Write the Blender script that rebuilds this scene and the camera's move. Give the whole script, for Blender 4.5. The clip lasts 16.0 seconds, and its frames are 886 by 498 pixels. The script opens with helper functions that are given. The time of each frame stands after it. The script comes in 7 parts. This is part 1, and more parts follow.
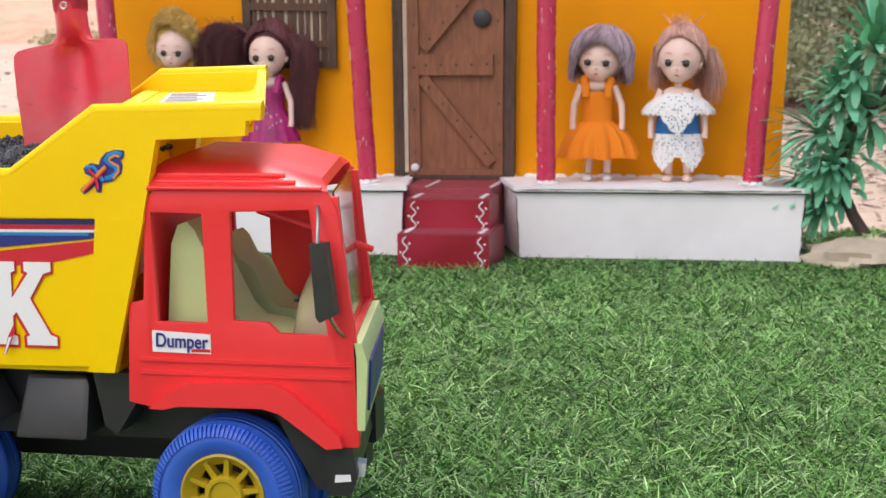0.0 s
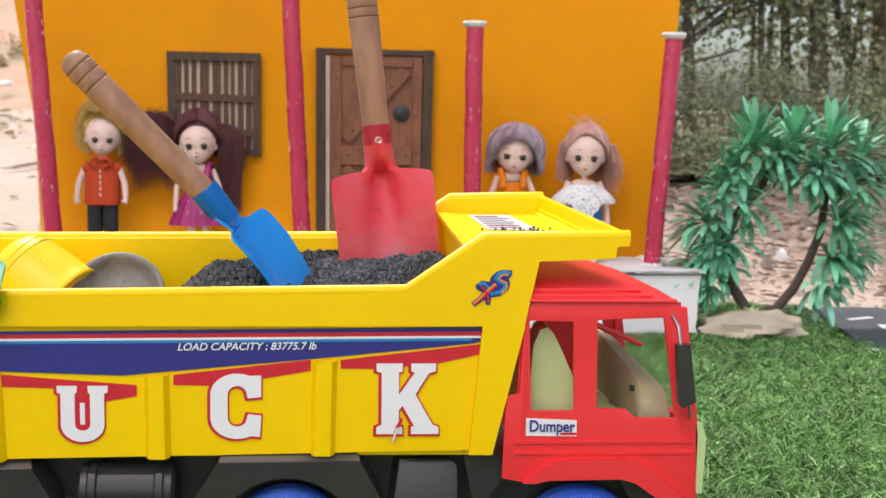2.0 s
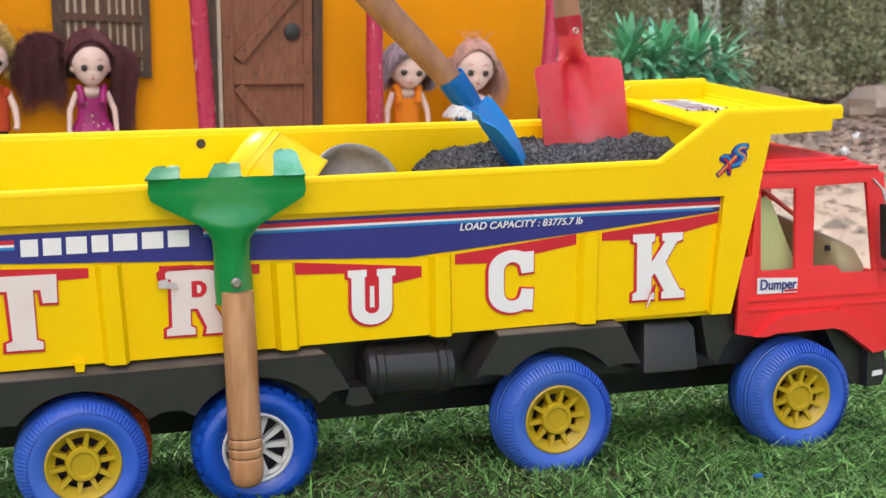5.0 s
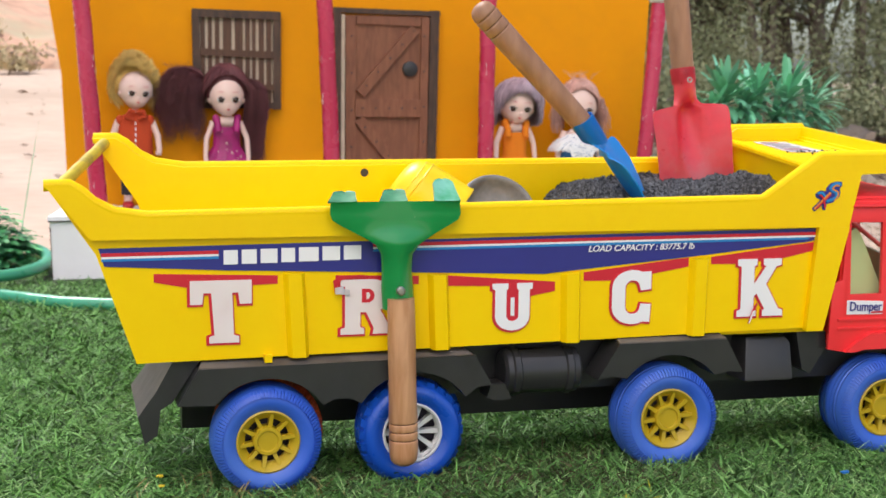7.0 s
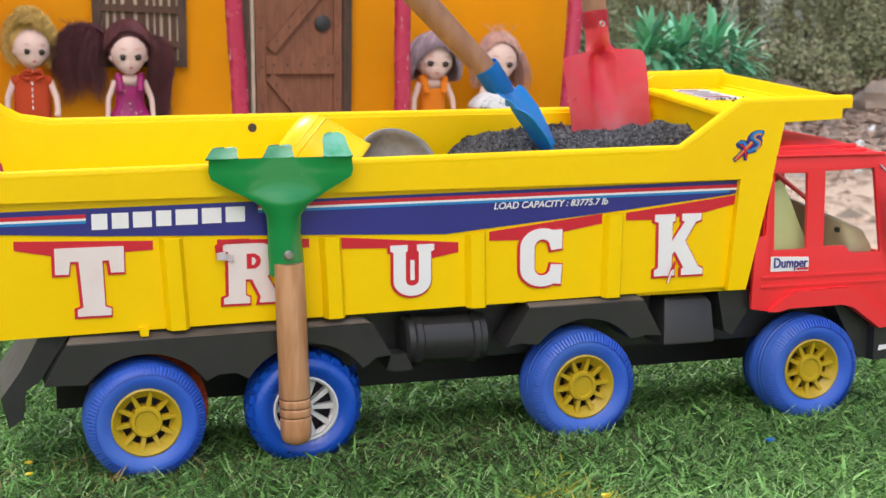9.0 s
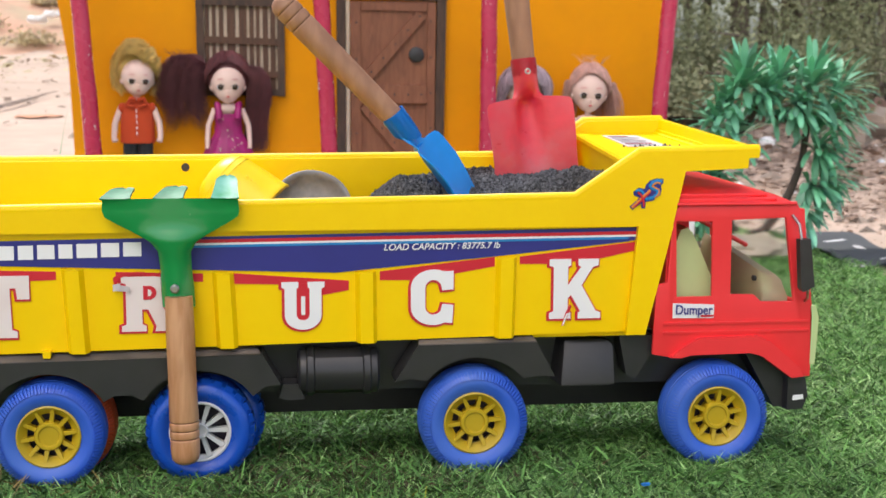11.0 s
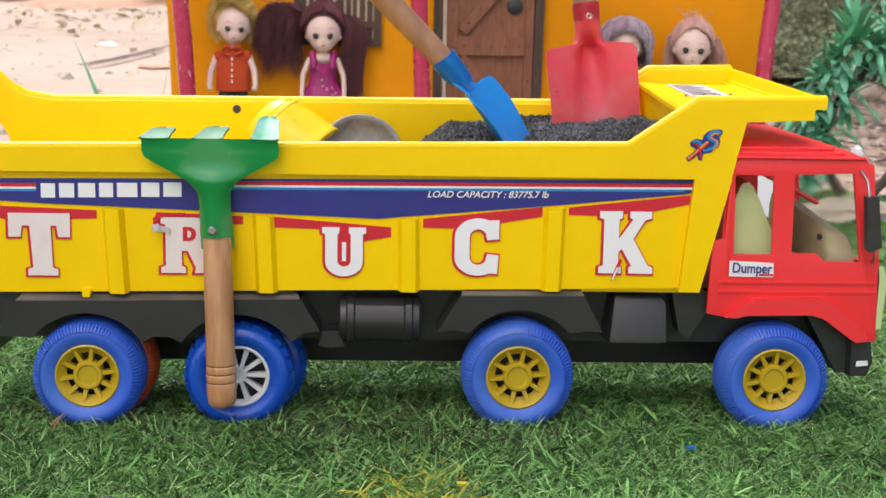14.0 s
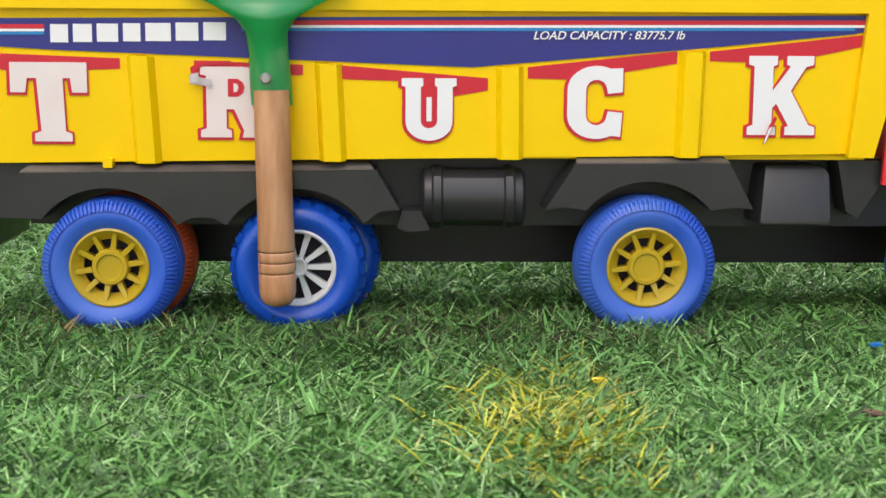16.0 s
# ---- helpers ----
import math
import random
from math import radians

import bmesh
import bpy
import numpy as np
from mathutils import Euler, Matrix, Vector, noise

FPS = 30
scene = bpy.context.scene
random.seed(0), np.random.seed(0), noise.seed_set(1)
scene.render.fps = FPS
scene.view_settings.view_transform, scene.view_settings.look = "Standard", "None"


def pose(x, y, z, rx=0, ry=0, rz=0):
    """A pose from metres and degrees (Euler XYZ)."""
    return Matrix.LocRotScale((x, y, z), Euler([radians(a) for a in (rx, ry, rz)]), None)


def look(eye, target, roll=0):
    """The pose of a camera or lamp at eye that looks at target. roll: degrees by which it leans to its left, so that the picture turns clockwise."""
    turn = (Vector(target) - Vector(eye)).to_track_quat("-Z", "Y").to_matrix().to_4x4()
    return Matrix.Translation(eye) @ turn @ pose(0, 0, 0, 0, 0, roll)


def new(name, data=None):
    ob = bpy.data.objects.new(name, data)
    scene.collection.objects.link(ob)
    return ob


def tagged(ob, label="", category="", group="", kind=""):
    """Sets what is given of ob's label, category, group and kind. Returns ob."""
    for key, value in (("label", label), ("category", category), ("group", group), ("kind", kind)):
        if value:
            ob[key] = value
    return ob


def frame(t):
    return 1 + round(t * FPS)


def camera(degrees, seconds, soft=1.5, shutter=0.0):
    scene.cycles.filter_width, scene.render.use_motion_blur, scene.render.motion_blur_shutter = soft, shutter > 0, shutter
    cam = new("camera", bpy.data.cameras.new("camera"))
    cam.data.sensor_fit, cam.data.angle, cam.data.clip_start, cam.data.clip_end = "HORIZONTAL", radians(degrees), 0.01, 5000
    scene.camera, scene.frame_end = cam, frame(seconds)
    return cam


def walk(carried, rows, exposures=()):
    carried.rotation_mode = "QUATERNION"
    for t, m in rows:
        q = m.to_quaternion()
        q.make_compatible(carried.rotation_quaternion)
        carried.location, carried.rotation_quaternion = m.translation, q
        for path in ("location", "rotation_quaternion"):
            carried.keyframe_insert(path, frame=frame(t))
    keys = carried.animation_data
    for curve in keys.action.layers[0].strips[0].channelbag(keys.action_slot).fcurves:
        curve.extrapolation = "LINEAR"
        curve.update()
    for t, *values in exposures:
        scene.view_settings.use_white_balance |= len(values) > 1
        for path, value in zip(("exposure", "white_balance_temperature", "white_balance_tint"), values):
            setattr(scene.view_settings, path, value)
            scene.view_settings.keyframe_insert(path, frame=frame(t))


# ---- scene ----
cam = camera(34.9, 16.0, soft=1.5)
PATH = [
    (0, (0.4500, -0.6893, 0.2746), (0.2510, 0.2807, 0.1347), -0.73),
    (0.5, (0.3139, -0.7678, 0.3023), (0.1941, 0.2159, 0.1684), 0.51),
    (1, (0.1919, -0.8177, 0.3107), (0.1410, 0.1736, 0.1895), 0.75),
    (1.5, (0.1308, -0.8497, 0.3184), (0.1236, 0.1445, 0.2106), 0.74),
    (2, (0.0483, -0.8830, 0.3260), (0.1044, 0.1104, 0.2267), 0.54),
    (2.5, (-0.0506, -0.9040, 0.3298), (0.0791, 0.0826, 0.2313), 0.58),
    (3, (-0.1314, -0.8897, 0.3173), (0.0572, 0.0866, 0.2112), 0.63),
    (3.5, (-0.2130, -0.8768, 0.3045), (0.0291, 0.0859, 0.1839), -0.01),
    (4, (-0.2790, -0.8665, 0.2979), (0.0077, 0.0822, 0.1645), -0.25),
    (4.5, (-0.3431, -0.8256, 0.2848), (-0.0231, 0.1115, 0.1454), -0.27),
    (5, (-0.3643, -0.8625, 0.2901), (-0.0535, 0.0775, 0.1499), -0.29),
    (5.2, (-0.3877, -0.9182, 0.3027), (-0.0886, 0.0261, 0.1654), -0.49),
    (7.3, (-0.4495, -0.9954, 0.3006), (-0.1926, -0.0363, 0.1814), 0.72),
    (7.5, (-0.4427, -0.9795, 0.2979), (-0.1828, -0.0217, 0.1749), 0.66),
    (8, (-0.4296, -0.9628, 0.2943), (-0.1589, -0.0094, 0.1615), 0.45),
    (8.5, (-0.4230, -0.9548, 0.2924), (-0.1386, -0.0066, 0.1510), 0.17),
    (9, (-0.3998, -0.9256, 0.2896), (-0.0996, 0.0171, 0.1440), 0.02),
    (9.5, (-0.3925, -0.9441, 0.2933), (-0.1003, 0.0011, 0.1473), -0.21),
    (10, (-0.3372, -0.9864, 0.3070), (-0.0930, -0.0268, 0.1676), -0.48),
    (10.2, (-0.2886, -0.9980, 0.3102), (-0.0725, -0.0310, 0.1749), -0.32),
    (12.5, (-0.1111, -1.0408, 0.3165), (-0.0503, -0.0527, 0.1754), 0.76),
    (13, (-0.1048, -1.0365, 0.3130), (-0.0610, -0.0481, 0.1678), 0.98),
    (13.5, (-0.1028, -1.0275, 0.3098), (-0.0644, -0.0397, 0.1585), 1.07),
    (14, (-0.0969, -1.0038, 0.3026), (-0.0571, -0.0181, 0.1386), 1.01),
    (14.5, (-0.0888, -0.9009, 0.2356), (-0.0561, 0.0860, 0.0771), 1.04),
    (15, (-0.0646, -0.8329, 0.2071), (-0.0670, 0.1528, 0.0387), 0.87),
    (15.5, (-0.0526, -0.8060, 0.1851), (-0.0807, 0.1815, 0.0299), 0.65),
    (16, (-0.1433, -0.8148, 0.1774), (-0.1139, 0.1731, 0.0248), 0.42),
]
EXPOSURES = [(0.0, 0.58), (1.0, 0.53), (2.0, 0.54), (3.0, 0.58), (5.0, 0.59), (8.0, 0.56), (9.0, 0.58), (12.5, 0.55), (14.0, 0.54), (14.7, 0.60), (16.0, 0.76)]
walk(cam, [(t, look(e, g, r)) for t, e, g, r in PATH], EXPOSURES)
cam.data.dof.use_dof = True
cam.data.dof.focus_distance = 0.88
cam.data.dof.aperture_fstop = 26.0

# ---- light: bright open shade under a pale sky ----
world = bpy.data.worlds.new("world")
scene.world = world
world.use_nodes = True
sky = world.node_tree.nodes.new("ShaderNodeTexSky")
sky.sky_type = "NISHITA"
sky.sun_disc = False
sky.sun_elevation = radians(52)
sky.sun_rotation = radians(200)
sky.dust_density = 3.0
back = world.node_tree.nodes["Background"]
back.inputs["Strength"].default_value = 0.14
world.node_tree.links.new(sky.outputs["Color"], back.inputs["Color"])
sun_data = bpy.data.lights.new("sun", "SUN")
sun_data.energy = 2.7
sun_data.angle = radians(22)
sun_data.color = (1.0, 0.955, 0.90)
sun = new("sun", sun_data)
sun.matrix_world = look((-0.8, 2.4, 3.2), (0, 0.3, 0))


# ---- building helpers ----
def mat(name, base, rough=0.5, metal=0.0, vary=0.12, grain=60.0, coarse=6.0, bump=0.0, bump_scale=200.0, spec=0.5, second=None, stain=None, coat=0.0, transmission=0.0, sub=0.0):
    """A surface: base colour varied at two scales, grain in the gloss and fine relief. second: colour mixed in by the coarse noise."""
    m = bpy.data.materials.new(name)
    m.use_nodes = True
    nt = m.node_tree
    p = nt.nodes["Principled BSDF"]
    co = nt.nodes.new("ShaderNodeTexCoord")
    fine = nt.nodes.new("ShaderNodeTexNoise")
    fine.inputs["Scale"].default_value = grain
    fine.inputs["Detail"].default_value = 5
    big = nt.nodes.new("ShaderNodeTexNoise")
    big.inputs["Scale"].default_value = coarse
    big.inputs["Detail"].default_value = 4
    for n in (fine, big):
        nt.links.new(co.outputs["Object"], n.inputs["Vector"])
    c1 = nt.nodes.new("ShaderNodeMix")
    c1.data_type = "RGBA"
    c1.inputs["A"].default_value = (*[max(0, c * (1 - vary)) for c in base], 1)
    c1.inputs["B"].default_value = (*[min(1, c * (1 + vary)) for c in base], 1)
    nt.links.new(fine.outputs["Fac"], c1.inputs["Factor"])
    c2 = nt.nodes.new("ShaderNodeMix")
    c2.data_type = "RGBA"
    ramp = nt.nodes.new("ShaderNodeMapRange")
    ramp.inputs["From Min"].default_value, ramp.inputs["From Max"].default_value = 0.45, 0.7
    ramp.inputs["To Max"].default_value = 1.0 if second else 0.5
    nt.links.new(big.outputs["Fac"], ramp.inputs["Value"])
    nt.links.new(ramp.outputs["Result"], c2.inputs["Factor"])
    nt.links.new(c1.outputs["Result"], c2.inputs["A"])
    c2.inputs["B"].default_value = (*(second or [c * (1 - vary) for c in base]), 1)
    nt.links.new(c2.outputs["Result"], p.inputs["Base Color"])
    rr = nt.nodes.new("ShaderNodeMapRange")
    rr.inputs["To Min"].default_value, rr.inputs["To Max"].default_value = max(0.02, rough - 0.08), min(1, rough + 0.1)
    nt.links.new(fine.outputs["Fac"], rr.inputs["Value"])
    nt.links.new(rr.outputs["Result"], p.inputs["Roughness"])
    p.inputs["Metallic"].default_value = metal
    p.inputs["Specular IOR Level"].default_value = spec
    p.inputs["Coat Weight"].default_value = coat
    p.inputs["Transmission Weight"].default_value = transmission
    if bump:
        bn = nt.nodes.new("ShaderNodeTexNoise")
        bn.inputs["Scale"].default_value = bump_scale
        bn.inputs["Detail"].default_value = 4
        nt.links.new(co.outputs["Object"], bn.inputs["Vector"])
        b = nt.nodes.new("ShaderNodeBump")
        b.inputs["Strength"].default_value = bump
        b.inputs["Distance"].default_value = 0.001
        nt.links.new(bn.outputs["Fac"], b.inputs["Height"])
        nt.links.new(b.outputs["Normal"], p.inputs["Normal"])
    return m


def island_vary(m, low=0.6, high=1.4):
    """Lets every separate piece of a joined mesh take its own brightness."""
    nt = m.node_tree
    p = nt.nodes["Principled BSDF"]
    src = p.inputs["Base Color"].links[0].from_socket
    geo = nt.nodes.new("ShaderNodeNewGeometry")
    mr = nt.nodes.new("ShaderNodeMapRange")
    mr.inputs["To Min"].default_value, mr.inputs["To Max"].default_value = low, high
    nt.links.new(geo.outputs["Random Per Island"], mr.inputs["Value"])
    mul = nt.nodes.new("ShaderNodeVectorMath")
    mul.operation = "SCALE"
    nt.links.new(src, mul.inputs[0])
    nt.links.new(mr.outputs["Result"], mul.inputs["Scale"])
    nt.links.new(mul.outputs["Vector"], p.inputs["Base Color"])
    return m


def wood_mat(name, base, dark, stretch=(3, 3, 40), rough=0.55, scale=14.0):
    m = bpy.data.materials.new(name)
    m.use_nodes = True
    nt = m.node_tree
    p = nt.nodes["Principled BSDF"]
    co = nt.nodes.new("ShaderNodeTexCoord")
    mp = nt.nodes.new("ShaderNodeMapping")
    mp.inputs["Scale"].default_value = stretch
    nt.links.new(co.outputs["Object"], mp.inputs["Vector"])
    n1 = nt.nodes.new("ShaderNodeTexNoise")
    n1.inputs["Scale"].default_value, n1.inputs["Detail"].default_value = scale, 6
    n1.inputs["Distortion"].default_value = 0.6
    nt.links.new(mp.outputs["Vector"], n1.inputs["Vector"])
    n2 = nt.nodes.new("ShaderNodeTexNoise")
    n2.inputs["Scale"].default_value, n2.inputs["Detail"].default_value = 22, 3
    nt.links.new(co.outputs["Object"], n2.inputs["Vector"])
    r = nt.nodes.new("ShaderNodeValToRGB")
    r.color_ramp.elements[0].position, r.color_ramp.elements[1].position = 0.35, 0.65
    r.color_ramp.elements[0].color, r.color_ramp.elements[1].color = (*dark, 1), (*base, 1)
    nt.links.new(n1.outputs["Fac"], r.inputs["Fac"])
    mx = nt.nodes.new("ShaderNodeMix")
    mx.data_type = "RGBA"
    mx.blend_type = "MULTIPLY"
    mx.inputs["Factor"].default_value = 0.5
    nt.links.new(r.outputs["Color"], mx.inputs["A"])
    r2 = nt.nodes.new("ShaderNodeMapRange")
    r2.inputs["To Min"].default_value, r2.inputs["To Max"].default_value = 0.5, 1.3
    nt.links.new(n2.outputs["Fac"], r2.inputs["Value"])
    nt.links.new(r2.outputs["Result"], mx.inputs["B"])
    nt.links.new(mx.outputs["Result"], p.inputs["Base Color"])
    p.inputs["Roughness"].default_value = rough
    b = nt.nodes.new("ShaderNodeBump")
    b.inputs["Strength"].default_value, b.inputs["Distance"].default_value = 0.35, 0.0006
    nt.links.new(n1.outputs["Fac"], b.inputs["Height"])
    nt.links.new(b.outputs["Normal"], p.inputs["Normal"])
    return m


ORIGIN = {}


def thing(name, at, label, category, group="", kind=""):
    ob = new(name)
    ob.location = at
    ob.empty_display_size = 0.02
    ORIGIN[ob.name] = Vector(at)
    return tagged(ob, label, category, group, kind)


def finish(me, smooth=40):
    for poly in me.polygons:
        poly.use_smooth = smooth > 0
    if smooth:
        me.set_sharp_from_angle(angle=radians(smooth))


def part(name, bm, material, parent, label="", smooth=40, bevel=0.0, warp=None):
    """Links a bmesh, drawn in world places, as one mesh under a thing or part."""
    if bevel:
        es = [e for e in bm.edges if len(e.link_faces) == 2 and e.calc_face_angle(0) > radians(35)]
        bmesh.ops.bevel(bm, geom=es, offset=bevel, segments=2, profile=0.6, affect="EDGES", clamp_overlap=True)
    bmesh.ops.recalc_face_normals(bm, faces=bm.faces)
    base = ORIGIN[parent.name] if parent else Vector()
    for v in bm.verts:
        if warp:
            v.co = warp(v.co)
        v.co -= base
    me = bpy.data.meshes.new(name)
    bm.to_mesh(me)
    bm.free()
    for m in material if isinstance(material, (list, tuple)) else [material]:
        me.materials.append(m)
    finish(me, smooth)
    ob = new(name, me)
    if parent:
        ob.parent = parent
        ORIGIN[ob.name] = base
    else:
        ORIGIN[ob.name] = Vector()
    if label:
        tagged(ob, label)
    return ob


def box(bm, x0, x1, y0, y1, z0, z1, mi=0):
    vs = [bm.verts.new(p) for p in ((x0, y0, z0), (x1, y0, z0), (x1, y1, z0), (x0, y1, z0), (x0, y0, z1), (x1, y0, z1), (x1, y1, z1), (x0, y1, z1))]
    for f in ((0, 3, 2, 1), (4, 5, 6, 7), (0, 1, 5, 4), (1, 2, 6, 5), (2, 3, 7, 6), (3, 0, 4, 7)):
        bm.faces.new([vs[i] for i in f]).material_index = mi
    return vs


def prism(bm, outline, y0, y1, mi=0):
    """A slab whose outline is given in x, z, standing between y0 and y1."""
    a = [bm.verts.new((x, y0, z)) for x, z in outline]
    b = [bm.verts.new((x, y1, z)) for x, z in outline]
    n = len(a)
    fs = [bm.faces.new(a), bm.faces.new(b[::-1])]
    fs += [bm.faces.new((a[i], b[i], b[(i + 1) % n], a[(i + 1) % n])) for i in range(n)]
    for f in fs:
        f.material_index = mi
    return a, b


def ring(bm, centre, u, v, r, n, squash=1.0):
    c = Vector(centre)
    return [bm.verts.new(c + u * (r * math.cos(2 * math.pi * i / n)) + v * (r * squash * math.sin(2 * math.pi * i / n))) for i in range(n)]


def skin(bm, rings, caps=True, mi=0):
    for a, b in zip(rings, rings[1:]):
        n = len(a)
        for i in range(n):
            bm.faces.new((a[i], a[(i + 1) % n], b[(i + 1) % n], b[i])).material_index = mi
    if caps:
        bm.faces.new(rings[0][::-1]).material_index = mi
        bm.faces.new(rings[-1]).material_index = mi


def tube(bm, pts, radii, n=12, caps=True, mi=0, squash=1.0):
    pts = [Vector(p) for p in pts]
    if not isinstance(radii, (list, tuple)):
        radii = [radii] * len(pts)
    rings, u = [], None
    for i, p in enumerate(pts):
        d = (pts[min(i + 1, len(pts) - 1)] - pts[max(i - 1, 0)]).normalized()
        if u is None:
            u = d.orthogonal().normalized()
        u = (u - d * u.dot(d)).normalized()
        rings.append(ring(bm, p, u, d.cross(u), radii[i], n, squash))
    skin(bm, rings, caps, mi)


def lathe(bm, axis_at, axis, profile, n=32, caps=True, mi=0, close=False):
    """Turns (distance along the axis, radius) pairs round the axis."""
    w = Vector(axis).normalized()
    u = w.orthogonal().normalized()
    v = w.cross(u)
    c = Vector(axis_at)
    rings = [ring(bm, c + w * h, u, v, max(r, 1e-5), n) for h, r in profile]
    if close:
        rings.append(rings[0])
    skin(bm, rings, caps and not close, mi)


def blob(bm, c, r, n=12, m=8, mi=0, rot=None, noise_amt=0.0, seed=0):
    """A rounded body with radii r, roughened by noise."""
    c = Vector(c)
    rows = []
    for j in range(m + 1):
        th = math.pi * j / m
        row = []
        for i in range(n):
            ph = 2 * math.pi * i / n
            d = Vector((math.sin(th) * math.cos(ph), math.sin(th) * math.sin(ph), math.cos(th)))
            k = 1 + noise_amt * noise.noise(d * 2.3 + Vector((seed * 7.1, seed, 0)))
            q = Vector((d.x * r[0], d.y * r[1], d.z * r[2])) * k
            if rot:
                q = rot @ q
            row.append(bm.verts.new(c + q) if 0 < j < m or i == 0 else None)
        rows.append(row)
    for j in range(m):
        for i in range(n):
            k = (i + 1) % n
            if j == 0:
                f = (rows[0][0], rows[1][i], rows[1][k])
            elif j == m - 1:
                f = (rows[j][i], rows[m][0], rows[j][k])
            else:
                f = (rows[j][i], rows[j + 1][i], rows[j + 1][k], rows[j][k])
            bm.faces.new(f).material_index = mi


def mesh_from(name, verts, faces, material, kind="stuff", label="", category="", smooth=False, parent=None):
    """A mesh from arrays: verts n x 3, faces all of one size."""
    me = bpy.data.meshes.new(name)
    verts, faces = np.asarray(verts, np.float32), np.asarray(faces, np.int32)
    k = faces.shape[1]
    me.vertices.add(len(verts))
    me.vertices.foreach_set("co", verts.ravel())
    me.loops.add(faces.size)
    me.loops.foreach_set("vertex_index", faces.ravel())
    me.polygons.add(len(faces))
    me.polygons.foreach_set("loop_start", np.arange(0, faces.size, k, dtype=np.int32))
    me.polygons.foreach_set("use_smooth", np.full(len(faces), smooth))
    me.update(calc_edges=True)
    me.materials.append(material)
    ob = new(name, me)
    if parent:
        ob.parent = parent
    return tagged(ob, label, category, "", kind)


def text_mesh(name, words, size, at, material, parent, slant=0.0, bold=0.0, width=None, label="", turn=0.0):
    """Flat lettering that faces the viewer's side, its lower left corner at `at`."""
    cu = bpy.data.curves.new(name, "FONT")
    cu.body, cu.size, cu.shear, cu.offset, cu.extrude = words, size, slant, bold, 0.0002
    tmp = new(name + "_tmp", cu)
    bpy.context.view_layer.update()
    dg = bpy.context.evaluated_depsgraph_get()
    me = bpy.data.meshes.new_from_object(tmp.evaluated_get(dg))
    bpy.data.objects.remove(tmp)
    xs = [v.co.x for v in me.vertices]
    k = width / (max(xs) - min(xs)) if width else 1.0
    base = ORIGIN[parent.name] if parent else Vector()
    ct, st = math.cos(radians(turn)), math.sin(radians(turn))
    for v in me.vertices:
        x, y, z = v.co
        x *= k
        v.co = Vector((at[0] + x * ct - y * st, at[1] - z, at[2] + x * st + y * ct)) - base
    me.name = name
    me.materials.clear()
    me.materials.append(material)
    ob = new(name, me)
    ob.parent = parent
    ORIGIN[ob.name] = base
    if label:
        tagged(ob, label)
    return ob

# ---- materials ----
M_YELLOW = mat("yellow_plastic", (1.0, 0.640, 0.0), 0.33, vary=0.04, grain=90, coarse=9, bump=0.06, bump_scale=90, coat=0.03, spec=0.20, second=(0.96, 0.600, 0.0))
M_RED = mat("red_plastic", (0.88, 0.040, 0.046), 0.36, vary=0.06, grain=80, coarse=14, bump=0.1, bump_scale=80, coat=0.06, spec=0.35)
M_BLACK = mat("black_plastic", (0.0270, 0.0255, 0.0270), 0.36, vary=0.3, grain=70, coarse=12, bump=0.12, bump_scale=140, spec=0.5, second=(0.034, 0.031, 0.030))
M_TYRE = mat("blue_rubber", (0.035, 0.12, 0.60), 0.42, vary=0.12, grain=60, coarse=18, bump=0.12, bump_scale=160, second=(0.07, 0.17, 0.60))
M_TYRE2 = mat("deep_blue_rubber", (0.010, 0.085, 0.52), 0.28, vary=0.1, grain=60, coarse=18, bump=0.08, coat=0.2)
M_ORANGE = mat("orange_rubber", (0.55, 0.085, 0.02), 0.45, vary=0.12, bump=0.1)
M_GOLD = mat("ochre_plastic", (0.54, 0.37, 0.014), 0.36, vary=0.1, grain=90, coat=0.2)
M_WHITEP = mat("white_plastic", (0.75, 0.75, 0.74), 0.35, vary=0.05)
M_CREAM = mat("pale_green_plastic", (0.54, 0.64, 0.30), 0.42, vary=0.06, bump=0.05)
M_TANP = mat("tan_plastic", (0.36, 0.30, 0.18), 0.55, vary=0.15, grain=40, coarse=22, second=(0.36, 0.45, 0.19))
M_GLASS = bpy.data.materials.new("clear_film")
M_GLASS.use_nodes = True
glass_shader = M_GLASS.node_tree.nodes["Principled BSDF"]
glass_shader.inputs["Transmission Weight"].default_value = 1.0
glass_shader.inputs["Roughness"].default_value = 0.06
glass_shader.inputs["IOR"].default_value = 1.1
glass_shader.inputs["Base Color"].default_value = (0.92, 0.93, 0.92, 1)
M_STKP = mat("pinkish_white_sticker", (0.85, 0.735, 0.71), 0.42, vary=0.08, coarse=30, second=(0.80, 0.66, 0.63))
M_STKW = mat("white_sticker", (0.87, 0.845, 0.855), 0.4, vary=0.04, coarse=30)
M_STKL = mat("pale_lilac_label", (0.62, 0.56, 0.58), 0.5, vary=0.15, coarse=60)
M_STKR = mat("red_sticker", (0.62, 0.012, 0.03), 0.4, vary=0.08, coarse=30)
M_STKB = mat("navy_sticker", (0.024, 0.026, 0.22), 0.38, vary=0.1, coarse=20)
M_STKC = mat("sky_blue_sticker", (0.01, 0.22, 0.55), 0.4, vary=0.08)
M_STKO = mat("orange_sticker", (0.75, 0.25, 0.03), 0.4, vary=0.08)
M_STKG = mat("grey_print", (0.30, 0.28, 0.30), 0.5, vary=0.2)
M_GREEN = mat("green_enamel", (0.008, 0.265, 0.062), 0.22, vary=0.1, grain=50, coarse=20, bump=0.05, coat=0.4)
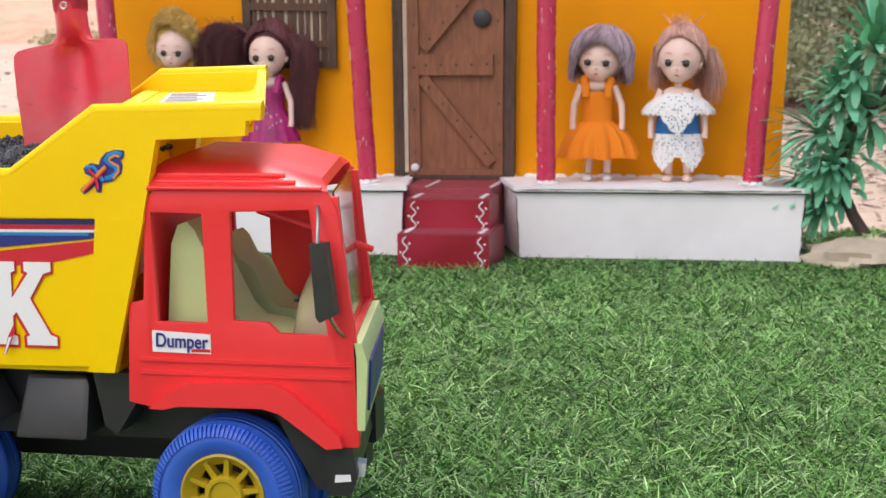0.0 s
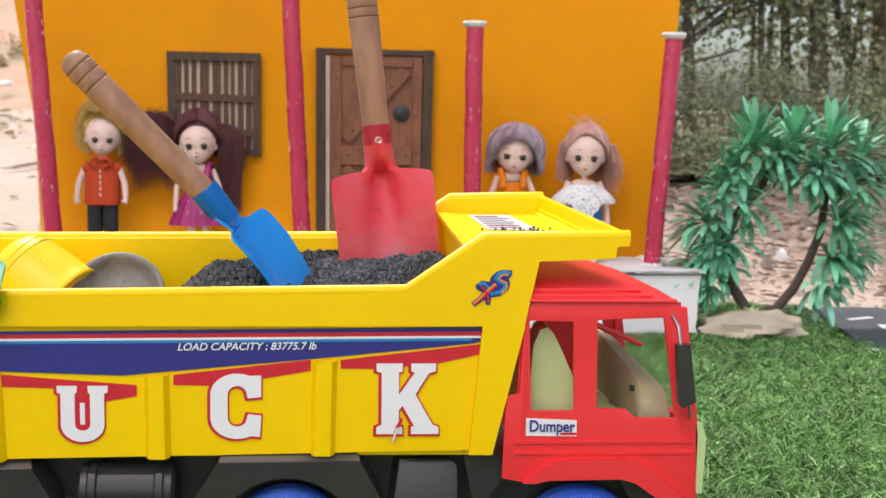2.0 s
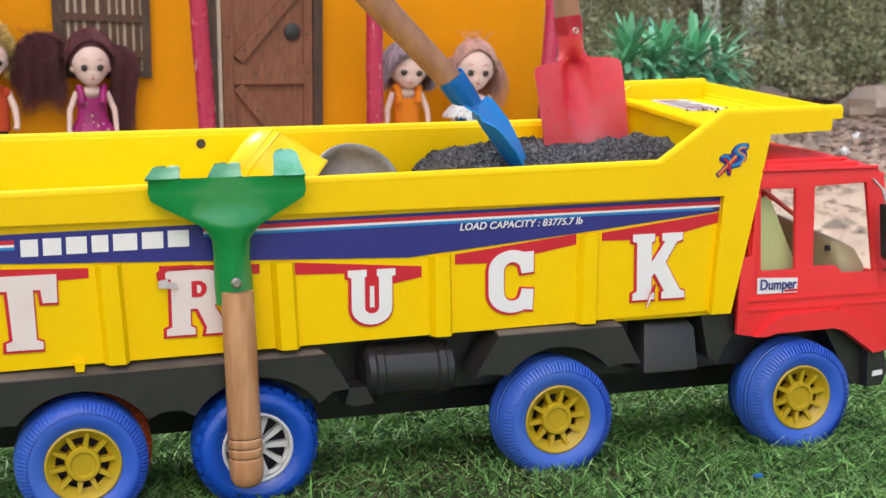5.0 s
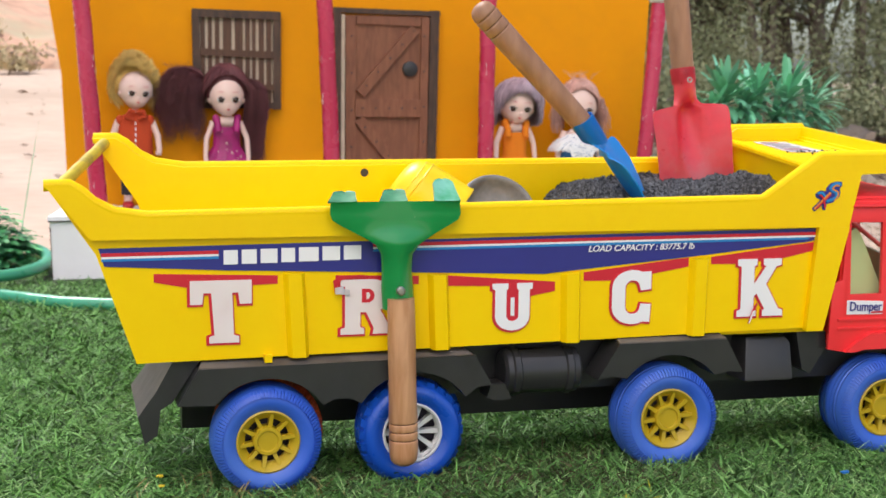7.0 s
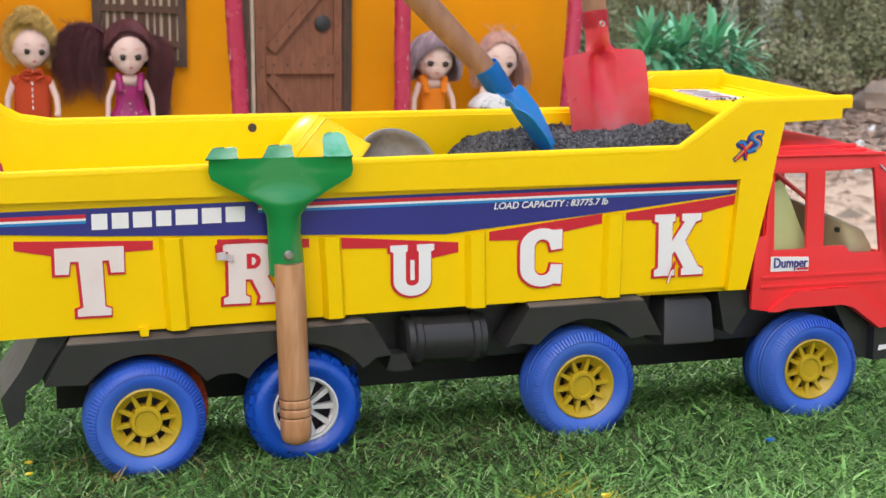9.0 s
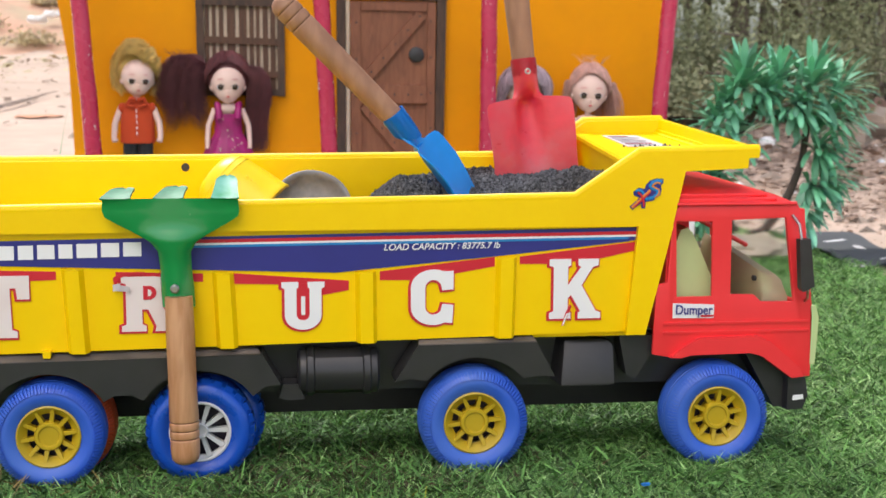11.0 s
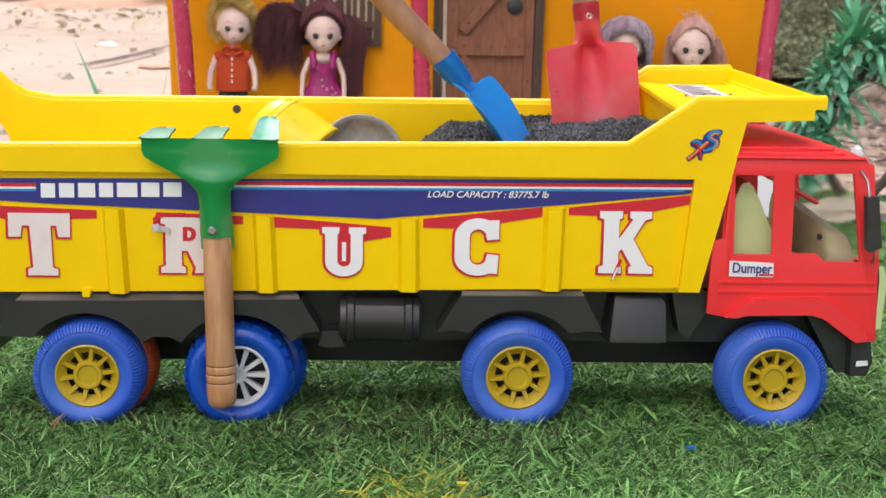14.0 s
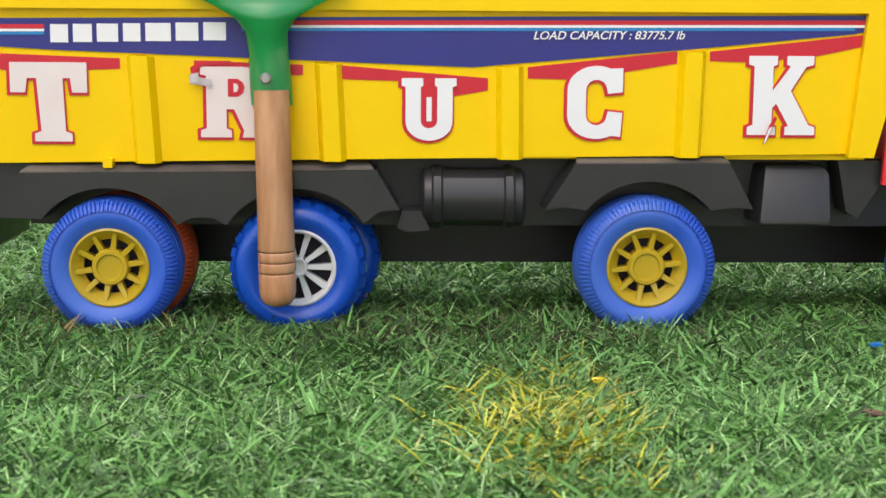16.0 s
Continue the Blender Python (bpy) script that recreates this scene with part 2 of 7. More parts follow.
M_TINE = mat("scuffed_green_enamel", (0.025, 0.19, 0.085), 0.5, vary=0.35, grain=300, coarse=90, second=(0.055, 0.25, 0.13), bump=0.15)
M_MINT = mat("worn_mint_enamel", (0.17, 0.46, 0.35), 0.32, vary=0.15, coarse=60, second=(0.03, 0.30, 0.12), coat=0.2)
M_BLUEE = mat("blue_enamel", (0.008, 0.27, 0.77), 0.34, vary=0.12, grain=120, coarse=30, bump=0.06, coat=0.25)
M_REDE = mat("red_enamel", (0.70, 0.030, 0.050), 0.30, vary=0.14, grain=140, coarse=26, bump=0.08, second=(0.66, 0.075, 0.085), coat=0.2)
M_WOOD = wood_mat("turned_beech", (0.66, 0.345, 0.175), (0.50, 0.225, 0.095), stretch=(10, 10, 1.5), rough=0.45)
M_WOOD2 = wood_mat("tool_handle_beech", (0.42, 0.218, 0.122), (0.315, 0.155, 0.085), stretch=(7, 7, 2), rough=0.5)
M_GROOVE = mat("burnt_groove", (0.13, 0.05, 0.02), 0.6)
M_STEEL = mat("screw_steel", (0.42, 0.40, 0.37), 0.38, metal=1.0, vary=0.15, grain=300)
M_SOIL = island_vary(mat("dark_gravel", (0.052, 0.052, 0.056), 0.8, vary=0.4, grain=300, coarse=60, bump=0.5, bump_scale=500), 0.20, 3.0)
# bed colour carries the near-black shade in the recesses between crumbs
M_SOIL_RECESS = mat("fine_soil_recess_shade", (0.022, 0.022, 0.024), 0.9, vary=0.5, grain=400, coarse=90, bump=0.8, bump_scale=600)
M_GREY = mat("grey_metal", (0.215, 0.213, 0.215), 0.55, metal=0.1, vary=0.35, grain=200, coarse=45, second=(0.13, 0.127, 0.125), bump=0.2)
M_YCUP = mat("pale_yellow_plastic", (0.90, 0.64, 0.005), 0.36, vary=0.06)
M_WALL = mat("ochre_painted_card", (0.81, 0.308, 0.0), 0.7, vary=0.06, grain=35, coarse=4, bump=0.35, bump_scale=40, second=(0.73, 0.270, 0.0), spec=0.2)
M_WHITE = mat("white_painted_card", (0.91, 0.885, 0.89), 0.7, vary=0.05, grain=45, coarse=8, bump=0.45, bump_scale=50, second=(0.84, 0.815, 0.82))
M_PLASTER = mat("white_glue", (0.80, 0.78, 0.75), 0.7, vary=0.08, bump=0.5, bump_scale=120)
M_MAROON = mat("maroon_paint", (0.30, 0.010, 0.025), 0.34, vary=0.15, grain=40, coarse=12, bump=0.15, bump_scale=60, second=(0.40, 0.018, 0.05), coat=0.2)
M_PINKT = mat("dusty_pink_tread", (0.32, 0.050, 0.070), 0.5, vary=0.15, coarse=30, bump=0.2)
M_DOOR = wood_mat("brown_door_wood", (0.275, 0.105, 0.052), (0.205, 0.074, 0.037), stretch=(12, 12, 2), rough=0.62)
M_DOORF = wood_mat("dark_frame_wood", (0.10, 0.055, 0.035), (0.05, 0.03, 0.022), stretch=(16, 16, 2), rough=0.7)
M_SHUT = wood_mat("brown_shutter_wood", (0.13, 0.060, 0.032), (0.075, 0.034, 0.02), stretch=(20, 20, 2), rough=0.65)
M_PALE = mat("bare_wood_edge", (0.62, 0.50, 0.38), 0.7, vary=0.2, coarse=40)
M_DARK = mat("dark_metal", (0.03, 0.03, 0.032), 0.5, vary=0.2)
M_SKIN = mat("doll_vinyl", (0.80, 0.57, 0.49), 0.45, vary=0.03, sub=0.1)
M_SHOE = mat("white_vinyl", (0.78, 0.72, 0.70), 0.5, vary=0.05)
M_EYE = mat("dark_glass_bead", (0.040, 0.022, 0.014), 0.2)
M_LIP = mat("pink_paint", (0.60, 0.10, 0.10), 0.4)
M_BLOND = island_vary(mat("blond_fibre", (0.72, 0.50, 0.15), 0.55, vary=0.25, grain=300, coarse=60), 0.6, 1.35)
M_BURG = island_vary(mat("burgundy_fibre", (0.115, 0.030, 0.034), 0.6, vary=0.3, grain=300, coarse=60), 0.5, 1.6)
M_LILAC = island_vary(mat("lilac_grey_fibre", (0.35, 0.265, 0.31), 0.5, vary=0.25, grain=300, coarse=60), 0.4, 1.75)
M_ROSE = island_vary(mat("rose_blond_fibre", (0.62, 0.36, 0.30), 0.5, vary=0.25, grain=300, coarse=60), 0.65, 1.3)
M_OCLOTH = mat("orange_cotton", (0.80, 0.22, 0.006), 0.85, vary=0.12, grain=400, bump=0.5, bump_scale=900)
M_VEST = mat("rust_red_cotton", (0.55, 0.060, 0.012), 0.85, vary=0.15, grain=400, bump=0.5, bump_scale=900)
M_TROUS = mat("black_cotton", (0.02, 0.02, 0.022), 0.9, vary=0.2, grain=300)
M_MAG = mat("magenta_satin", (0.36, 0.006, 0.14), 0.42, vary=0.3, grain=120, coarse=50, second=(0.22, 0.004, 0.08))
M_LACE = mat("white_lace", (0.80, 0.80, 0.80), 0.85, vary=0.12, grain=500, coarse=200, bump=0.6, bump_scale=700)
M_BLUEC = mat("blue_satin", (0.012, 0.15, 0.42), 0.4, vary=0.25, coarse=60)
M_REDSH = mat("red_vinyl", (0.45, 0.01, 0.02), 0.35)
M_LEAF = island_vary(mat("artificial_leaf", (0.145, 0.43, 0.24), 0.42, vary=0.2, grain=40, coarse=10, second=(0.25, 0.58, 0.40), spec=0.6), 0.45, 1.6)
M_BARK = mat("dark_bark", (0.075, 0.055, 0.045), 0.85, vary=0.35, grain=80, coarse=30, bump=0.8, bump_scale=90)
M_ROCK = mat("cream_plaster_rock", (0.58, 0.48, 0.36), 0.85, vary=0.2, grain=50, coarse=16, bump=0.8, bump_scale=50, second=(0.42, 0.34, 0.25))
M_GRASS = island_vary(mat("turf_blade", (0.082, 0.184, 0.042), 0.5, vary=0.2, grain=8, coarse=3.5, second=(0.116, 0.240, 0.066), spec=0.22), 0.25, 2.2)
M_GRASSY = island_vary(mat("yellowed_blade", (0.46, 0.43, 0.02), 0.55, vary=0.2, grain=20), 0.5, 1.4)
M_TURF = mat("turf_backing", (0.032, 0.046, 0.015), 0.95, vary=0.4, grain=120, coarse=10, bump=0.6)
M_DIRT = mat("sandy_earth", (0.57, 0.43, 0.34), 0.95, vary=0.22, grain=14, coarse=1.1, bump=0.6, bump_scale=30, second=(0.46, 0.335, 0.255))
M_TREE = island_vary(mat("tree_leaf", (0.275, 0.30, 0.165), 0.85, vary=0.35, grain=2, coarse=0.9, second=(0.33, 0.315, 0.20), spec=0.1), 0.85, 1.2)
M_TWIG = mat("pale_dry_twig", (0.36, 0.29, 0.25), 0.9, vary=0.3, grain=40, coarse=8)
M_BRANCH = mat("grey_brown_branch", (0.21, 0.165, 0.135), 0.9, vary=0.3, grain=40, coarse=8, bump=0.4)
M_SCRUB = island_vary(mat("dry_scrub_leaf", (0.56, 0.46, 0.29), 0.85, vary=0.3, grain=2, coarse=0.9, second=(0.46, 0.43, 0.25), spec=0.1), 0.7, 1.35)
M_REDEARTH = mat("reddish_earth", (0.56, 0.33, 0.225), 0.95, vary=0.4, grain=9, coarse=2.2, bump=0.6, bump_scale=10, second=(0.47, 0.38, 0.25))
M_ORANGE_E = mat("orange_earth", (0.66, 0.31, 0.18), 0.95, vary=0.3, grain=40, coarse=14, second=(0.62, 0.42, 0.31))
M_STONE = island_vary(mat("dusty_stone", (0.30, 0.24, 0.19), 0.9, vary=0.25, grain=30, coarse=6, bump=0.8, bump_scale=40), 0.6, 1.5)
M_LITTER = mat("white_litter", (0.84, 0.84, 0.83), 0.6, vary=0.15, coarse=30)
M_MATB = mat("dark_grey_mat", (0.085, 0.09, 0.10), 0.7, vary=0.2, coarse=20, bump=0.2)
M_HOSE = mat("green_hose", (0.06, 0.36, 0.20), 0.3, vary=0.12, coat=0.2)
M_TYREIN = mat("dark_purple_plastic", (0.03, 0.018, 0.035), 0.6, vary=0.2)
# openwork lace: small round openings in rows
lace_nodes, lace_links = M_LACE.node_tree.nodes, M_LACE.node_tree.links
lace_shader = lace_nodes["Principled BSDF"]
lace_cells = lace_nodes.new("ShaderNodeTexVoronoi")
lace_cells.inputs["Scale"].default_value = 230
lace_cells.inputs["Randomness"].default_value = 0.65
lace_links.new([n for n in lace_nodes if n.type == "TEX_COORD"][0].outputs["Object"], lace_cells.inputs["Vector"])
lace_range = lace_nodes.new("ShaderNodeMapRange")
lace_range.inputs["From Min"].default_value, lace_range.inputs["From Max"].default_value = 0.22, 0.30
lace_links.new(lace_cells.outputs["Distance"], lace_range.inputs["Value"])
lace_links.new(lace_range.outputs["Result"], lace_shader.inputs["Alpha"])
M_STRAW = island_vary(mat("straw_blade", (0.22, 0.16, 0.045), 0.6, vary=0.2, grain=20), 0.5, 1.4)
M_THATCH_SHADE = island_vary(mat("shaded_brown_thatch_blade", (0.075, 0.055, 0.024), 0.7, vary=0.25, grain=20), 0.5, 1.7)
M_BIT1 = mat("blue_foil", (0.02, 0.20, 0.60), 0.4)
M_BIT2 = mat("yellow_foil", (0.75, 0.55, 0.02), 0.5)
M_BIT3 = mat("brown_leaf", (0.10, 0.055, 0.03), 0.7, vary=0.25)
M_GRASSL = island_vary(mat("pale_turf_blade", (0.29, 0.46, 0.17), 0.5, vary=0.2, grain=8, coarse=3.5, spec=0.25), 0.5, 1.6)
M_DUSTY = mat("dusty_black_plastic", (0.14, 0.118, 0.102), 0.7, vary=0.3, grain=60, coarse=14, bump=0.2, second=(0.035, 0.031, 0.030))
M_FLAKE = island_vary(mat("leaf_litter", (0.33, 0.235, 0.175), 0.85, vary=0.3, grain=30, coarse=5, second=(0.24, 0.16, 0.115)), 0.5, 1.6)
M_BANK = island_vary(mat("reddish_brown_rock", (0.20, 0.122, 0.094), 0.95, vary=0.35, grain=12, coarse=5, bump=0.9, bump_scale=25, second=(0.19, 0.135, 0.11)), 0.7, 1.4)


def stretched_relief(m, scale):
    """Stretches a material's relief along one direction (brush strokes, card fluting)."""
    nt = m.node_tree
    bn = [n for n in nt.nodes if n.type == "BUMP"][0].inputs["Height"].links[0].from_node
    mp = nt.nodes.new("ShaderNodeMapping")
    mp.inputs["Scale"].default_value = scale
    nt.links.new([n for n in nt.nodes if n.type == "TEX_COORD"][0].outputs["Object"], mp.inputs["Vector"])
    nt.links.new(mp.outputs["Vector"], bn.inputs["Vector"])


stretched_relief(M_WALL, (0.12, 1.0, 1.6))
stretched_relief(M_WHITE, (0.2, 1.0, 1.2))


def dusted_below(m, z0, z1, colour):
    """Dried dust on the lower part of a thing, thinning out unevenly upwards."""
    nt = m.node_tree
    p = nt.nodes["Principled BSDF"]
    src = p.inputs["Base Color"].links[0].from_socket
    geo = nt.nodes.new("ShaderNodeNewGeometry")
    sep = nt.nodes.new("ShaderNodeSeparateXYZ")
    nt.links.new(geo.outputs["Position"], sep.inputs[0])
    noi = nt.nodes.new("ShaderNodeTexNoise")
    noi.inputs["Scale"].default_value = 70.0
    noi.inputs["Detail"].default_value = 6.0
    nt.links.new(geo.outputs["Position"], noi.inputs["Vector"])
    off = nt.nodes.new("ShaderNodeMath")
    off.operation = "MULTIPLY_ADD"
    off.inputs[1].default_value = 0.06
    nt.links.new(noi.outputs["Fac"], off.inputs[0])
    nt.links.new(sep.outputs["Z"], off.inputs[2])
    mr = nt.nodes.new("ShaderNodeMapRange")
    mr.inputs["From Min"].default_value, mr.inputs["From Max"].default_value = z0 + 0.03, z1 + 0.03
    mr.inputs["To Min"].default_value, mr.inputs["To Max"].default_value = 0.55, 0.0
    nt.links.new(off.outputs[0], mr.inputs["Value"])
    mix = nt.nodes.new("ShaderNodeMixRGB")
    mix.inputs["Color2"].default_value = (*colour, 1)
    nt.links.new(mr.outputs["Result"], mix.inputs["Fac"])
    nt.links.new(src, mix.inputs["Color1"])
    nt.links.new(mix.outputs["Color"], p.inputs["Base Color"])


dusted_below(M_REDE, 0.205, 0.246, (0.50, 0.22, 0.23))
M_POST = mat("crimson_gloss_paint", (0.52, 0.020, 0.078), 0.26, vary=0.15, grain=40, coarse=12, bump=0.15, bump_scale=60, second=(0.58, 0.040, 0.11), coat=0.3)
M_BUSH = island_vary(mat("fresh_green_leaf", (0.10, 0.40, 0.15), 0.5, vary=0.2, grain=40, coarse=10), 0.6, 1.5)
M_YDULL = mat("scuffed_yellow", (0.60, 0.46, 0.03), 0.5, vary=0.25, grain=120, coarse=60, second=(0.25, 0.19, 0.05))

# ---- ground ----
def ground_height(x, y):
    z = -0.008
    if y > 1.9:
        z += 0.05 * (min(y, 8.3) - 1.9)
    if y > 8.3:
        z += 0.26 * (min(y, 18.0) - 8.3) * max(0.0, min(1.0, (1.5 - x) / 3.0))
    if y > 1.5 or x > 0.95 or x < -1.3:
        z += 0.012 * noise.noise(Vector((x * 1.7, y * 1.7, 0.3))) + 0.006 * noise.noise(Vector((x * 6, y * 6, 2.0)))
    return z


def axis_steps(lo, hi, near_lo, near_hi, fine, growth):
    s, v, d = [], near_lo, fine
    a = np.arange(near_lo, near_hi, fine).tolist()
    v, d = near_hi, fine
    while v < hi:
        a.append(v)
        d *= growth
        v += d
    v, d, b = near_lo, fine, []
    while v > lo:
        d *= growth
        v -= d
        b.append(v)
    return b[::-1] + a


def make_ground():
    xs = axis_steps(-60, 60, -3.0, 3.0, 0.06, 1.25)
    ys = axis_steps(-8, 70, -1.5, 6.0, 0.06, 1.25)
    verts = [(x, y, ground_height(x, y)) for y in ys for x in xs]
    n = len(xs)
    faces = [(j * n + i, j * n + i + 1, j * n + n + i + 1, j * n + n + i) for j in range(len(ys) - 1) for i in range(n - 1)]
    mesh_from("ground", verts, faces, M_DIRT, "structure", "bare sandy earth with small stones and dust", "ground", True)


make_ground()

# turf mat: a thin backing with its own edge, and blades on it
TURF = [(-1.35, -1.2), (0.62, -1.2), (0.64, 0.40), (0.76, 0.95), (0.79, 1.45), (-1.35, 1.45)]
bm = bmesh.new()
lo = [bm.verts.new((x, y, -0.006)) for x, y in TURF]
hi = [bm.verts.new((x, y, 0.0)) for x, y in TURF]
bm.faces.new(hi)
for i in range(len(TURF)):
    k = (i + 1) % len(TURF)
    bm.faces.new((lo[i], lo[k], hi[k], hi[i]))
turf = part("lawn", bm, M_TURF, None, smooth=0)
tagged(turf, "green artificial turf mat laid on bare earth", "lawn", kind="structure")


def turf_edge(y):
    pts = [(-1.2, 0.62), (0.40, 0.64), (0.95, 0.76), (1.45, 0.79)]
    return np.interp(y, [p[0] for p in pts], [p[1] for p in pts])


def blades(name, region, count, length, width, material, seed, label, centre=None, spread=None):
    """Bent turf blades, three cross-lines each, lying every which way."""
    rng = np.random.default_rng(seed)
    if centre is None:
        x = rng.uniform(region[0], region[1], count) + rng.normal(0, 0.05, count)
        y = rng.uniform(region[2], region[3], count) + rng.normal(0, 0.05, count)
    else:
        x = rng.normal(centre[0], spread[0], count)
        y = rng.normal(centre[1], spread[1], count)
    keep = (x < turf_edge(y) - 0.004) & (x > -1.345) & (y > -1.195) & (y < 1.445)
    keep &= ~((y > 1.125) & (x > -0.48) & (x < 0.55)) & ~((y > 1.02) & (x > 0.02) & (x < 0.165))
    keep &= ~((y > 1.16) & (x > 0.13) & (x < 0.54)) & ~((y > 1.16) & (x > -0.46) & (x < 0.14))
    x, y = x[keep], y[keep]
    n = len(x)
    a = rng.uniform(0, 2 * np.pi, n)
    clump = np.sin(x * 31 + 2 * np.sin(y * 17)) * np.sin(y * 27 + 1.3 * np.sin(x * 23))
    ln = length * rng.uniform(0.4, 1.25, n) * (1 + 0.18 * clump)
    w = width * rng.uniform(0.6, 1.3, n)
    ln = ln * np.clip((1.22 - y) / 0.30, 0.45, 1.0)
    up = rng.uniform(0.25, 1.0, n)
    bend = rng.uniform(0.2, 1.9, n)
    roll = rng.uniform(-1.1, 1.1, n)
    dx, dy = np.cos(a), np.sin(a)
    px, py = -dy, dx
    rows = []
    for s, ww in ((0.0, 0.8), (0.5, 1.0), (0.85, 0.7), (1.0, 0.12)):
        el = np.arctan2(up, 0.6) - bend * s * 0.9
        run = ln * s * np.cos(np.arctan2(up, 0.6) - bend * s * 0.45)
        rise = np.maximum(ln * s * np.sin(np.arctan2(up, 0.6) - bend * s * 0.45), 0.001 * s)
        cx, cy = x + dx * run, y + dy * run
        for side in (-0.5, 0.5):
            rows.append(np.stack([cx + px * w * ww * side * np.cos(roll), cy + py * w * ww * side * np.cos(roll), rise + 0.0004 + w * ww * side * np.sin(roll)], 1))
    v = np.stack(rows, 1).reshape(-1, 3)
    b = (np.arange(n) * 8)[:, None]
    f = np.concatenate([b + np.array([[0, 1, 3, 2]]), b + np.array([[2, 3, 5, 4]]), b + np.array([[4, 5, 7, 6]])], 0)
    return mesh_from(name, v, f, material, "stuff", label, "grass", True)


blades("grass", (-0.75, 0.64, -0.62, 0.02), 270000, 0.0190, 0.00088, M_GRASS, 11, "curly green artificial grass blades in front of the truck")
blades("grass", (-1.1, 0.72, 0.02, 0.62), 140000, 0.022, 0.0010, M_GRASS, 12, "curly green artificial grass blades beside the truck")
blades("grass", (-1.3, 0.80, 0.62, 1.44), 110000, 0.025, 0.0013, M_GRASS, 13, "curly green artificial grass blades before the porch")
blades("grass", (-1.34, 0.62, -1.19, 0.02), 60000, 0.024, 0.0020, M_GRASS, 17, "curly green artificial grass blades at the mat's edge")
blades("grass", (-1.34, -0.9, 0.02, 1.44), 30000, 0.024, 0.0020, M_GRASS, 18, "curly green artificial grass blades at the mat's edge")
blades("grass", (-1.32, -0.78, -1.17, 0.02), 60000, 0.022, 0.0014, M_GRASS, 22, "curly green artificial grass blades at the mat's edge")
blades("grass", (-0.78, 0.60, -1.17, -0.64), 60000, 0.022, 0.0014, M_GRASS, 23, "curly green artificial grass blades at the mat's edge")
blades("pale_grass", (-0.75, 0.64, -0.62, 0.02), 100000, 0.0185, 0.00075, M_GRASSL, 16, "thin pale green blades among the turf")
blades("pale_grass", (0.10, 0.76, 0.02, 1.10), 30000, 0.021, 0.0010, M_GRASSL, 19, "thin pale green blades among the turf")
blades("yellow_grass", None, 2100, 0.022, 0.0011, M_GRASSY, 14, "yellowed blades in a worn patch of the turf", (-0.078, -0.210), (0.021, 0.045))
blades("yellow_grass", None, 420, 0.022, 0.0012, M_STRAW, 15, "dull straw blades in a worn patch of the turf", (-0.335, -0.02), (0.04, 0.03))
# brown thatch, laid thicker and darker to deepen the shade by the wheels
blades("dry_grass", None, 5200, 0.0175, 0.0010, M_THATCH_SHADE, 21, "dull brown dried blades, darkened for the shade by the wheels", (-0.105, -0.020), (0.085, 0.040))
bit_places = ((-0.0480, -0.1540, 0.0036, M_BIT2, "scrap of yellow foil lying in the turf"), (0.1135, -0.0755, 0.0034, M_BIT1, "scrap of blue foil lying in the turf"),
              (-0.387, 0.0256, 0.0030, M_BIT2, "scrap of yellow foil lying in the turf"), (-0.3877, -0.0005, 0.0030, M_BIT2, "scrap of yellow foil lying in the turf"), (0.066, -0.214, 0.0046, M_BIT3, "small dry brown leaf lying in the turf"))
for k, (x, y, r, m, lab) in enumerate(bit_places):
    bm = bmesh.new()
    blob(bm, (0, 0, 0), (r, r * 0.7, r * 0.35), 10, 6, noise_amt=0.6, seed=60 + k)
    bit = part("scrap", bm, m, None, smooth=30)
    bit.location = (x, y, 0.0115)
    tagged(bit, lab, "scrap")

# ---- toy house ----
house = thing("toy_house", (0.04, 1.31, 0.0), "handmade toy house front with ochre card wall and white porch", "toy house")

bm = bmesh.new()
prism(bm, [(-0.442, 0.0), (0.514, 0.0), (0.520, 0.20), (0.541, 0.62), (-0.500, 0.62), (-0.452, 0.30)], 1.30, 1.316)
part("wall", bm, M_WALL, house, "ochre yellow painted card wall", smooth=0, bevel=0.0012)
bm = bmesh.new()
prism(bm, [(-0.42, 0.0), (0.50, 0.0), (0.50, 0.55), (-0.42, 0.55)], 1.40, 1.412)
box(bm, -0.42, -0.41, 1.316, 1.40, 0, 0.55)
box(bm, 0.49, 0.50, 1.316, 1.40, 0, 0.55)
part("back_panel", bm, M_WALL, house, smooth=0)


def slab(bm, low, high, z0, z1):
    a = [bm.verts.new((x, y, z0)) for x, y in low]
    b = [bm.verts.new((x, y, z1)) for x, y in high]
    n = len(a)
    bm.faces.new(a[::-1])
    bm.faces.new(b)
    for i in range(n):
        bm.faces.new((a[i], a[(i + 1) % n], b[(i + 1) % n], b[i]))


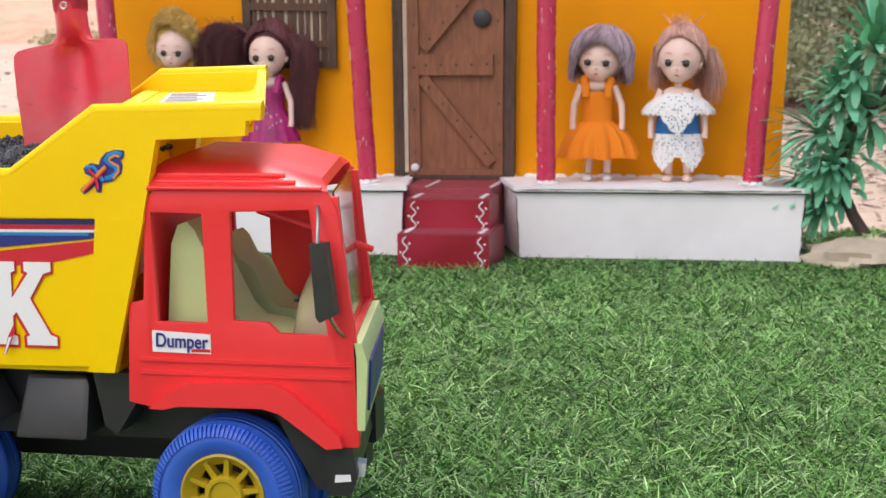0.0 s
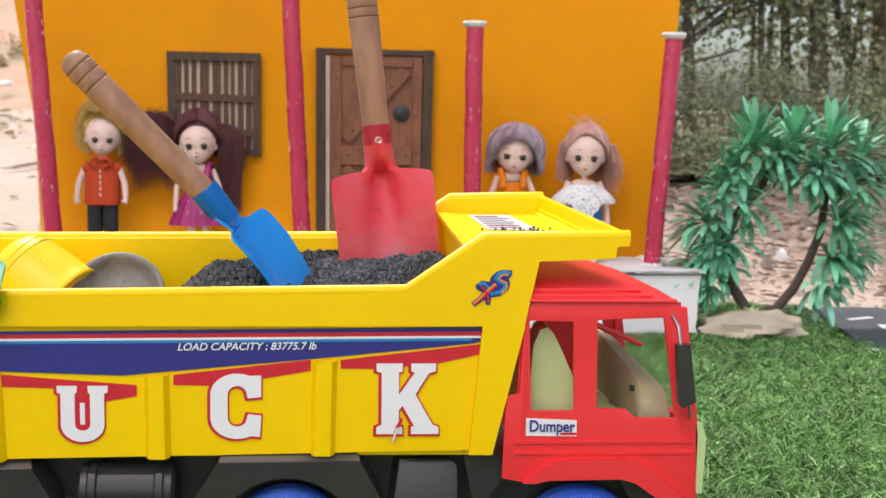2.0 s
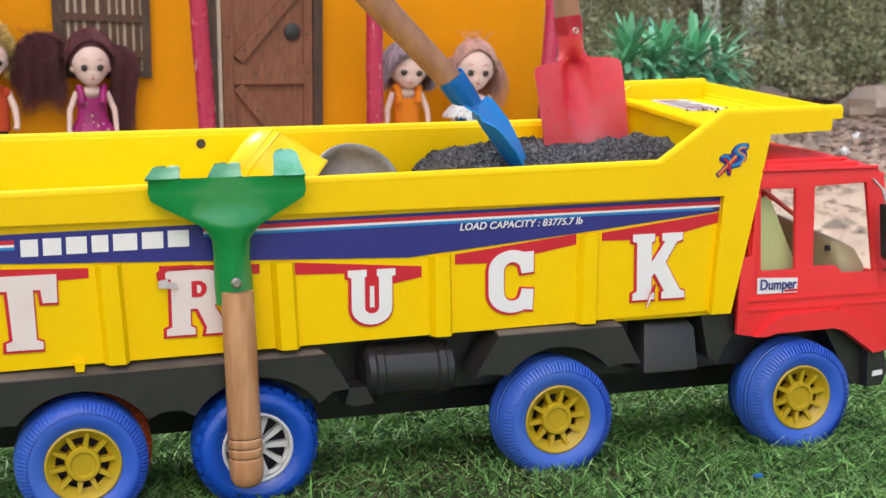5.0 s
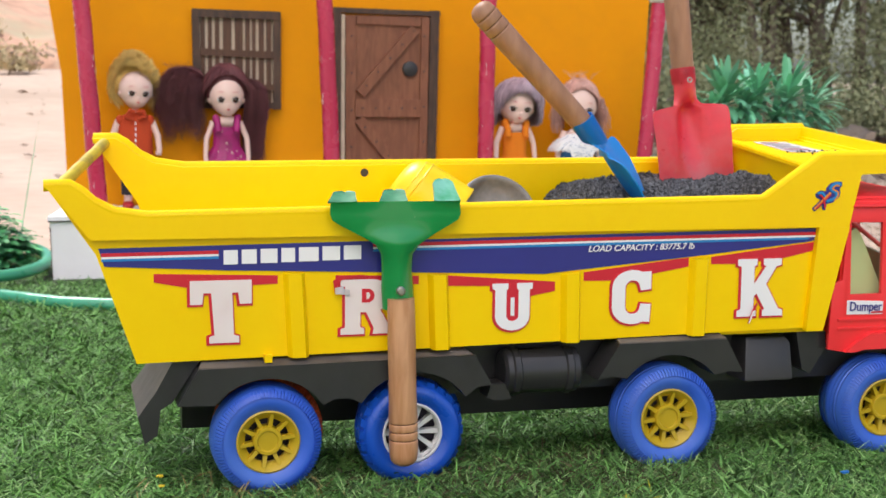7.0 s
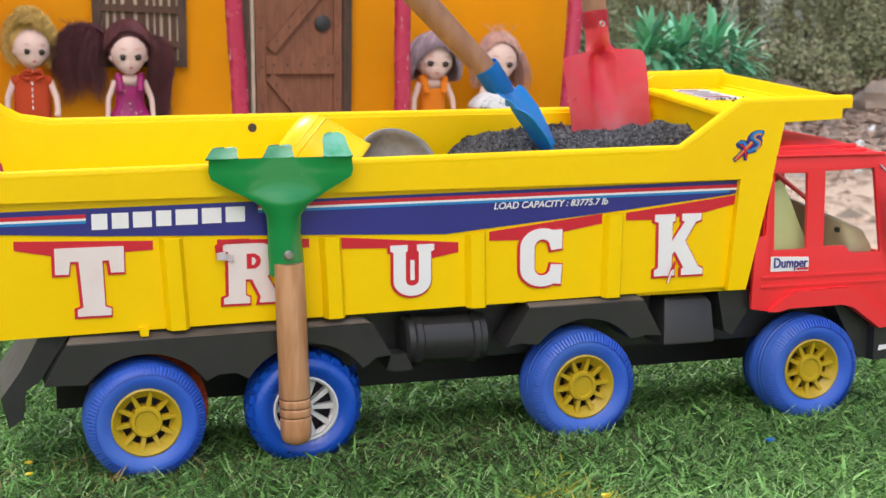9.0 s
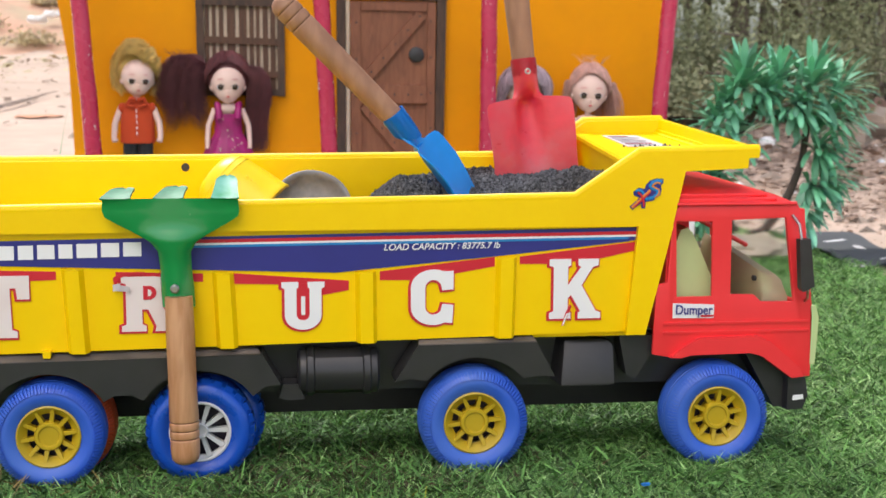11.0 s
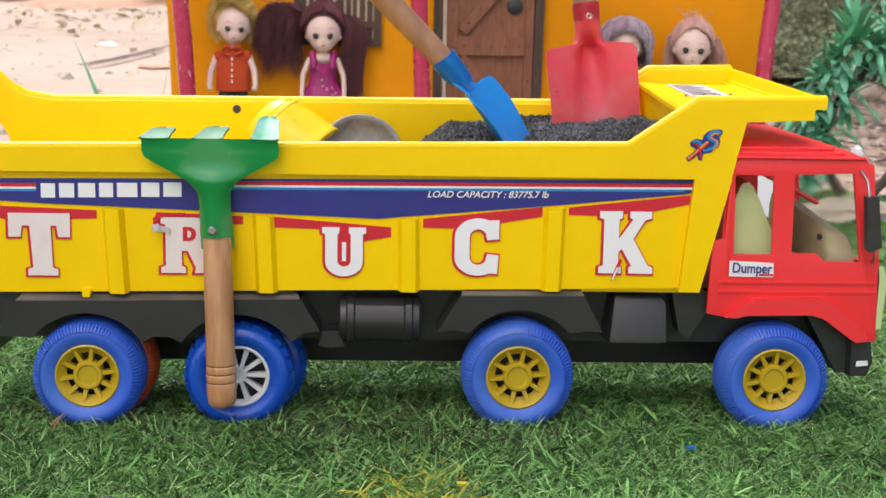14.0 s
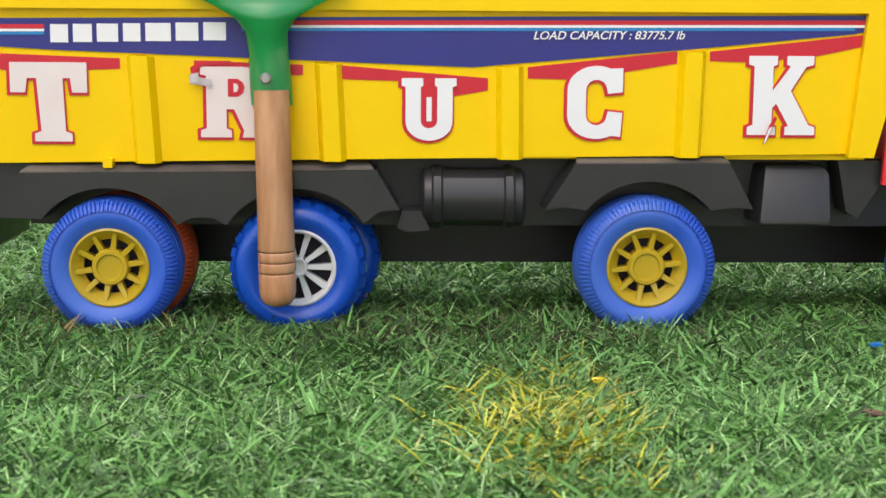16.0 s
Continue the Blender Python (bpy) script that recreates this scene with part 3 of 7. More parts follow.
def porch(xs_front, xs_back, name_label):
    bm = bmesh.new()
    (a, b), (c, d) = xs_front, xs_back
    slab(bm, [(a + 0.004, 1.152), (b - 0.006, 1.152), (d, 1.298), (c, 1.298)], [(a, 1.152), (b - 0.002, 1.152), (d, 1.298), (c, 1.298)], 0.0, 0.0865)
    p = part("porch_block", bm, M_WHITE, house, name_label, smooth=0, bevel=0.0015)
    bm = bmesh.new()
    n = 40
    top, bot = [], []
    for i in range(n + 1):
        x = a - 0.002 + (b - a + 0.006) * i / n
        y = 1.146 + 0.0022 * noise.noise(Vector((x * 22, 1.0, 0)))
        top.append((x, y))
    slab(bm, top + [(d + 0.004, 1.2985), (c - 0.003, 1.2985)], top + [(d + 0.004, 1.2985), (c - 0.003, 1.2985)], 0.0882, 0.0945)
    part("porch_top", bm, M_WHITE, house, "white card top with a split torn edge", smooth=0)
    bm = bmesh.new()
    slab(bm, [(x, y + 0.002) for x, y in top] + [(d, 1.297), (c, 1.297)], [(x, y + 0.002) for x, y in top] + [(d, 1.297), (c, 1.297)], 0.0862, 0.0885)
    part("card_core", bm, M_DARK, house, "dark split in the card edge", smooth=0)


def cracked_edge(pts, seed):
    """An irregular dark line where the card has split."""
    rnd = random.Random(seed)
    bm = bmesh.new()
    run = []
    for (a, b) in zip(pts, pts[1:]):
        for k in range(14):
            p = Vector(a).lerp(Vector(b), k / 14)
            run.append(p + Vector((rnd.uniform(-0.0006, 0.0006), rnd.uniform(-0.0004, 0.0), rnd.uniform(-0.0005, 0.0005))))
    tube(bm, run, [rnd.uniform(0.0003, 0.0010) for _ in run], 6)
    part("split_edge", bm, M_DOORF, house, "dark split along the card edge", smooth=60)


cracked_edge([(0.1755, 1.1515, 0.004), (0.1722, 1.1515, 0.086)], 1)
cracked_edge([(0.5390, 1.1515, 0.004), (0.5435, 1.1515, 0.086)], 2)
cracked_edge([(0.172, 1.1440, 0.0905), (0.30, 1.1438, 0.0912), (0.42, 1.1440, 0.0900), (0.548, 1.1442, 0.0910)], 3)
cracked_edge([(-0.470, 1.1515, 0.004), (-0.4735, 1.1515, 0.086)], 4)
porch((0.172, 0.546), (0.128, 0.528), "white painted card block")
porch((-0.474, 0.020), (-0.452, -0.004), "white painted card block")

# steps
for i, (y0, z0, z1) in enumerate(((1.040, 0.0, 0.043), (1.092, 0.043, 0.082))):
    bm = bmesh.new()
    box(bm, 0.036, 0.154 - i * 0.008, y0, 1.165, z0, z1)
    part("step", bm, M_MAROON, house, "maroon painted step", smooth=0, bevel=0.0015)
    bm = bmesh.new()
    box(bm, 0.037, 0.153 - i * 0.008, y0 + 0.001, 1.15, z1 + 0.0002, z1 + 0.0018)
    part("tread", bm, M_PINKT, house, "dusty pink tread", smooth=0)
bm = bmesh.new()
box(bm, 0.012, 0.136, 1.165, 1.298, 0.0, 0.0905)
part("landing", bm, M_PINKT, house, "dusty pink landing", smooth=0, bevel=0.0015)
# white scroll ornament on both ends of the risers
for x0 in (0.046, 0.143):
    for y0, z0, z1 in ((1.0385, 0.004, 0.041), (1.0905, 0.045, 0.080)):
        x = x0 - (0.007 if z0 > 0.04 and x0 > 0.1 else 0)
        bm = bmesh.new()
        pts = [(x + 0.0032 * math.sin(k * 0.95), y0, z0 + (z1 - z0) * k / 14) for k in range(15)]
        tube(bm, pts, 0.0010, 6)
        part("scroll", bm, M_STKW, house, "white painted scroll")
        for k, dx in ((0.2, 0.006), (0.45, -0.006), (0.75, 0.006)):
            bm = bmesh.new()
            blob(bm, (x + dx, y0, z0 + (z1 - z0) * k), (0.0016, 0.0006, 0.0016), 8, 6)
            part("dot", bm, M_STKW, house, "white painted dot")
    for z, y0, y1 in ((0.0455, 1.042, 1.088), (0.0845, 1.094, 1.15), (0.0912, 1.168, 1.27)):
        bm = bmesh.new()
        x = x0 - (0.008 if z > 0.05 and x0 > 0.1 else 0)
        pts = [(x + 0.003 * (-1) ** k, y0 + (y1 - y0) * k / 9, z) for k in range(10)]
        tube(bm, pts, 0.0007, 5)
        part("zigzag", bm, M_STKW, house, "white painted zigzag")

# posts
for (xb, xt, top, cap) in ((-0.400, -0.428, 0.50, False), (-0.040, -0.060, 0.50, False), (0.207, 0.209, 0.445, True), (0.478, 0.503, 0.432, True)):
    bm = bmesh.new()
    pts = [(xb + (xt - xb) * k / 10 + 0.0006 * math.sin(k * 2.1), 1.19, 0.094 + (top - 0.094) * k / 10) for k in range(11)]
    tube(bm, pts, 0.0128, 20)
    post = part("post", bm, M_POST, house, "round maroon painted post, chipped", smooth=60)
    bm = bmesh.new()
    rnd = random.Random(int(xb * 1000))
    for k in range(18):
        z = rnd.uniform(0.1, top - 0.02)
        x = xb + (xt - xb) * (z - 0.094) / (top - 0.094)
        a = rnd.uniform(math.pi * 1.1, math.pi * 1.9)
        blob(bm, (x + 0.0126 * math.cos(a), 1.19 + 0.0126 * math.sin(a), z), (0.0004, 0.0004, rnd.uniform(0.001, 0.006)), 6, 4)
    tagged(part("paint_chip", bm, M_PLASTER, post, "bare white chips in the paint"), kind="stuff")
    bm = bmesh.new()
    for k in range(9):
        a = k * 0.7
        blob(bm, (xb + 0.012 * math.cos(a), 1.19 + 0.012 * math.sin(a), 0.0965), (0.006, 0.006, 0.0035), 8, 6, noise_amt=0.5, seed=k)
    part("glue", bm, M_PLASTER, post, "lumpy white glue round the foot")
    if cap:
        bm = bmesh.new()
        lathe(bm, (xt, 1.19, top - 0.001), (0, 0, 1), [(0, 0.0135), (0.002, 0.0165), (0.006, 0.0185), (0.009, 0.017)], 18)
        part("cap", bm, M_PLASTER, post, "ragged white cap")
# ragged white edge where the wall meets the porch
bm = bmesh.new()
for k in range(70):
    x = -0.44 + 0.95 * (k + random.random()) / 70
    if 0.0 < x < 0.14:
        continue
    blob(bm, (x, 1.297, 0.0945), (0.009, 0.003, random.uniform(0.001, 0.005)), 8, 5, noise_amt=0.5, seed=k)
tagged(part("torn_edge", bm, M_PLASTER, house, "torn white paper edge along the wall"), kind="stuff")

# door
bm = bmesh.new()
box(bm, -0.003, 0.136, 1.290, 1.2995, 0.094, 0.404)
door = part("door", bm, M_DOOR, house, "brown wooden ledged and braced door", smooth=0, bevel=0.0008)


def plank(parent, name, a, b, w, y, mat_, depth=0.004, label=""):
    """A straight batten between two points of the wall plane."""
    bm = bmesh.new()
    ax, az = a
    bx, bz = b
    ln = math.hypot(bx - ax, bz - az)
    ux, uz = (bx - ax) / ln, (bz - az) / ln
    px, pz = -uz * w / 2, ux * w / 2
    prism(bm, [(ax + px, az + pz), (ax - px, az - pz), (bx - px, bz - pz), (bx + px, bz + pz)], y, y + depth)
    return part(name, bm, mat_, parent, label, smooth=0, bevel=0.0006)


plank(door, "stile", (0.006, 0.096), (0.004, 0.402), 0.016, 1.2855, M_DOOR)
plank(door, "stile", (0.126, 0.096), (0.130, 0.402), 0.013, 1.2855, M_DOOR)
plank(door, "rail", (0.014, 0.396), (0.122, 0.394), 0.012, 1.2858, M_DOOR)
plank(door, "ledge", (0.012, 0.2535), (0.121, 0.2535), 0.029, 1.2815, M_DOOR, 0.008)
plank(door, "ledge", (0.012, 0.101), (0.121, 0.101), 0.010, 1.2856, M_DOOR)
plank(door, "brace", (0.020, 0.277), (0.112, 0.383), 0.017, 1.2825, M_DOOR, 0.007)
plank(door, "brace", (0.018, 0.236), (0.118, 0.114), 0.017, 1.2825, M_DOOR, 0.007)
for k in range(5):
    for x, z in ((0.024 + k * 0.022, 0.2535), (0.030 + k * 0.020, 0.290 + k * 0.0225), (0.028 + k * 0.020, 0.222 - k * 0.0235), (0.006, 0.13 + k * 0.06), (0.128, 0.14 + k * 0.058)):
        bm = bmesh.new()
        blob(bm, (x, 1.2850 if x in (0.006, 0.128) else 1.2815 + 0.0010 * (z != 0.2535), z), (0.0016, 0.0010, 0.0016), 8, 5)
        part("nail", bm, M_DARK, door, "dark nail head")
bm = bmesh.new()
lathe(bm, (0.1045, 1.2895, 0.318), (0, -1, 0), [(0, 0.0128), (0.004, 0.0125), (0.0052, 0.011)], 24)
part("door_disc", bm, M_DARK, door, "round dark metal disc")
plank(house, "door_frame", (0.1415, 0.094), (0.1465, 0.414), 0.015, 1.287, M_DOORF, 0.012, "dark rough wooden door frame")
plank(house, "door_frame", (-0.0185, 0.094), (-0.0185, 0.414), 0.014, 1.287, M_DOORF, 0.012, "dark rough wooden door frame")
plank(house, "door_frame", (-0.026, 0.412), (0.155, 0.409), 0.008, 1.2865, M_DOORF, 0.012, "dark rough wooden door frame")
plank(house, "door_strip", (-0.0075, 0.10), (-0.0075, 0.405), 0.006, 1.289, M_PALE, 0.010, "bare pale wooden strip")
plank(house, "sill", (-0.004, 0.094), (0.138, 0.094), 0.006, 1.284, M_DOORF, 0.012, "dark door sill")
bm = bmesh.new()
blob(bm, (0.006, 1.283, 0.108), (0.006, 0.004, 0.006), 10, 8)
part("glue_spot", bm, M_PLASTER, house, "white glue spot")

# shutter window
bm = bmesh.new()
box(bm, -0.244, -0.115, 1.2965, 1.2998, 0.254, 0.400)
shutter = part("window", bm, M_PALE, house, "small window with closed brown slatted shutter", smooth=0)
for k, (x, w) in enumerate(((-0.2335, 0.0075), (-0.2225, 0.0075), (-0.211, 0.0085), (-0.195, 0.016), (-0.1765, 0.015), (-0.1625, 0.0085), (-0.1525, 0.007), (-0.1405, 0.010), (-0.1285, 0.0095))):
    plank(shutter, "slat", (x, 0.256), (x, 0.398), w * 0.84, 1.2935, M_SHUT, 0.004)
plank(shutter, "shutter_frame", (-0.243, 0.252), (-0.245, 0.405), 0.012, 1.2895, M_DOORF, 0.007)
plank(shutter, "shutter_frame", (-0.1155, 0.250), (-0.1155, 0.404), 0.012, 1.2895, M_DOORF, 0.007)
plank(shutter, "shutter_frame", (-0.251, 0.402), (-0.110, 0.400), 0.013, 1.2885, M_DOORF, 0.007)
plank(shutter, "shutter_frame", (-0.249, 0.256), (-0.111, 0.256), 0.010, 1.2890, M_DOORF, 0.007)
plank(shutter, "shutter_rail", (-0.239, 0.341), (-0.121, 0.337), 0.011, 1.2900, M_SHUT, 0.006)
plank(shutter, "shutter_rail", (-0.239, 0.287), (-0.121, 0.285), 0.010, 1.2900, M_SHUT, 0.006)

# ---- toy dump truck ----
truck = thing("toy_dump_truck", (-0.10, 0.06, 0.0), "yellow and red plastic toy dump truck with blue wheels", "toy truck")
WIDE = 0.122


def ease(v, a, b):
    return max(0.0, min(1.0, (v - a) / (b - a)))


def lean(co):
    """Raises the load body's far side and shortens its ends there to fit the camera's view."""
    k = ease(co.z, 0.10, 0.18)
    k = k * k * (3 - 2 * k)
    f = ease(co.y, 0.0, WIDE)
    up = 0.215 - 0.08 * ease(co.x, 0.05, 0.11)
    x = co.x + f * (0.036 * ease(-co.x, 0.30, 0.39) - 0.014 * ease(co.x, 0.05, 0.11) - 0.026 * ease(co.x, 0.13, 0.213))
    return Vector((x, co.y, co.z + up * max(co.y, 0.0) * k))


RIM = [(-0.464, 0.2280), (-0.447, 0.2282), (-0.440, 0.2240), (-0.431, 0.2160), (-0.418, 0.2092), (-0.395, 0.2058), (0.075, 0.2125), (0.1245, 0.2462), (0.2165, 0.2475)]
SIDE = [(-0.4035, 0.1005), (0.1300, 0.1085), (0.1490, 0.186), (0.159, 0.2305), (0.2075, 0.2325), (0.2080, 0.2400), (0.2160, 0.2405)] + RIM[::-1] + [(-0.430, 0.178)]


def side_wall(y0, y1, name):
    bm = bmesh.new()
    prism(bm, SIDE, y0, y1)
    return part(name, bm, M_YELLOW, truck, "glossy yellow plastic side wall", smooth=30, warp=lean)


side_wall(0.0, 0.0045, "side_wall")
side_wall(WIDE - 0.0045, WIDE, "side_wall")

# thick upper band and rounded rim
BAND = [(-0.4335, 0.1888), (0.1500, 0.1893), (0.159, 0.2305), (0.2075, 0.2325), (0.2080, 0.2400), (0.2160, 0.2405)] + [(x, z - 0.0005) for x, z in RIM[::-1]]
for y0, y1, edge in ((-0.0055, 0.0002, -0.0015), (WIDE - 0.0002, WIDE + 0.0055, WIDE + 0.0015)):
    bm = bmesh.new()
    prism(bm, BAND, y0, y1)
    part("side_band", bm, M_YELLOW, truck, smooth=30, bevel=0.0016, warp=lean)
    bm = bmesh.new()
    tube(bm, [(x, edge, z - 0.0012) for x, z in RIM], 0.0042, 10, squash=1.0)
    part("rim", bm, M_YELLOW, truck, smooth=60, warp=lean)
# ribs
def edge_of_stripe(x):
    return float(np.interp(x, [-0.428, -0.340, -0.103, 0.026, 0.117, 0.128, 0.15], [0.1705, 0.1650, 0.1565, 0.1675, 0.1760, 0.184, 0.186]))


def rib(x0, z0, x1, z1l, z1r, sgn, y, base=0.0080, crest=0.0046, deep=0.0062):
    """A raised rib with sloping flanks, from its foot at x0 to its head at x1."""
    bm = bmesh.new()
    prof = [(base * u, -0.0003 + (deep + 0.0003) * min(1.0, max(0.0, 1.0 - abs(u)) / (1 - crest / base) * 1.12) ** 0.85 * (1 - 0.10 * u * u)) for u in (-1, -0.92, -0.82, -0.70, -0.60, -0.50, -0.38, -0.2, 0, 0.2, 0.38, 0.50, 0.60, 0.70, 0.82, 0.92, 1)]
    soft = [min(d, deep * 0.985) for e, d in prof]
    lower = [bm.verts.new((x0 + e, y + sgn * d, z0 - 0.0016 * (d > 0.001))) for (e, _), d in zip(prof, soft)]
    upper = [bm.verts.new((x1 + e, y + sgn * d, z1l + (z1r - z1l) * (e / base + 1) / 2 - 0.001 * (d > 0.001))) for (e, _), d in zip(prof, soft)]
    n = len(prof)
    for a in range(n):
        b = (a + 1) % n
        bm.faces.new((lower[a], lower[b], upper[b], upper[a]))
    bm.faces.new(lower[::-1])
    bm.faces.new(upper)
    bmesh.ops.recalc_face_normals(bm, faces=bm.faces)
    part("rib", bm, M_YELLOW, truck, smooth=50, warp=lean)


for sgn, y in ((-1, 0.0), (1, WIDE)):
    for x0, x1 in ((-0.2890, -0.2925), (-0.1830, -0.1855), (-0.0808, -0.0815), (0.0226, 0.0240)):
        rib(x0, 0.1030 + 0.0150 * (x0 + 0.289), x1, edge_of_stripe(x1 - 0.007), edge_of_stripe(x1 + 0.007), sgn, y)
# broad flat upright that ends the side wall at the front
for y0, y1 in ((-0.0058, 0.0002), (WIDE - 0.0002, WIDE + 0.0058)):
    bm = bmesh.new()
    prism(bm, [(0.1155, 0.1065), (0.1305, 0.1065), (0.1505, 0.1895), (0.1235, 0.1895)], y0, y1)
    part("end_upright", bm, M_YELLOW, truck, "smooth upright at the front of the side wall", smooth=40, bevel=0.0022, warp=lean)
# floor, front, end
bm = bmesh.new()
box(bm, -0.415, 0.132, 0.004, WIDE - 0.004, 0.150, 0.154)
part("bed_floor", bm, M_YELLOW, truck, smooth=0, warp=lean)
bm = bmesh.new()
prism(bm, [(0.124, 0.150), (0.134, 0.150), (0.126, 0.2370), (0.116, 0.2370)], 0.004, WIDE - 0.004)
part("bed_front", bm, M_YELLOW, truck, smooth=30, bevel=0.001, warp=lean)
bm = bmesh.new()
box(bm, -0.400, 0.128, 0.004, WIDE - 0.004, 0.1045, 0.1075)
part("bed_bottom", bm, M_YELLOW, truck, smooth=0)
# cross bar at the open tail
bm = bmesh.new()
tube(bm, [(-0.4550, 0.0 + WIDE * k / 8, 0.2238 + 0.0006 * (k % 2)) for k in range(9)], 0.0044, 10)
part("tail_bar", bm, M_YDULL, truck, "scuffed dull yellow rod", smooth=60, warp=lean)
for y in (0.000, WIDE):
    bm = bmesh.new()
    lathe(bm, (-0.4555, y - 0.004, 0.2235), (0, 1, 0), [(0, 0.0032), (0.008, 0.0032)], 12)
    part("hinge_pin", bm, M_DARK, truck, "dark hinge pin", warp=lean)
# visor tray over the cab: the tray floor and its raised edge
bm = bmesh.new()
top = [(0.114, 0.003), (0.2100, 0.003), (0.2100, WIDE - 0.003), (0.114, WIDE - 0.003)]
vs = [bm.verts.new((x, y, 0.2335)) for x, y in top] + [bm.verts.new((x, y, 0.2365)) for x, y in top]
for f in ((3, 2, 1, 0), (4, 5, 6, 7), (0, 1, 5, 4), (1, 2, 6, 5), (2, 3, 7, 6), (3, 0, 4, 7)):
    bm.faces.new([vs[i] for i in f])
bmesh.ops.subdivide_edges(bm, edges=[e for e in bm.edges if abs(e.verts[0].co.x - e.verts[1].co.x) > 0.05], cuts=5, use_grid_fill=True)
part("visor_tray", bm, M_YELLOW, truck, smooth=20, warp=lean)
bm = bmesh.new()
prism(bm, [(0.2030, 0.2332), (0.2065, 0.2335), (0.2080, 0.2400), (0.2160, 0.2405), (0.2170, 0.2478), (0.2112, 0.2480), (0.2090, 0.2380), (0.2030, 0.2372)], 0.0, WIDE)
part("visor_edge", bm, M_YELLOW, truck, smooth=30, bevel=0.0011, warp=lean)
bm = bmesh.new()
prism(bm, [(0.140, 0.2367), (0.180, 0.2367), (0.180, 0.2371), (0.140, 0.2371)], 0.060, 0.106)
for v in bm.verts:
    v.co.x -= 0.10 * (v.co.y - 0.06)
tray_label = part("tray_label", bm, M_STKL, truck, "worn pale lilac label", smooth=0, warp=lean)
for k in range(7):
    bm = bmesh.new()
    y = 0.064 + k * 0.0058
    x0 = 0.1435 - (y - 0.06) * 0.10
    w = 0.026 + 0.006 * math.sin(k * 3)
    prism(bm, [(x0, 0.2372), (x0 + w, 0.2372), (x0 + w, 0.2375), (x0, 0.2375)], y, y + 0.0022)
    part("print_bar", bm, M_PINKT if k % 5 == 1 else M_STKG, tray_label, smooth=0, warp=lean)
rng_t = random.Random(12)
bm = bmesh.new()
for k in range(34):
    far = k % 2
    x = rng_t.gauss(0.182, 0.008) if far else rng_t.gauss(0.160, 0.010)
    y = rng_t.gauss(0.050, 0.006) if far else rng_t.gauss(0.056, 0.005)
    r = rng_t.uniform(0.0006, 0.0015)
    blob(bm, (x, y, 0.2372 + r * 0.5), (r, r * rng_t.uniform(0.7, 1.2), r * 0.8), 6, 4, noise_amt=0.5, seed=k)
crumb = part("spilt_gravel", bm, M_SOIL, truck, "spilt dark gravel grains", smooth=0, warp=lean)
tagged(crumb, kind="stuff")
# drain hole in the far wall
bm = bmesh.new()
lathe(bm, (-0.2165, WIDE - 0.0042, 0.2010), (0, -1, 0), [(-0.0005, 0.0033), (0.0008, 0.0033)], 16)
part("hole", bm, M_DARK, truck, "round dark drain hole", warp=lean)

# ---- stickers ----
YS = -0.0009


def flat(name, outline, y, material, parent, label="", smooth=0):
    bm = bmesh.new()
    prism(bm, outline, y, y + 0.0004)
    return part(name, bm, material, parent, label, smooth=smooth)


stripe = flat("stripe_sticker", [(-0.4245, 0.1700), (-0.340, 0.1655), (-0.103, 0.1572), (0.026, 0.1685), (0.117, 0.1775), (0.1245, 0.1790), (0.128, 0.1882), (-0.4285, 0.1826)], YS, M_STKB, truck, "navy sticker with red, white and blue lines")
for a, b_, low in ((-0.4265, -0.346, 0.0), (-0.2345, 0.1265, 0.0020)):
    for z0, h, m in ((0.1768, 0.0025, M_STKR), (0.1752, 0.0015, M_STKW), (0.1734, 0.0017, M_STKC)):
        k = 0.0040 / 0.5525
        b = min(b_, 0.1170) if m is M_STKC else b_
        za, zb = z0 + low + (a + 0.428) * k, z0 + low + (b + 0.428) * k
        flat("line", [(a, za), (b, zb), (b, zb + h), (a, za + h)], YS - 0.0005, m, stripe)
# seven plain white blocks stand in for the maker's name
x = -0.3425
for w in (0.0122, 0.0128, 0.0142, 0.0120, 0.0165, 0.0150, 0.0150):
    bm = bmesh.new()
    z = 0.1697 + 0.02 * (x + 0.3425)
    prism(bm, [(x, z), (x + w - 0.0022, z), (x + w - 0.0022, z + 0.0102), (x, z + 0.0102)], YS - 0.0007, YS - 0.0003)
    part("name_block", bm, M_STKW, stripe, "plain white block", smooth=0)
    x += w + 0.0006
text_mesh("capacity_text", "LOAD CAPACITY : 83775.7 lb", 0.0066, (-0.0685, YS - 0.0008, 0.1733), M_STKW, stripe, slant=0.25, bold=0.00008, width=0.0870, turn=0.46)


def arc(cx, cz, rx, rz, a0, a1, n=12):
    return [(cx + rx * math.cos(radians(a0 + (a1 - a0) * i / n)), cz + rz * math.sin(radians(a0 + (a1 - a0) * i / n))) for i in range(n + 1)]


def grow(outline, d, dx=0.0, dz=0.0):
    """The outline moved outwards by d (counter-clockwise outlines)."""
    out, n = [], len(outline)
    area = sum(outline[i][0] * outline[(i + 1) % n][1] - outline[(i + 1) % n][0] * outline[i][1] for i in range(n))
    s = 1 if area > 0 else -1
    for i in range(n):
        p0, p1, p2 = Vector(outline[i - 1]), Vector(outline[i]), Vector(outline[(i + 1) % n])
        a, b = (p1 - p0), (p2 - p1)
        if a.length < 1e-9 or b.length < 1e-9:
            out.append((p1.x + dx, p1.y + dz))
            continue
        a.normalize(), b.normalize()
        na, nb = Vector((a.y, -a.x)) * s, Vector((b.y, -b.x)) * s
        m = na + nb
        k = max(0.4, 1 + na.dot(nb))
        m = m / k
        out.append((p1.x + m.x * d + dx, p1.y + m.y * d + dz))
    return out


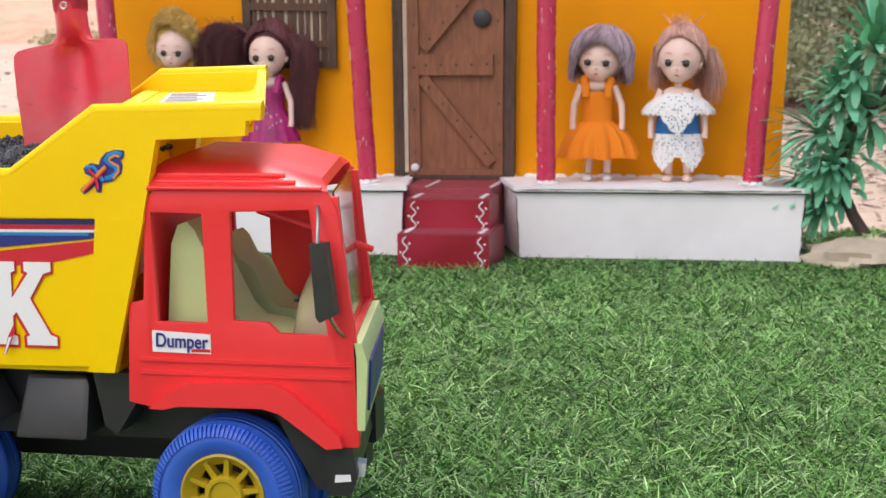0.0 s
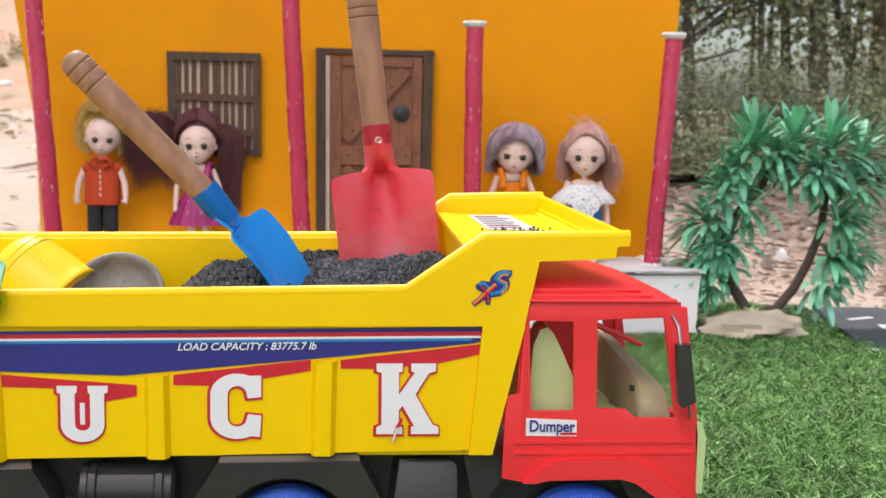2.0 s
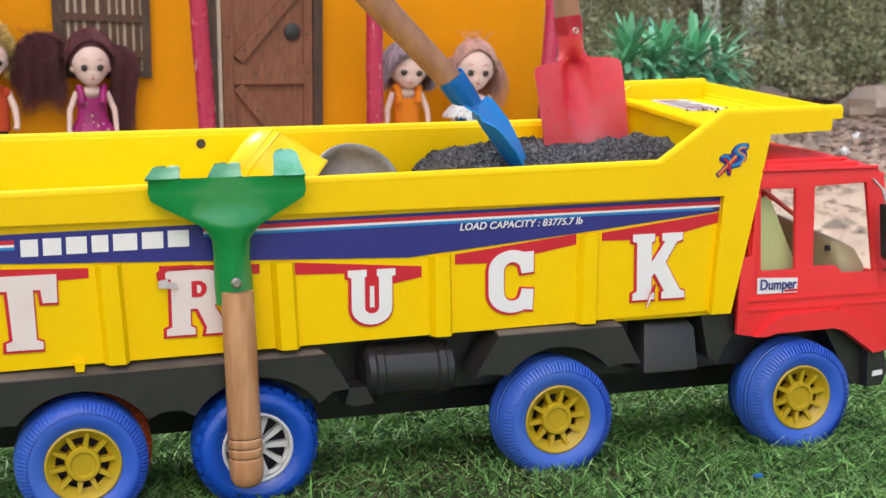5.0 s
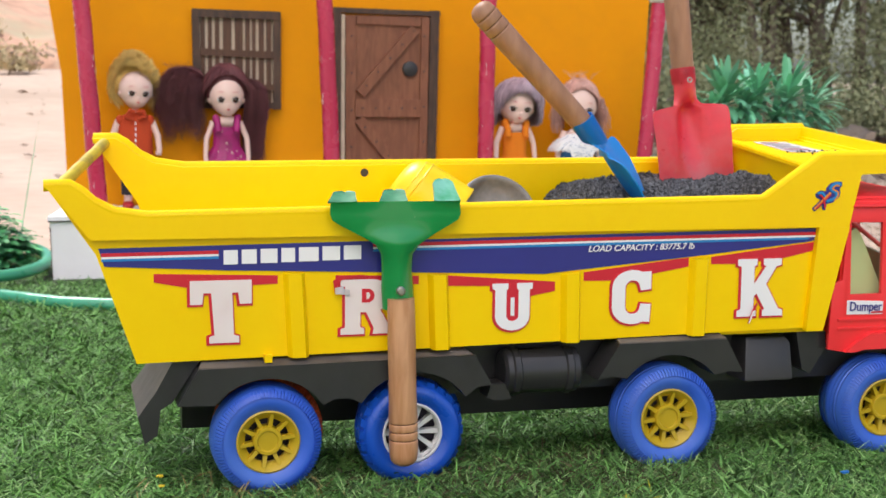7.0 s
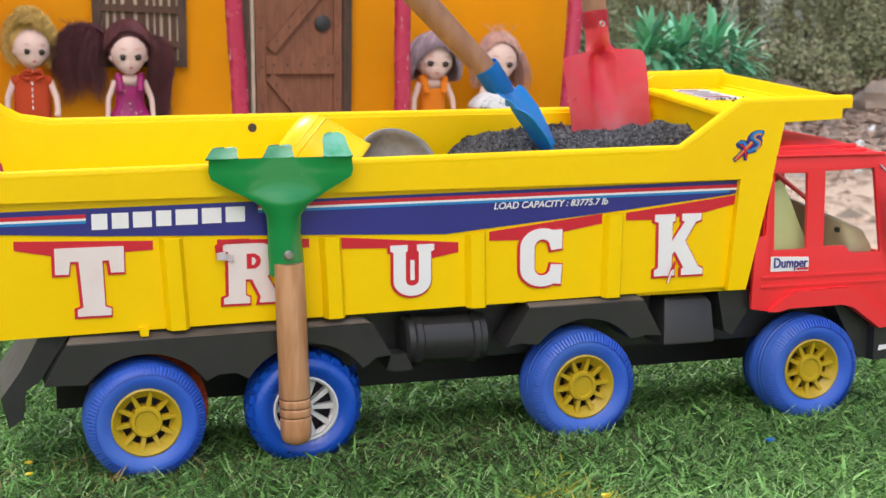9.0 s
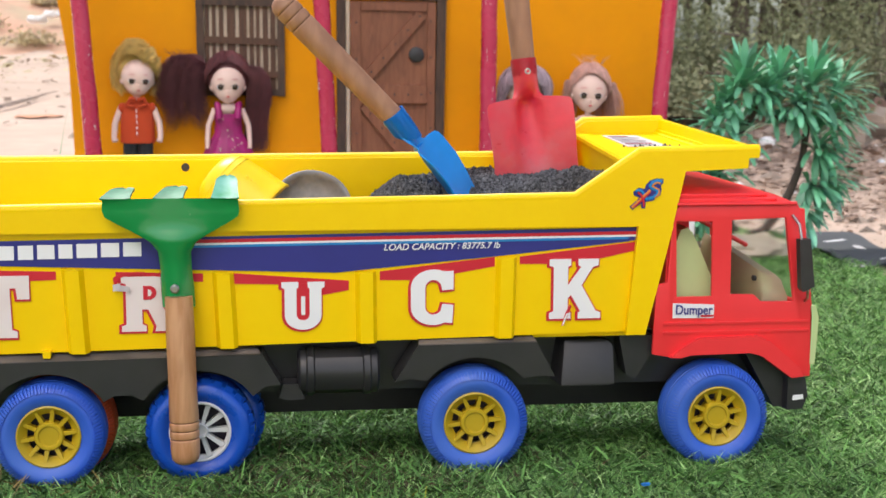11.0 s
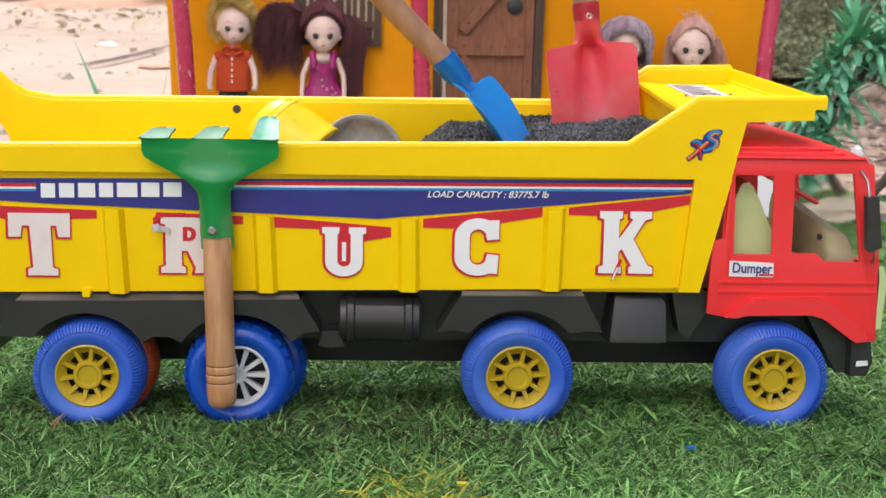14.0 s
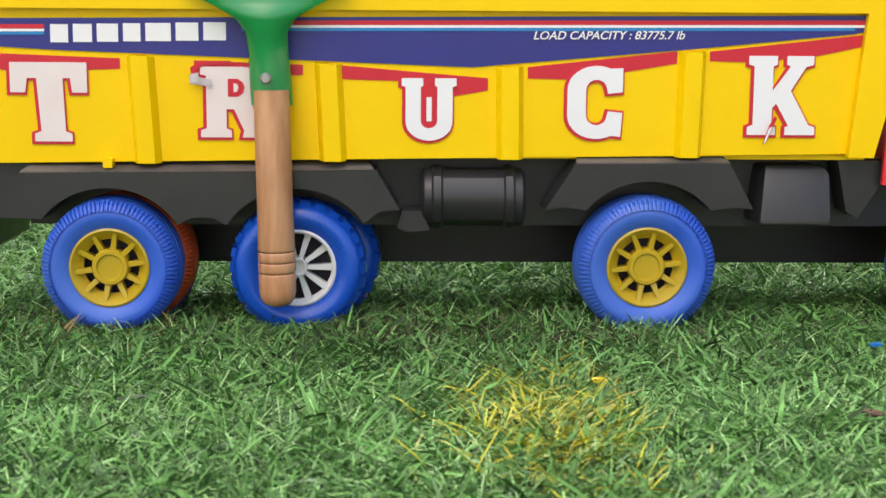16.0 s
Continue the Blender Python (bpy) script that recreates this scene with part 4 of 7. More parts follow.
# slab-serif capitals in a unit box: width w, height 1
GLYPH = {
    "T": (0.82, [[(0.25, 0), (0.65, 0), (0.65, 0.10), (0.58, 0.13), (0.56, 0.80), (0.64, 0.80), (0.66, 0.62), (0.82, 0.62), (0.82, 1.0), (0.0, 1.0), (0.0, 0.62), (0.16, 0.62), (0.18, 0.80), (0.28, 0.80), (0.32, 0.13), (0.25, 0.10)]], []),
    "U": (0.74, [[(0.02, 1.0), (0.02, 0.88), (0.07, 0.86)] + arc(0.37, 0.30, 0.30, 0.30, 180, 360, 14) + [(0.67, 0.86), (0.72, 0.88), (0.72, 1.0), (0.445, 1.0), (0.445, 0.88), (0.475, 0.86)] + arc(0.37, 0.31, 0.105, 0.11, 360, 180, 8) + [(0.265, 0.86), (0.295, 0.88), (0.295, 1.0)]], []),
    "C": (0.74, [arc(0.40, 0.68, 0.36, 0.32, 62, 180, 10) + arc(0.40, 0.32, 0.36, 0.32, 180, 300, 10) + [(0.70, 0.03), (0.72, 0.36), (0.54, 0.38)] + arc(0.40, 0.33, 0.13, 0.14, 330, 180, 8) + arc(0.40, 0.67, 0.13, 0.14, 180, 30, 8) + [(0.54, 0.62), (0.72, 0.64), (0.72, 0.97)]], []),
    "K": (0.86, [[(0.0, 0), (0.36, 0), (0.36, 0.10), (0.31, 0.12), (0.31, 0.34), (0.36, 0.40), (0.52, 0.12), (0.48, 0.10), (0.48, 0), (0.86, 0), (0.86, 0.10), (0.78, 0.13), (0.54, 0.56), (0.72, 0.86), (0.82, 0.89), (0.82, 1.0), (0.48, 1.0), (0.48, 0.89), (0.53, 0.87), (0.31, 0.56), (0.31, 0.87), (0.36, 0.89), (0.36, 1.0), (0.0, 1.0), (0.0, 0.89), (0.07, 0.87), (0.07, 0.13), (0.0, 0.10)]], []),
    "R": (0.84, [[(0.0, 0), (0.37, 0), (0.37, 0.10), (0.31, 0.13), (0.31, 0.40), (0.40, 0.40), (0.52, 0.10), (0.50, 0.0), (0.84, 0), (0.84, 0.10), (0.77, 0.13), (0.62, 0.44)] + arc(0.50, 0.71, 0.29, 0.29, -50, 90, 10) + [(0.0, 1.0), (0.0, 0.89), (0.07, 0.87), (0.07, 0.13), (0.0, 0.10)]], [[(0.33, 0.58), (0.45, 0.58), (0.51, 0.63), (0.53, 0.71), (0.51, 0.78), (0.45, 0.83), (0.33, 0.83)], [(0.40, 0.64), (0.44, 0.65), (0.46, 0.71), (0.44, 0.76), (0.40, 0.77)]]),
}


def letter(ch, x, z, h, wide=1.0):
    w, outs, holes = GLYPH[ch]
    place = lambda o: [(x + a * h * wide, z + b * h) for a, b in o]
    red = None
    for o in outs:
        red = flat("letter_edge", grow(place(o), 0.0014, -0.0006, -0.0002), YS - 0.0001, M_STKR, truck, "dark red letter outline")
        flat("letter", place(o), YS - 0.0006, M_STKP if ch in "TR" else M_STKW, red, "white slab capital " + ch)
    for k, o in enumerate(holes):
        flat("counter", place(o), YS - 0.0010 - 0.0003 * k, M_STKP if k else M_STKR, red)


letter("T", -0.3663, 0.1135, 0.0450, 1.18)
letter("R", -0.2585, 0.1163, 0.0403, 1.18)
slot = flat("slot_edge", [(-0.1340, 0.1200), (-0.1215, 0.1200), (-0.1215, 0.1495), (-0.1340, 0.1495)], YS - 0.0003, M_STKR, truck, "dark red letter outline")
flat("slot_face", [(-0.1292, 0.1262), (-0.1262, 0.1262), (-0.1262, 0.1400), (-0.1292, 0.1400)], YS - 0.0008, M_STKW, slot)
letter("U", -0.1444, 0.1150, 0.0358, 1.26)
letter("C", -0.0499, 0.1165, 0.0420, 1.12)
letter("K", 0.0567, 0.1193, 0.0455, 1.01)
for o in ([(-0.391, 0.1580), (-0.365, 0.1530), (-0.304, 0.1550), (-0.304, 0.1610), (-0.391, 0.1640)],
          [(-0.262, 0.1525), (-0.200, 0.1520), (-0.200, 0.1580), (-0.262, 0.1600)],
          [(-0.178, 0.1500), (-0.144, 0.1490), (-0.114, 0.1405), (-0.094, 0.1440), (-0.094, 0.1510), (-0.178, 0.1578)],
          [(-0.071, 0.1510), (-0.046, 0.1505), (-0.015, 0.1550), (0.015, 0.1600), (0.015, 0.1670), (-0.071, 0.1575)],
          [(0.034, 0.1615), (0.060, 0.1610), (0.097, 0.1650), (0.1225, 0.1705), (0.1225, 0.1770), (0.034, 0.1670)]):
    flat("red_flash", o, YS + 0.00035, M_STKR, truck, "dark red sticker flash")
# torn sliver at the foot of one capital and a curled end at the head of another
sliver = flat("torn_scrap", [(0.0655, 0.1138), (0.0675, 0.1150), (0.0735, 0.1290), (0.0722, 0.1305), (0.0690, 0.1245)], YS - 0.0030, M_STKR, truck, "torn sticker sliver")
flat("sliver_face", [(0.0660, 0.1143), (0.0672, 0.1152), (0.0712, 0.1245), (0.0692, 0.1235)], YS - 0.0034, M_STKW, sliver)
flat("loose_edge", [(-0.2630, 0.1480), (-0.2615, 0.1478), (-0.2605, 0.1545), (-0.2560, 0.1575), (-0.2410, 0.1582), (-0.2410, 0.1600), (-0.2580, 0.1600), (-0.2640, 0.1560)], YS - 0.0012, M_STKR, truck, "dark red loose sticker edge")
bm = bmesh.new()
prev = None
for k in range(13):
    a = radians(-20 + 250 * k / 12)
    p = (-0.2600 + 0.0052 * math.cos(a + 1.6) + 0.0003 * k, -0.0065 - 0.0048 * math.sin(a + 1.6), 0.1535 - 0.00035 * k)
    q = [bm.verts.new(p), bm.verts.new((p[0], p[1], p[2] - 0.0052 + 0.0001 * k))]
    if prev:
        bm.faces.new((prev[0], prev[1], q[1], q[0]))
    prev = q
r = bmesh.ops.extrude_face_region(bm, geom=list(bm.faces))
for v in r["geom"]:
    if isinstance(v, bmesh.types.BMVert):
        v.co.x += 0.0003
        v.co.y += 0.0002
part("curled_scrap", bm, M_STKL, truck, "curled pale sticker end", smooth=60)
# emblem near the front corner: a looped stroke over a crossing pair
def em(px, pz):
    return (0.1160 + px * 0.000405, 0.2030 + pz * 0.000366)


emblem = flat("emblem", [em(*q) for q in ((0, 4), (5, -3), (14, 4), (21, 10), (23, 0), (29, 0), (31, 13), (45, 16), (58, 28), (60, 38), (58, 46), (63, 52), (63, 60), (50, 61), (38, 57), (30, 48), (28, 40), (16, 42), (6, 34), (8, 27), (18, 22), (11, 14))], -0.0062, M_STKB, truck, "small blue, red and orange emblem")
for k, (pts, r, m) in enumerate((
        (((60, 54), (52, 57), (42, 53), (37, 46), (42, 41), (51, 37), (52, 29), (45, 23), (36, 20)), 0.00125, M_STKC),
        (((57, 51), (51, 53), (44, 49), (42, 46), (46, 43), (55, 38), (55, 30), (47, 20)), 0.0007, M_STKO),
        (((10, 36), (20, 37), (26, 30), (31, 20), (34, 17)), 0.0011, M_STKC),
        (((4, 2), (14, 12), (27, 26), (38, 37)), 0.0012, M_STKO),
        (((7, 2), (17, 12), (29, 24), (38, 33)), 0.0007, M_STKR),
        (((14, 33), (21, 27), (26, 12), (26, 4)), 0.0008, M_STKR))):
    bm = bmesh.new()
    tube(bm, [(em(*q)[0], -0.0064 - 0.0002 * k, em(*q)[1]) for q in pts], r, 6)
    for v in bm.verts:
        v.co.y = -0.0064 - 0.0002 * k + (v.co.y + 0.0064 + 0.0002 * k) * 0.25
    part("stroke", bm, m, emblem, smooth=60)

# ---- cab ----
def swept(co):
    """Runs the cab front back on the far side and lifts the roof to fit the camera's view."""
    k = ease(co.x, 0.16, 0.25)
    y = max(co.y, 0.0)
    return Vector((co.x - 0.18 * y * k, co.y, co.z + 0.06 * y * ease(co.z, 0.190, 0.212)))


CAB = [(0.137, 0.0905), (0.150, 0.0880), (0.158, 0.0880), (0.166, 0.0900), (0.213, 0.0905), (0.222, 0.0880), (0.247, 0.0700), (0.2635, 0.0705), (0.2640, 0.1180), (0.2545, 0.1950), (0.2490, 0.2040), (0.243, 0.2065), (0.156, 0.2055), (0.1505, 0.1980), (0.1475, 0.1460), (0.1390, 0.1440)]
WIN_R = [(0.1552, 0.1345), (0.1828, 0.1345), (0.1815, 0.1920), (0.1535, 0.1925)]
WIN_F = [(0.1975, 0.1360), (0.2160, 0.1355), (0.2220, 0.1300), (0.2480, 0.1295), (0.2395, 0.1945), (0.1970, 0.1930)]


def panel_with_holes(outline, holes, y0, y1, name, material, label=""):
    """A slab in x, z with openings right through it."""
    bm = bmesh.new()
    loops = []
    for lp in [outline] + holes:
        vs = [bm.verts.new((x, y0, z)) for x, z in lp]
        loops.append([bm.edges.new((vs[i], vs[(i + 1) % len(vs)])) for i in range(len(vs))])
    bmesh.ops.triangle_fill(bm, use_beauty=True, edges=[e for lp in loops for e in lp], normal=(0, -1, 0))
    face = list(bm.faces)
    ret = bmesh.ops.extrude_face_region(bm, geom=face)
    for v in ret["geom"]:
        if isinstance(v, bmesh.types.BMVert):
            v.co.y = y1
    bmesh.ops.dissolve_limit(bm, angle_limit=radians(1), verts=bm.verts, edges=bm.edges)
    return part(name, bm, material, truck, label, smooth=30, bevel=0.0012, warp=swept)


panel_with_holes(CAB, [WIN_R, WIN_F], -0.0035, 0.0005, "cab_side", M_RED, "red plastic cab side with two window openings")
panel_with_holes(CAB, [WIN_R, [(0.218, 0.1360), (0.222, 0.1300), (0.2480, 0.1295), (0.2395, 0.1945), (0.2160, 0.1930)]], WIDE - 0.001, WIDE + 0.003, "cab_side", M_RED, "red plastic cab side with two window openings")
# roof: sloping sides up to a raised flat with ridges
bm = bmesh.new()
sec = [(0.1500, 0.205), (0.2505, 0.2045), (0.2440, 0.2085), (0.2140, 0.2150), (0.152, 0.2165)]
rows = []
for y, k in ((-0.0045, 0.0), (-0.0010, 0.35), (0.012, 0.85), (0.022, 1.0), (WIDE - 0.02, 1.0), (WIDE - 0.008, 0.8), (WIDE + 0.002, 0.0)):
    rows.append([bm.verts.new((x - (0.004 * k if i == 1 else 0), y, 0.2035 + (z - 0.2035) * (0.25 + 0.75 * k) if i > 1 else z)) for i, (x, z) in enumerate(sec)])
for a, b in zip(rows, rows[1:]):
    for i in range(5):
        bm.faces.new((a[i], a[(i + 1) % 5], b[(i + 1) % 5], b[i]))
bm.faces.new(rows[0][::-1])
bm.faces.new(rows[-1])
roof = part("cab_roof", bm, M_RED, truck, "red cab roof with raised centre", smooth=35, bevel=0.0012, warp=swept)
for z, y, xa, xb in ((0.2055, -0.0048, 0.153, 0.247), (0.2085, -0.0012, 0.155, 0.232), (0.2115, 0.0030, 0.156, 0.226)):
    bm = bmesh.new()
    tube(bm, [(xa, y, z), (xb, y, z)], 0.0014, 8)
    part("roof_ridge", bm, M_RED, roof, smooth=60, warp=swept)
# front with windscreen frame
bm = bmesh.new()
prism(bm, [(0.2545, 0.072), (0.2625, 0.072), (0.2615, 0.128), (0.2545, 0.128)], 0.0, WIDE)
front = part("cab_front", bm, M_RED, truck, smooth=30, bevel=0.0012, warp=swept)
for y in (-0.002, WIDE - 0.004):
    bm = bmesh.new()
    prism(bm, [(0.2560, 0.120), (0.2625, 0.120), (0.2545, 0.2010), (0.2480, 0.2010)], y, y + 0.006)
    part("windscreen_pillar", bm, M_RED, front, smooth=30, bevel=0.001, warp=swept)
bm = bmesh.new()
prism(bm, [(0.2570, 0.128), (0.2582, 0.128), (0.2520, 0.203), (0.2508, 0.203)], 0.003, WIDE - 0.003)
glass = part("windscreen", bm, M_GLASS, front, "clear plastic windscreen", smooth=0, warp=swept)
glass.visible_shadow = False
bm = bmesh.new()
prism(bm, [(0.2630, 0.080), (0.2668, 0.080), (0.2690, 0.116), (0.2660, 0.126), (0.2618, 0.126)], -0.0035, WIDE - 0.002)
part("grille", bm, M_CREAM, front, "pale green grille panel", smooth=30, bevel=0.0008, warp=swept)
bm = bmesh.new()
prism(bm, [(0.2660, 0.088), (0.2682, 0.088), (0.2696, 0.114), (0.2662, 0.118)], 0.008, WIDE - 0.012)
part("grille_sticker", bm, M_STKB, front, "dark blue grille sticker", smooth=0, warp=swept)
for y in (0.004, WIDE - 0.014):
    bm = bmesh.new()
    prism(bm, [(0.2560, 0.0520), (0.2648, 0.0530), (0.2655, 0.0600), (0.2560, 0.0610)], y, y + 0.010)
    part("headlight", bm, M_WHITEP, front, "white moulded headlight", smooth=40, bevel=0.002, warp=swept)
bm = bmesh.new()
prism(bm, [(0.146, 0.092), (0.1505, 0.092), (0.1515, 0.2035), (0.148, 0.2035)], 0.0, WIDE)
part("cab_back", bm, M_RED, truck, smooth=0)
# embossed lines and wheel arch flare
for z0, z1 in ((0.1135, 0.1150), (0.1065, 0.1080)):
    bm = bmesh.new()
    prism(bm, [(0.1445, z0), (0.2605, z0), (0.2602, z1), (0.1445, z1)], -0.0048, -0.0033)
    part("body_line", bm, M_RED, truck, smooth=0, bevel=0.0005)
bm = bmesh.new()
prism(bm, [(0.1500, 0.0885), (0.1585, 0.0882), (0.1665, 0.0902), (0.2130, 0.0908), (0.2225, 0.0882), (0.2470, 0.0705), (0.2560, 0.0715), (0.2545, 0.0775), (0.2300, 0.0985), (0.2190, 0.1040), (0.1720, 0.1030), (0.1610, 0.0970)], -0.0085, -0.0033)
part("wheel_arch", bm, M_RED, truck, "red flared wheel arch", smooth=30, bevel=0.0018)
bm = bmesh.new()
prism(bm, [(0.246, 0.044), (0.2585, 0.0445), (0.2625, 0.055), (0.2600, 0.070), (0.246, 0.070)], -0.003, WIDE + 0.002)
bumper = part("bumper", bm, M_BLACK, truck, "black plastic bumper", smooth=30, bevel=0.0015, warp=swept)
bm = bmesh.new()
prism(bm, [(0.2500, 0.0515), (0.2590, 0.0525), (0.2585, 0.0560), (0.2505, 0.0555)], -0.0036, -0.0029)
part("bumper_label", bm, M_STKW, bumper, "small white label", smooth=0)
# mirror on a bent bracket
bm = bmesh.new()
tube(bm, [(0.2445, -0.004, 0.1965), (0.2470, -0.012, 0.1900), (0.2475, -0.016, 0.1800), (0.2505, -0.0165, 0.1600), (0.2540, -0.016, 0.1400), (0.2560, -0.010, 0.1330), (0.2570, -0.004, 0.1300)], 0.0011, 8)
arm = part("mirror_arm", bm, M_STEEL, truck, "bent metal mirror arm", smooth=60)
bm = bmesh.new()
prism(bm, [(0.2445, 0.1795), (0.2530, 0.1800), (0.2575, 0.1435), (0.2490, 0.1395), (0.2470, 0.1420)], -0.0205, -0.0125)
part("mirror", bm, M_BLACK, arm, "black rectangular wing mirror", smooth=30, bevel=0.0018)
# door label
lab = flat("cab_label", [(0.1520, 0.1185), (0.1845, 0.1180), (0.1845, 0.1285), (0.1520, 0.1300)], -0.0042, M_STKW, truck, "white label with dark blue lettering")
text_mesh("cab_text", "Dumper", 0.0105, (0.1538, -0.0048, 0.1215), M_STKB, lab, bold=0.00014, width=0.0290, turn=-1.0)
flat("label_line", [(0.174, 0.1190), (0.1842, 0.1190), (0.1842, 0.1206), (0.174, 0.1204)], -0.0046, M_STKR, lab)
# inside: two seats and a dashboard that follows the swept front
for y, top in ((0.012, 0.0), (0.066, -0.014)):
    bm = bmesh.new()
    outline = [(0.153, 0.108), (0.222, 0.108), (0.223, 0.124), (0.214, 0.129), (0.199, 0.131), (0.192, 0.138), (0.184, 0.154), (0.176, 0.172 + top), (0.171, 0.182 + top), (0.167, 0.186 + top), (0.162, 0.184 + top), (0.158, 0.174 + top)]
    prism(bm, outline, y, y + 0.034)
    part("seat", bm, M_CREAM, truck, "pale green plastic seat", smooth=40, bevel=0.004)
bm = bmesh.new()
prism(bm, [(0.152, 0.098), (0.252, 0.098), (0.252, 0.108), (0.152, 0.108)], 0.006, WIDE - 0.006)
part("cab_floor", bm, M_CREAM, truck, "pale green cab floor", smooth=30, bevel=0.001, warp=swept)
bm = bmesh.new()
rows = []
for k in range(13):
    u = k / 12
    y = 0.008 + (WIDE - 0.014) * u
    zt = 0.147 + 0.021 * u - 0.010 * (1 - min(1.0, u * 8)) ** 2
    rows.append([bm.verts.new((x, y, z)) for x, z in ((0.224, 0.106), (0.2265, 0.125), (0.2275, zt - 0.012), (0.2290, zt - 0.004), (0.2325, zt), (0.2480, zt - 0.004), (0.2530, 0.106))])
skin(bm, rows)
bmesh.ops.recalc_face_normals(bm, faces=bm.faces)
dash = part("dashboard", bm, M_TANP, truck, "tan and pale green moulded dashboard", smooth=50, warp=swept)
bm = bmesh.new()
lathe(bm, (0.2273, 0.0205, 0.1445), (-1, 0, 0.05), [(-0.001, 0.0022), (0.0012, 0.0022)], 12)
part("panel_hole", bm, M_DARK, dash, smooth=40, warp=swept)
bm = bmesh.new()
tube(bm, [(0.1905, 0.060, 0.187), (0.246, 0.100, 0.160)], 0.0020, 8)
part("cab_bar", bm, M_RED, truck, "thin red bar", smooth=60)

# ---- chassis ----
bm = bmesh.new()
box(bm, -0.365, 0.245, 0.028, 0.094, 0.062, 0.1035)
chassis = part("chassis", bm, M_BLACK, truck, "black plastic chassis", smooth=30, bevel=0.002)

# added black panel: stands for the deep shade under the truck
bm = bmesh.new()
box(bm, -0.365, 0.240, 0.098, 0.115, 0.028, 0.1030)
part("underside_shade_panel", bm, M_BLACK, truck, "black panel added for the deep shade under the truck", smooth=30, bevel=0.002)


def skirt(outline, y0, y1, name="mudguard"):
    bm = bmesh.new()
    prism(bm, outline, y0, y1)
    return part(name, bm, M_BLACK, truck, "black plastic mudguard over the wheel", smooth=30, bevel=0.0014)


REAR = [(-0.376, 0.0700), (-0.364, 0.0700)] + arc(-0.312, 0.045, 0.046, 0.0425, 145, 30, 12) + [(-0.264, 0.0705), (-0.252, 0.0705)] + arc(-0.204, 0.045, 0.046, 0.0425, 150, 32, 12) + [(-0.156, 0.0745), (-0.1445, 0.0755), (-0.1580, 0.0985), (-0.3615, 0.0960)]
MID = [(-0.0605, 0.0755), (-0.049, 0.0775)] + arc(0.0, 0.045, 0.0475, 0.0475, 140, 40, 14) + [(0.0485, 0.0775), (0.0608, 0.0765), (0.0465, 0.1030), (-0.0430, 0.1025)]
for y0, y1 in ((-0.0080, 0.022), (WIDE - 0.022, WIDE + 0.0030)):
    skirt(REAR, y0, y1)
    skirt(MID, y0, y1)
for y0, y1 in ((0.0045, 0.026), (WIDE - 0.026, WIDE - 0.0045)):
    skirt([(0.113, 0.1040), (0.139, 0.1040), (0.139, 0.0900), (0.126, 0.0700), (0.119, 0.0740)], y0, y1)
    skirt([(0.218, 0.0940), (0.247, 0.0725), (0.247, 0.0450), (0.238, 0.0450), (0.214, 0.0880)], y0, y1)
for xa, xb, xc, xd, za, zt in ((-0.3615, -0.1580, -0.3550, -0.1640, 0.0965, 0.1030), (-0.0430, 0.0465, -0.0400, 0.0440, 0.1030, 0.1075)):
    bm = bmesh.new()
    q = [bm.verts.new(c) for c in ((xa, -0.0076, za + 0.0004), (xb, -0.0076, za + 0.0009), (xd, 0.0150, zt + 0.0010), (xc, 0.0150, zt))]
    face = bm.faces.new(q)
    r = bmesh.ops.extrude_face_region(bm, geom=[face])
    for v in r["geom"]:
        if isinstance(v, bmesh.types.BMVert):
            v.co += Vector((0, 0.001, -0.003))
    bmesh.ops.recalc_face_normals(bm, faces=bm.faces)
    part("guard_ledge", bm, M_DUSTY, truck, "dusty sloping top of the mudguard", smooth=30, bevel=0.0008)
bm = bmesh.new()
prism(bm, [(-0.3985, 0.0406), (-0.3895, 0.0465), (-0.3870, 0.0650), (-0.3790, 0.0700), (-0.3590, 0.1000), (-0.3775, 0.1011), (-0.3900, 0.0784), (-0.4030, 0.0606)], 0.006, WIDE - 0.006)
part("rear_guard", bm, M_BLACK, truck, "black swept rear guard", smooth=30, bevel=0.0015)
bm = bmesh.new()
prism(bm, [(-0.3140, 0.0988), (-0.3090, 0.0988), (-0.3085, 0.1040), (-0.3145, 0.1040)], -0.0060, 0.004)
part("bed_tab", bm, M_YELLOW, truck, "small yellow tab under the bed", smooth=30, bevel=0.0008)
# tank and tool box on the near side
bm = bmesh.new()
lathe(bm, (-0.1320, 0.0120, 0.0812), (1, 0, 0), [(0, 0.0145), (0.002, 0.0172), (0.006, 0.0174), (0.0072, 0.0188), (0.0115, 0.0188), (0.0128, 0.0172), (0.048, 0.0172), (0.0492, 0.0188), (0.0535, 0.0188), (0.0548, 0.0174), (0.059, 0.0172), (0.061, 0.0145)], 12)
tank = part("fuel_tank", bm, M_BLACK, truck, "black ribbed fuel tank", smooth=30, bevel=0.0008)
bm = bmesh.new()
prism(bm, [(-0.146, 0.0640), (-0.140, 0.0615), (-0.127, 0.0625), (-0.131, 0.0740), (-0.143, 0.0740)], 0.0, 0.020)
part("bracket", bm, M_BLACK, tank, smooth=30, bevel=0.001)
bm = bmesh.new()
base = [(0.0668, 0.0663), (0.1098, 0.0663), (0.1095, 0.0955), (0.1065, 0.1010), (0.0715, 0.1010)]
back_ = [bm.verts.new((x - 0.004, 0.036, z)) for x, z in base]
frontv = [bm.verts.new((x, 0.0000 + 0.010 * ease(z, 0.090, 0.0985), z)) for x, z in base]
for a in range(5):
    b = (a + 1) % 5
    bm.faces.new((back_[a], back_[b], frontv[b], frontv[a]))
bm.faces.new(back_[::-1])
bm.faces.new(frontv)
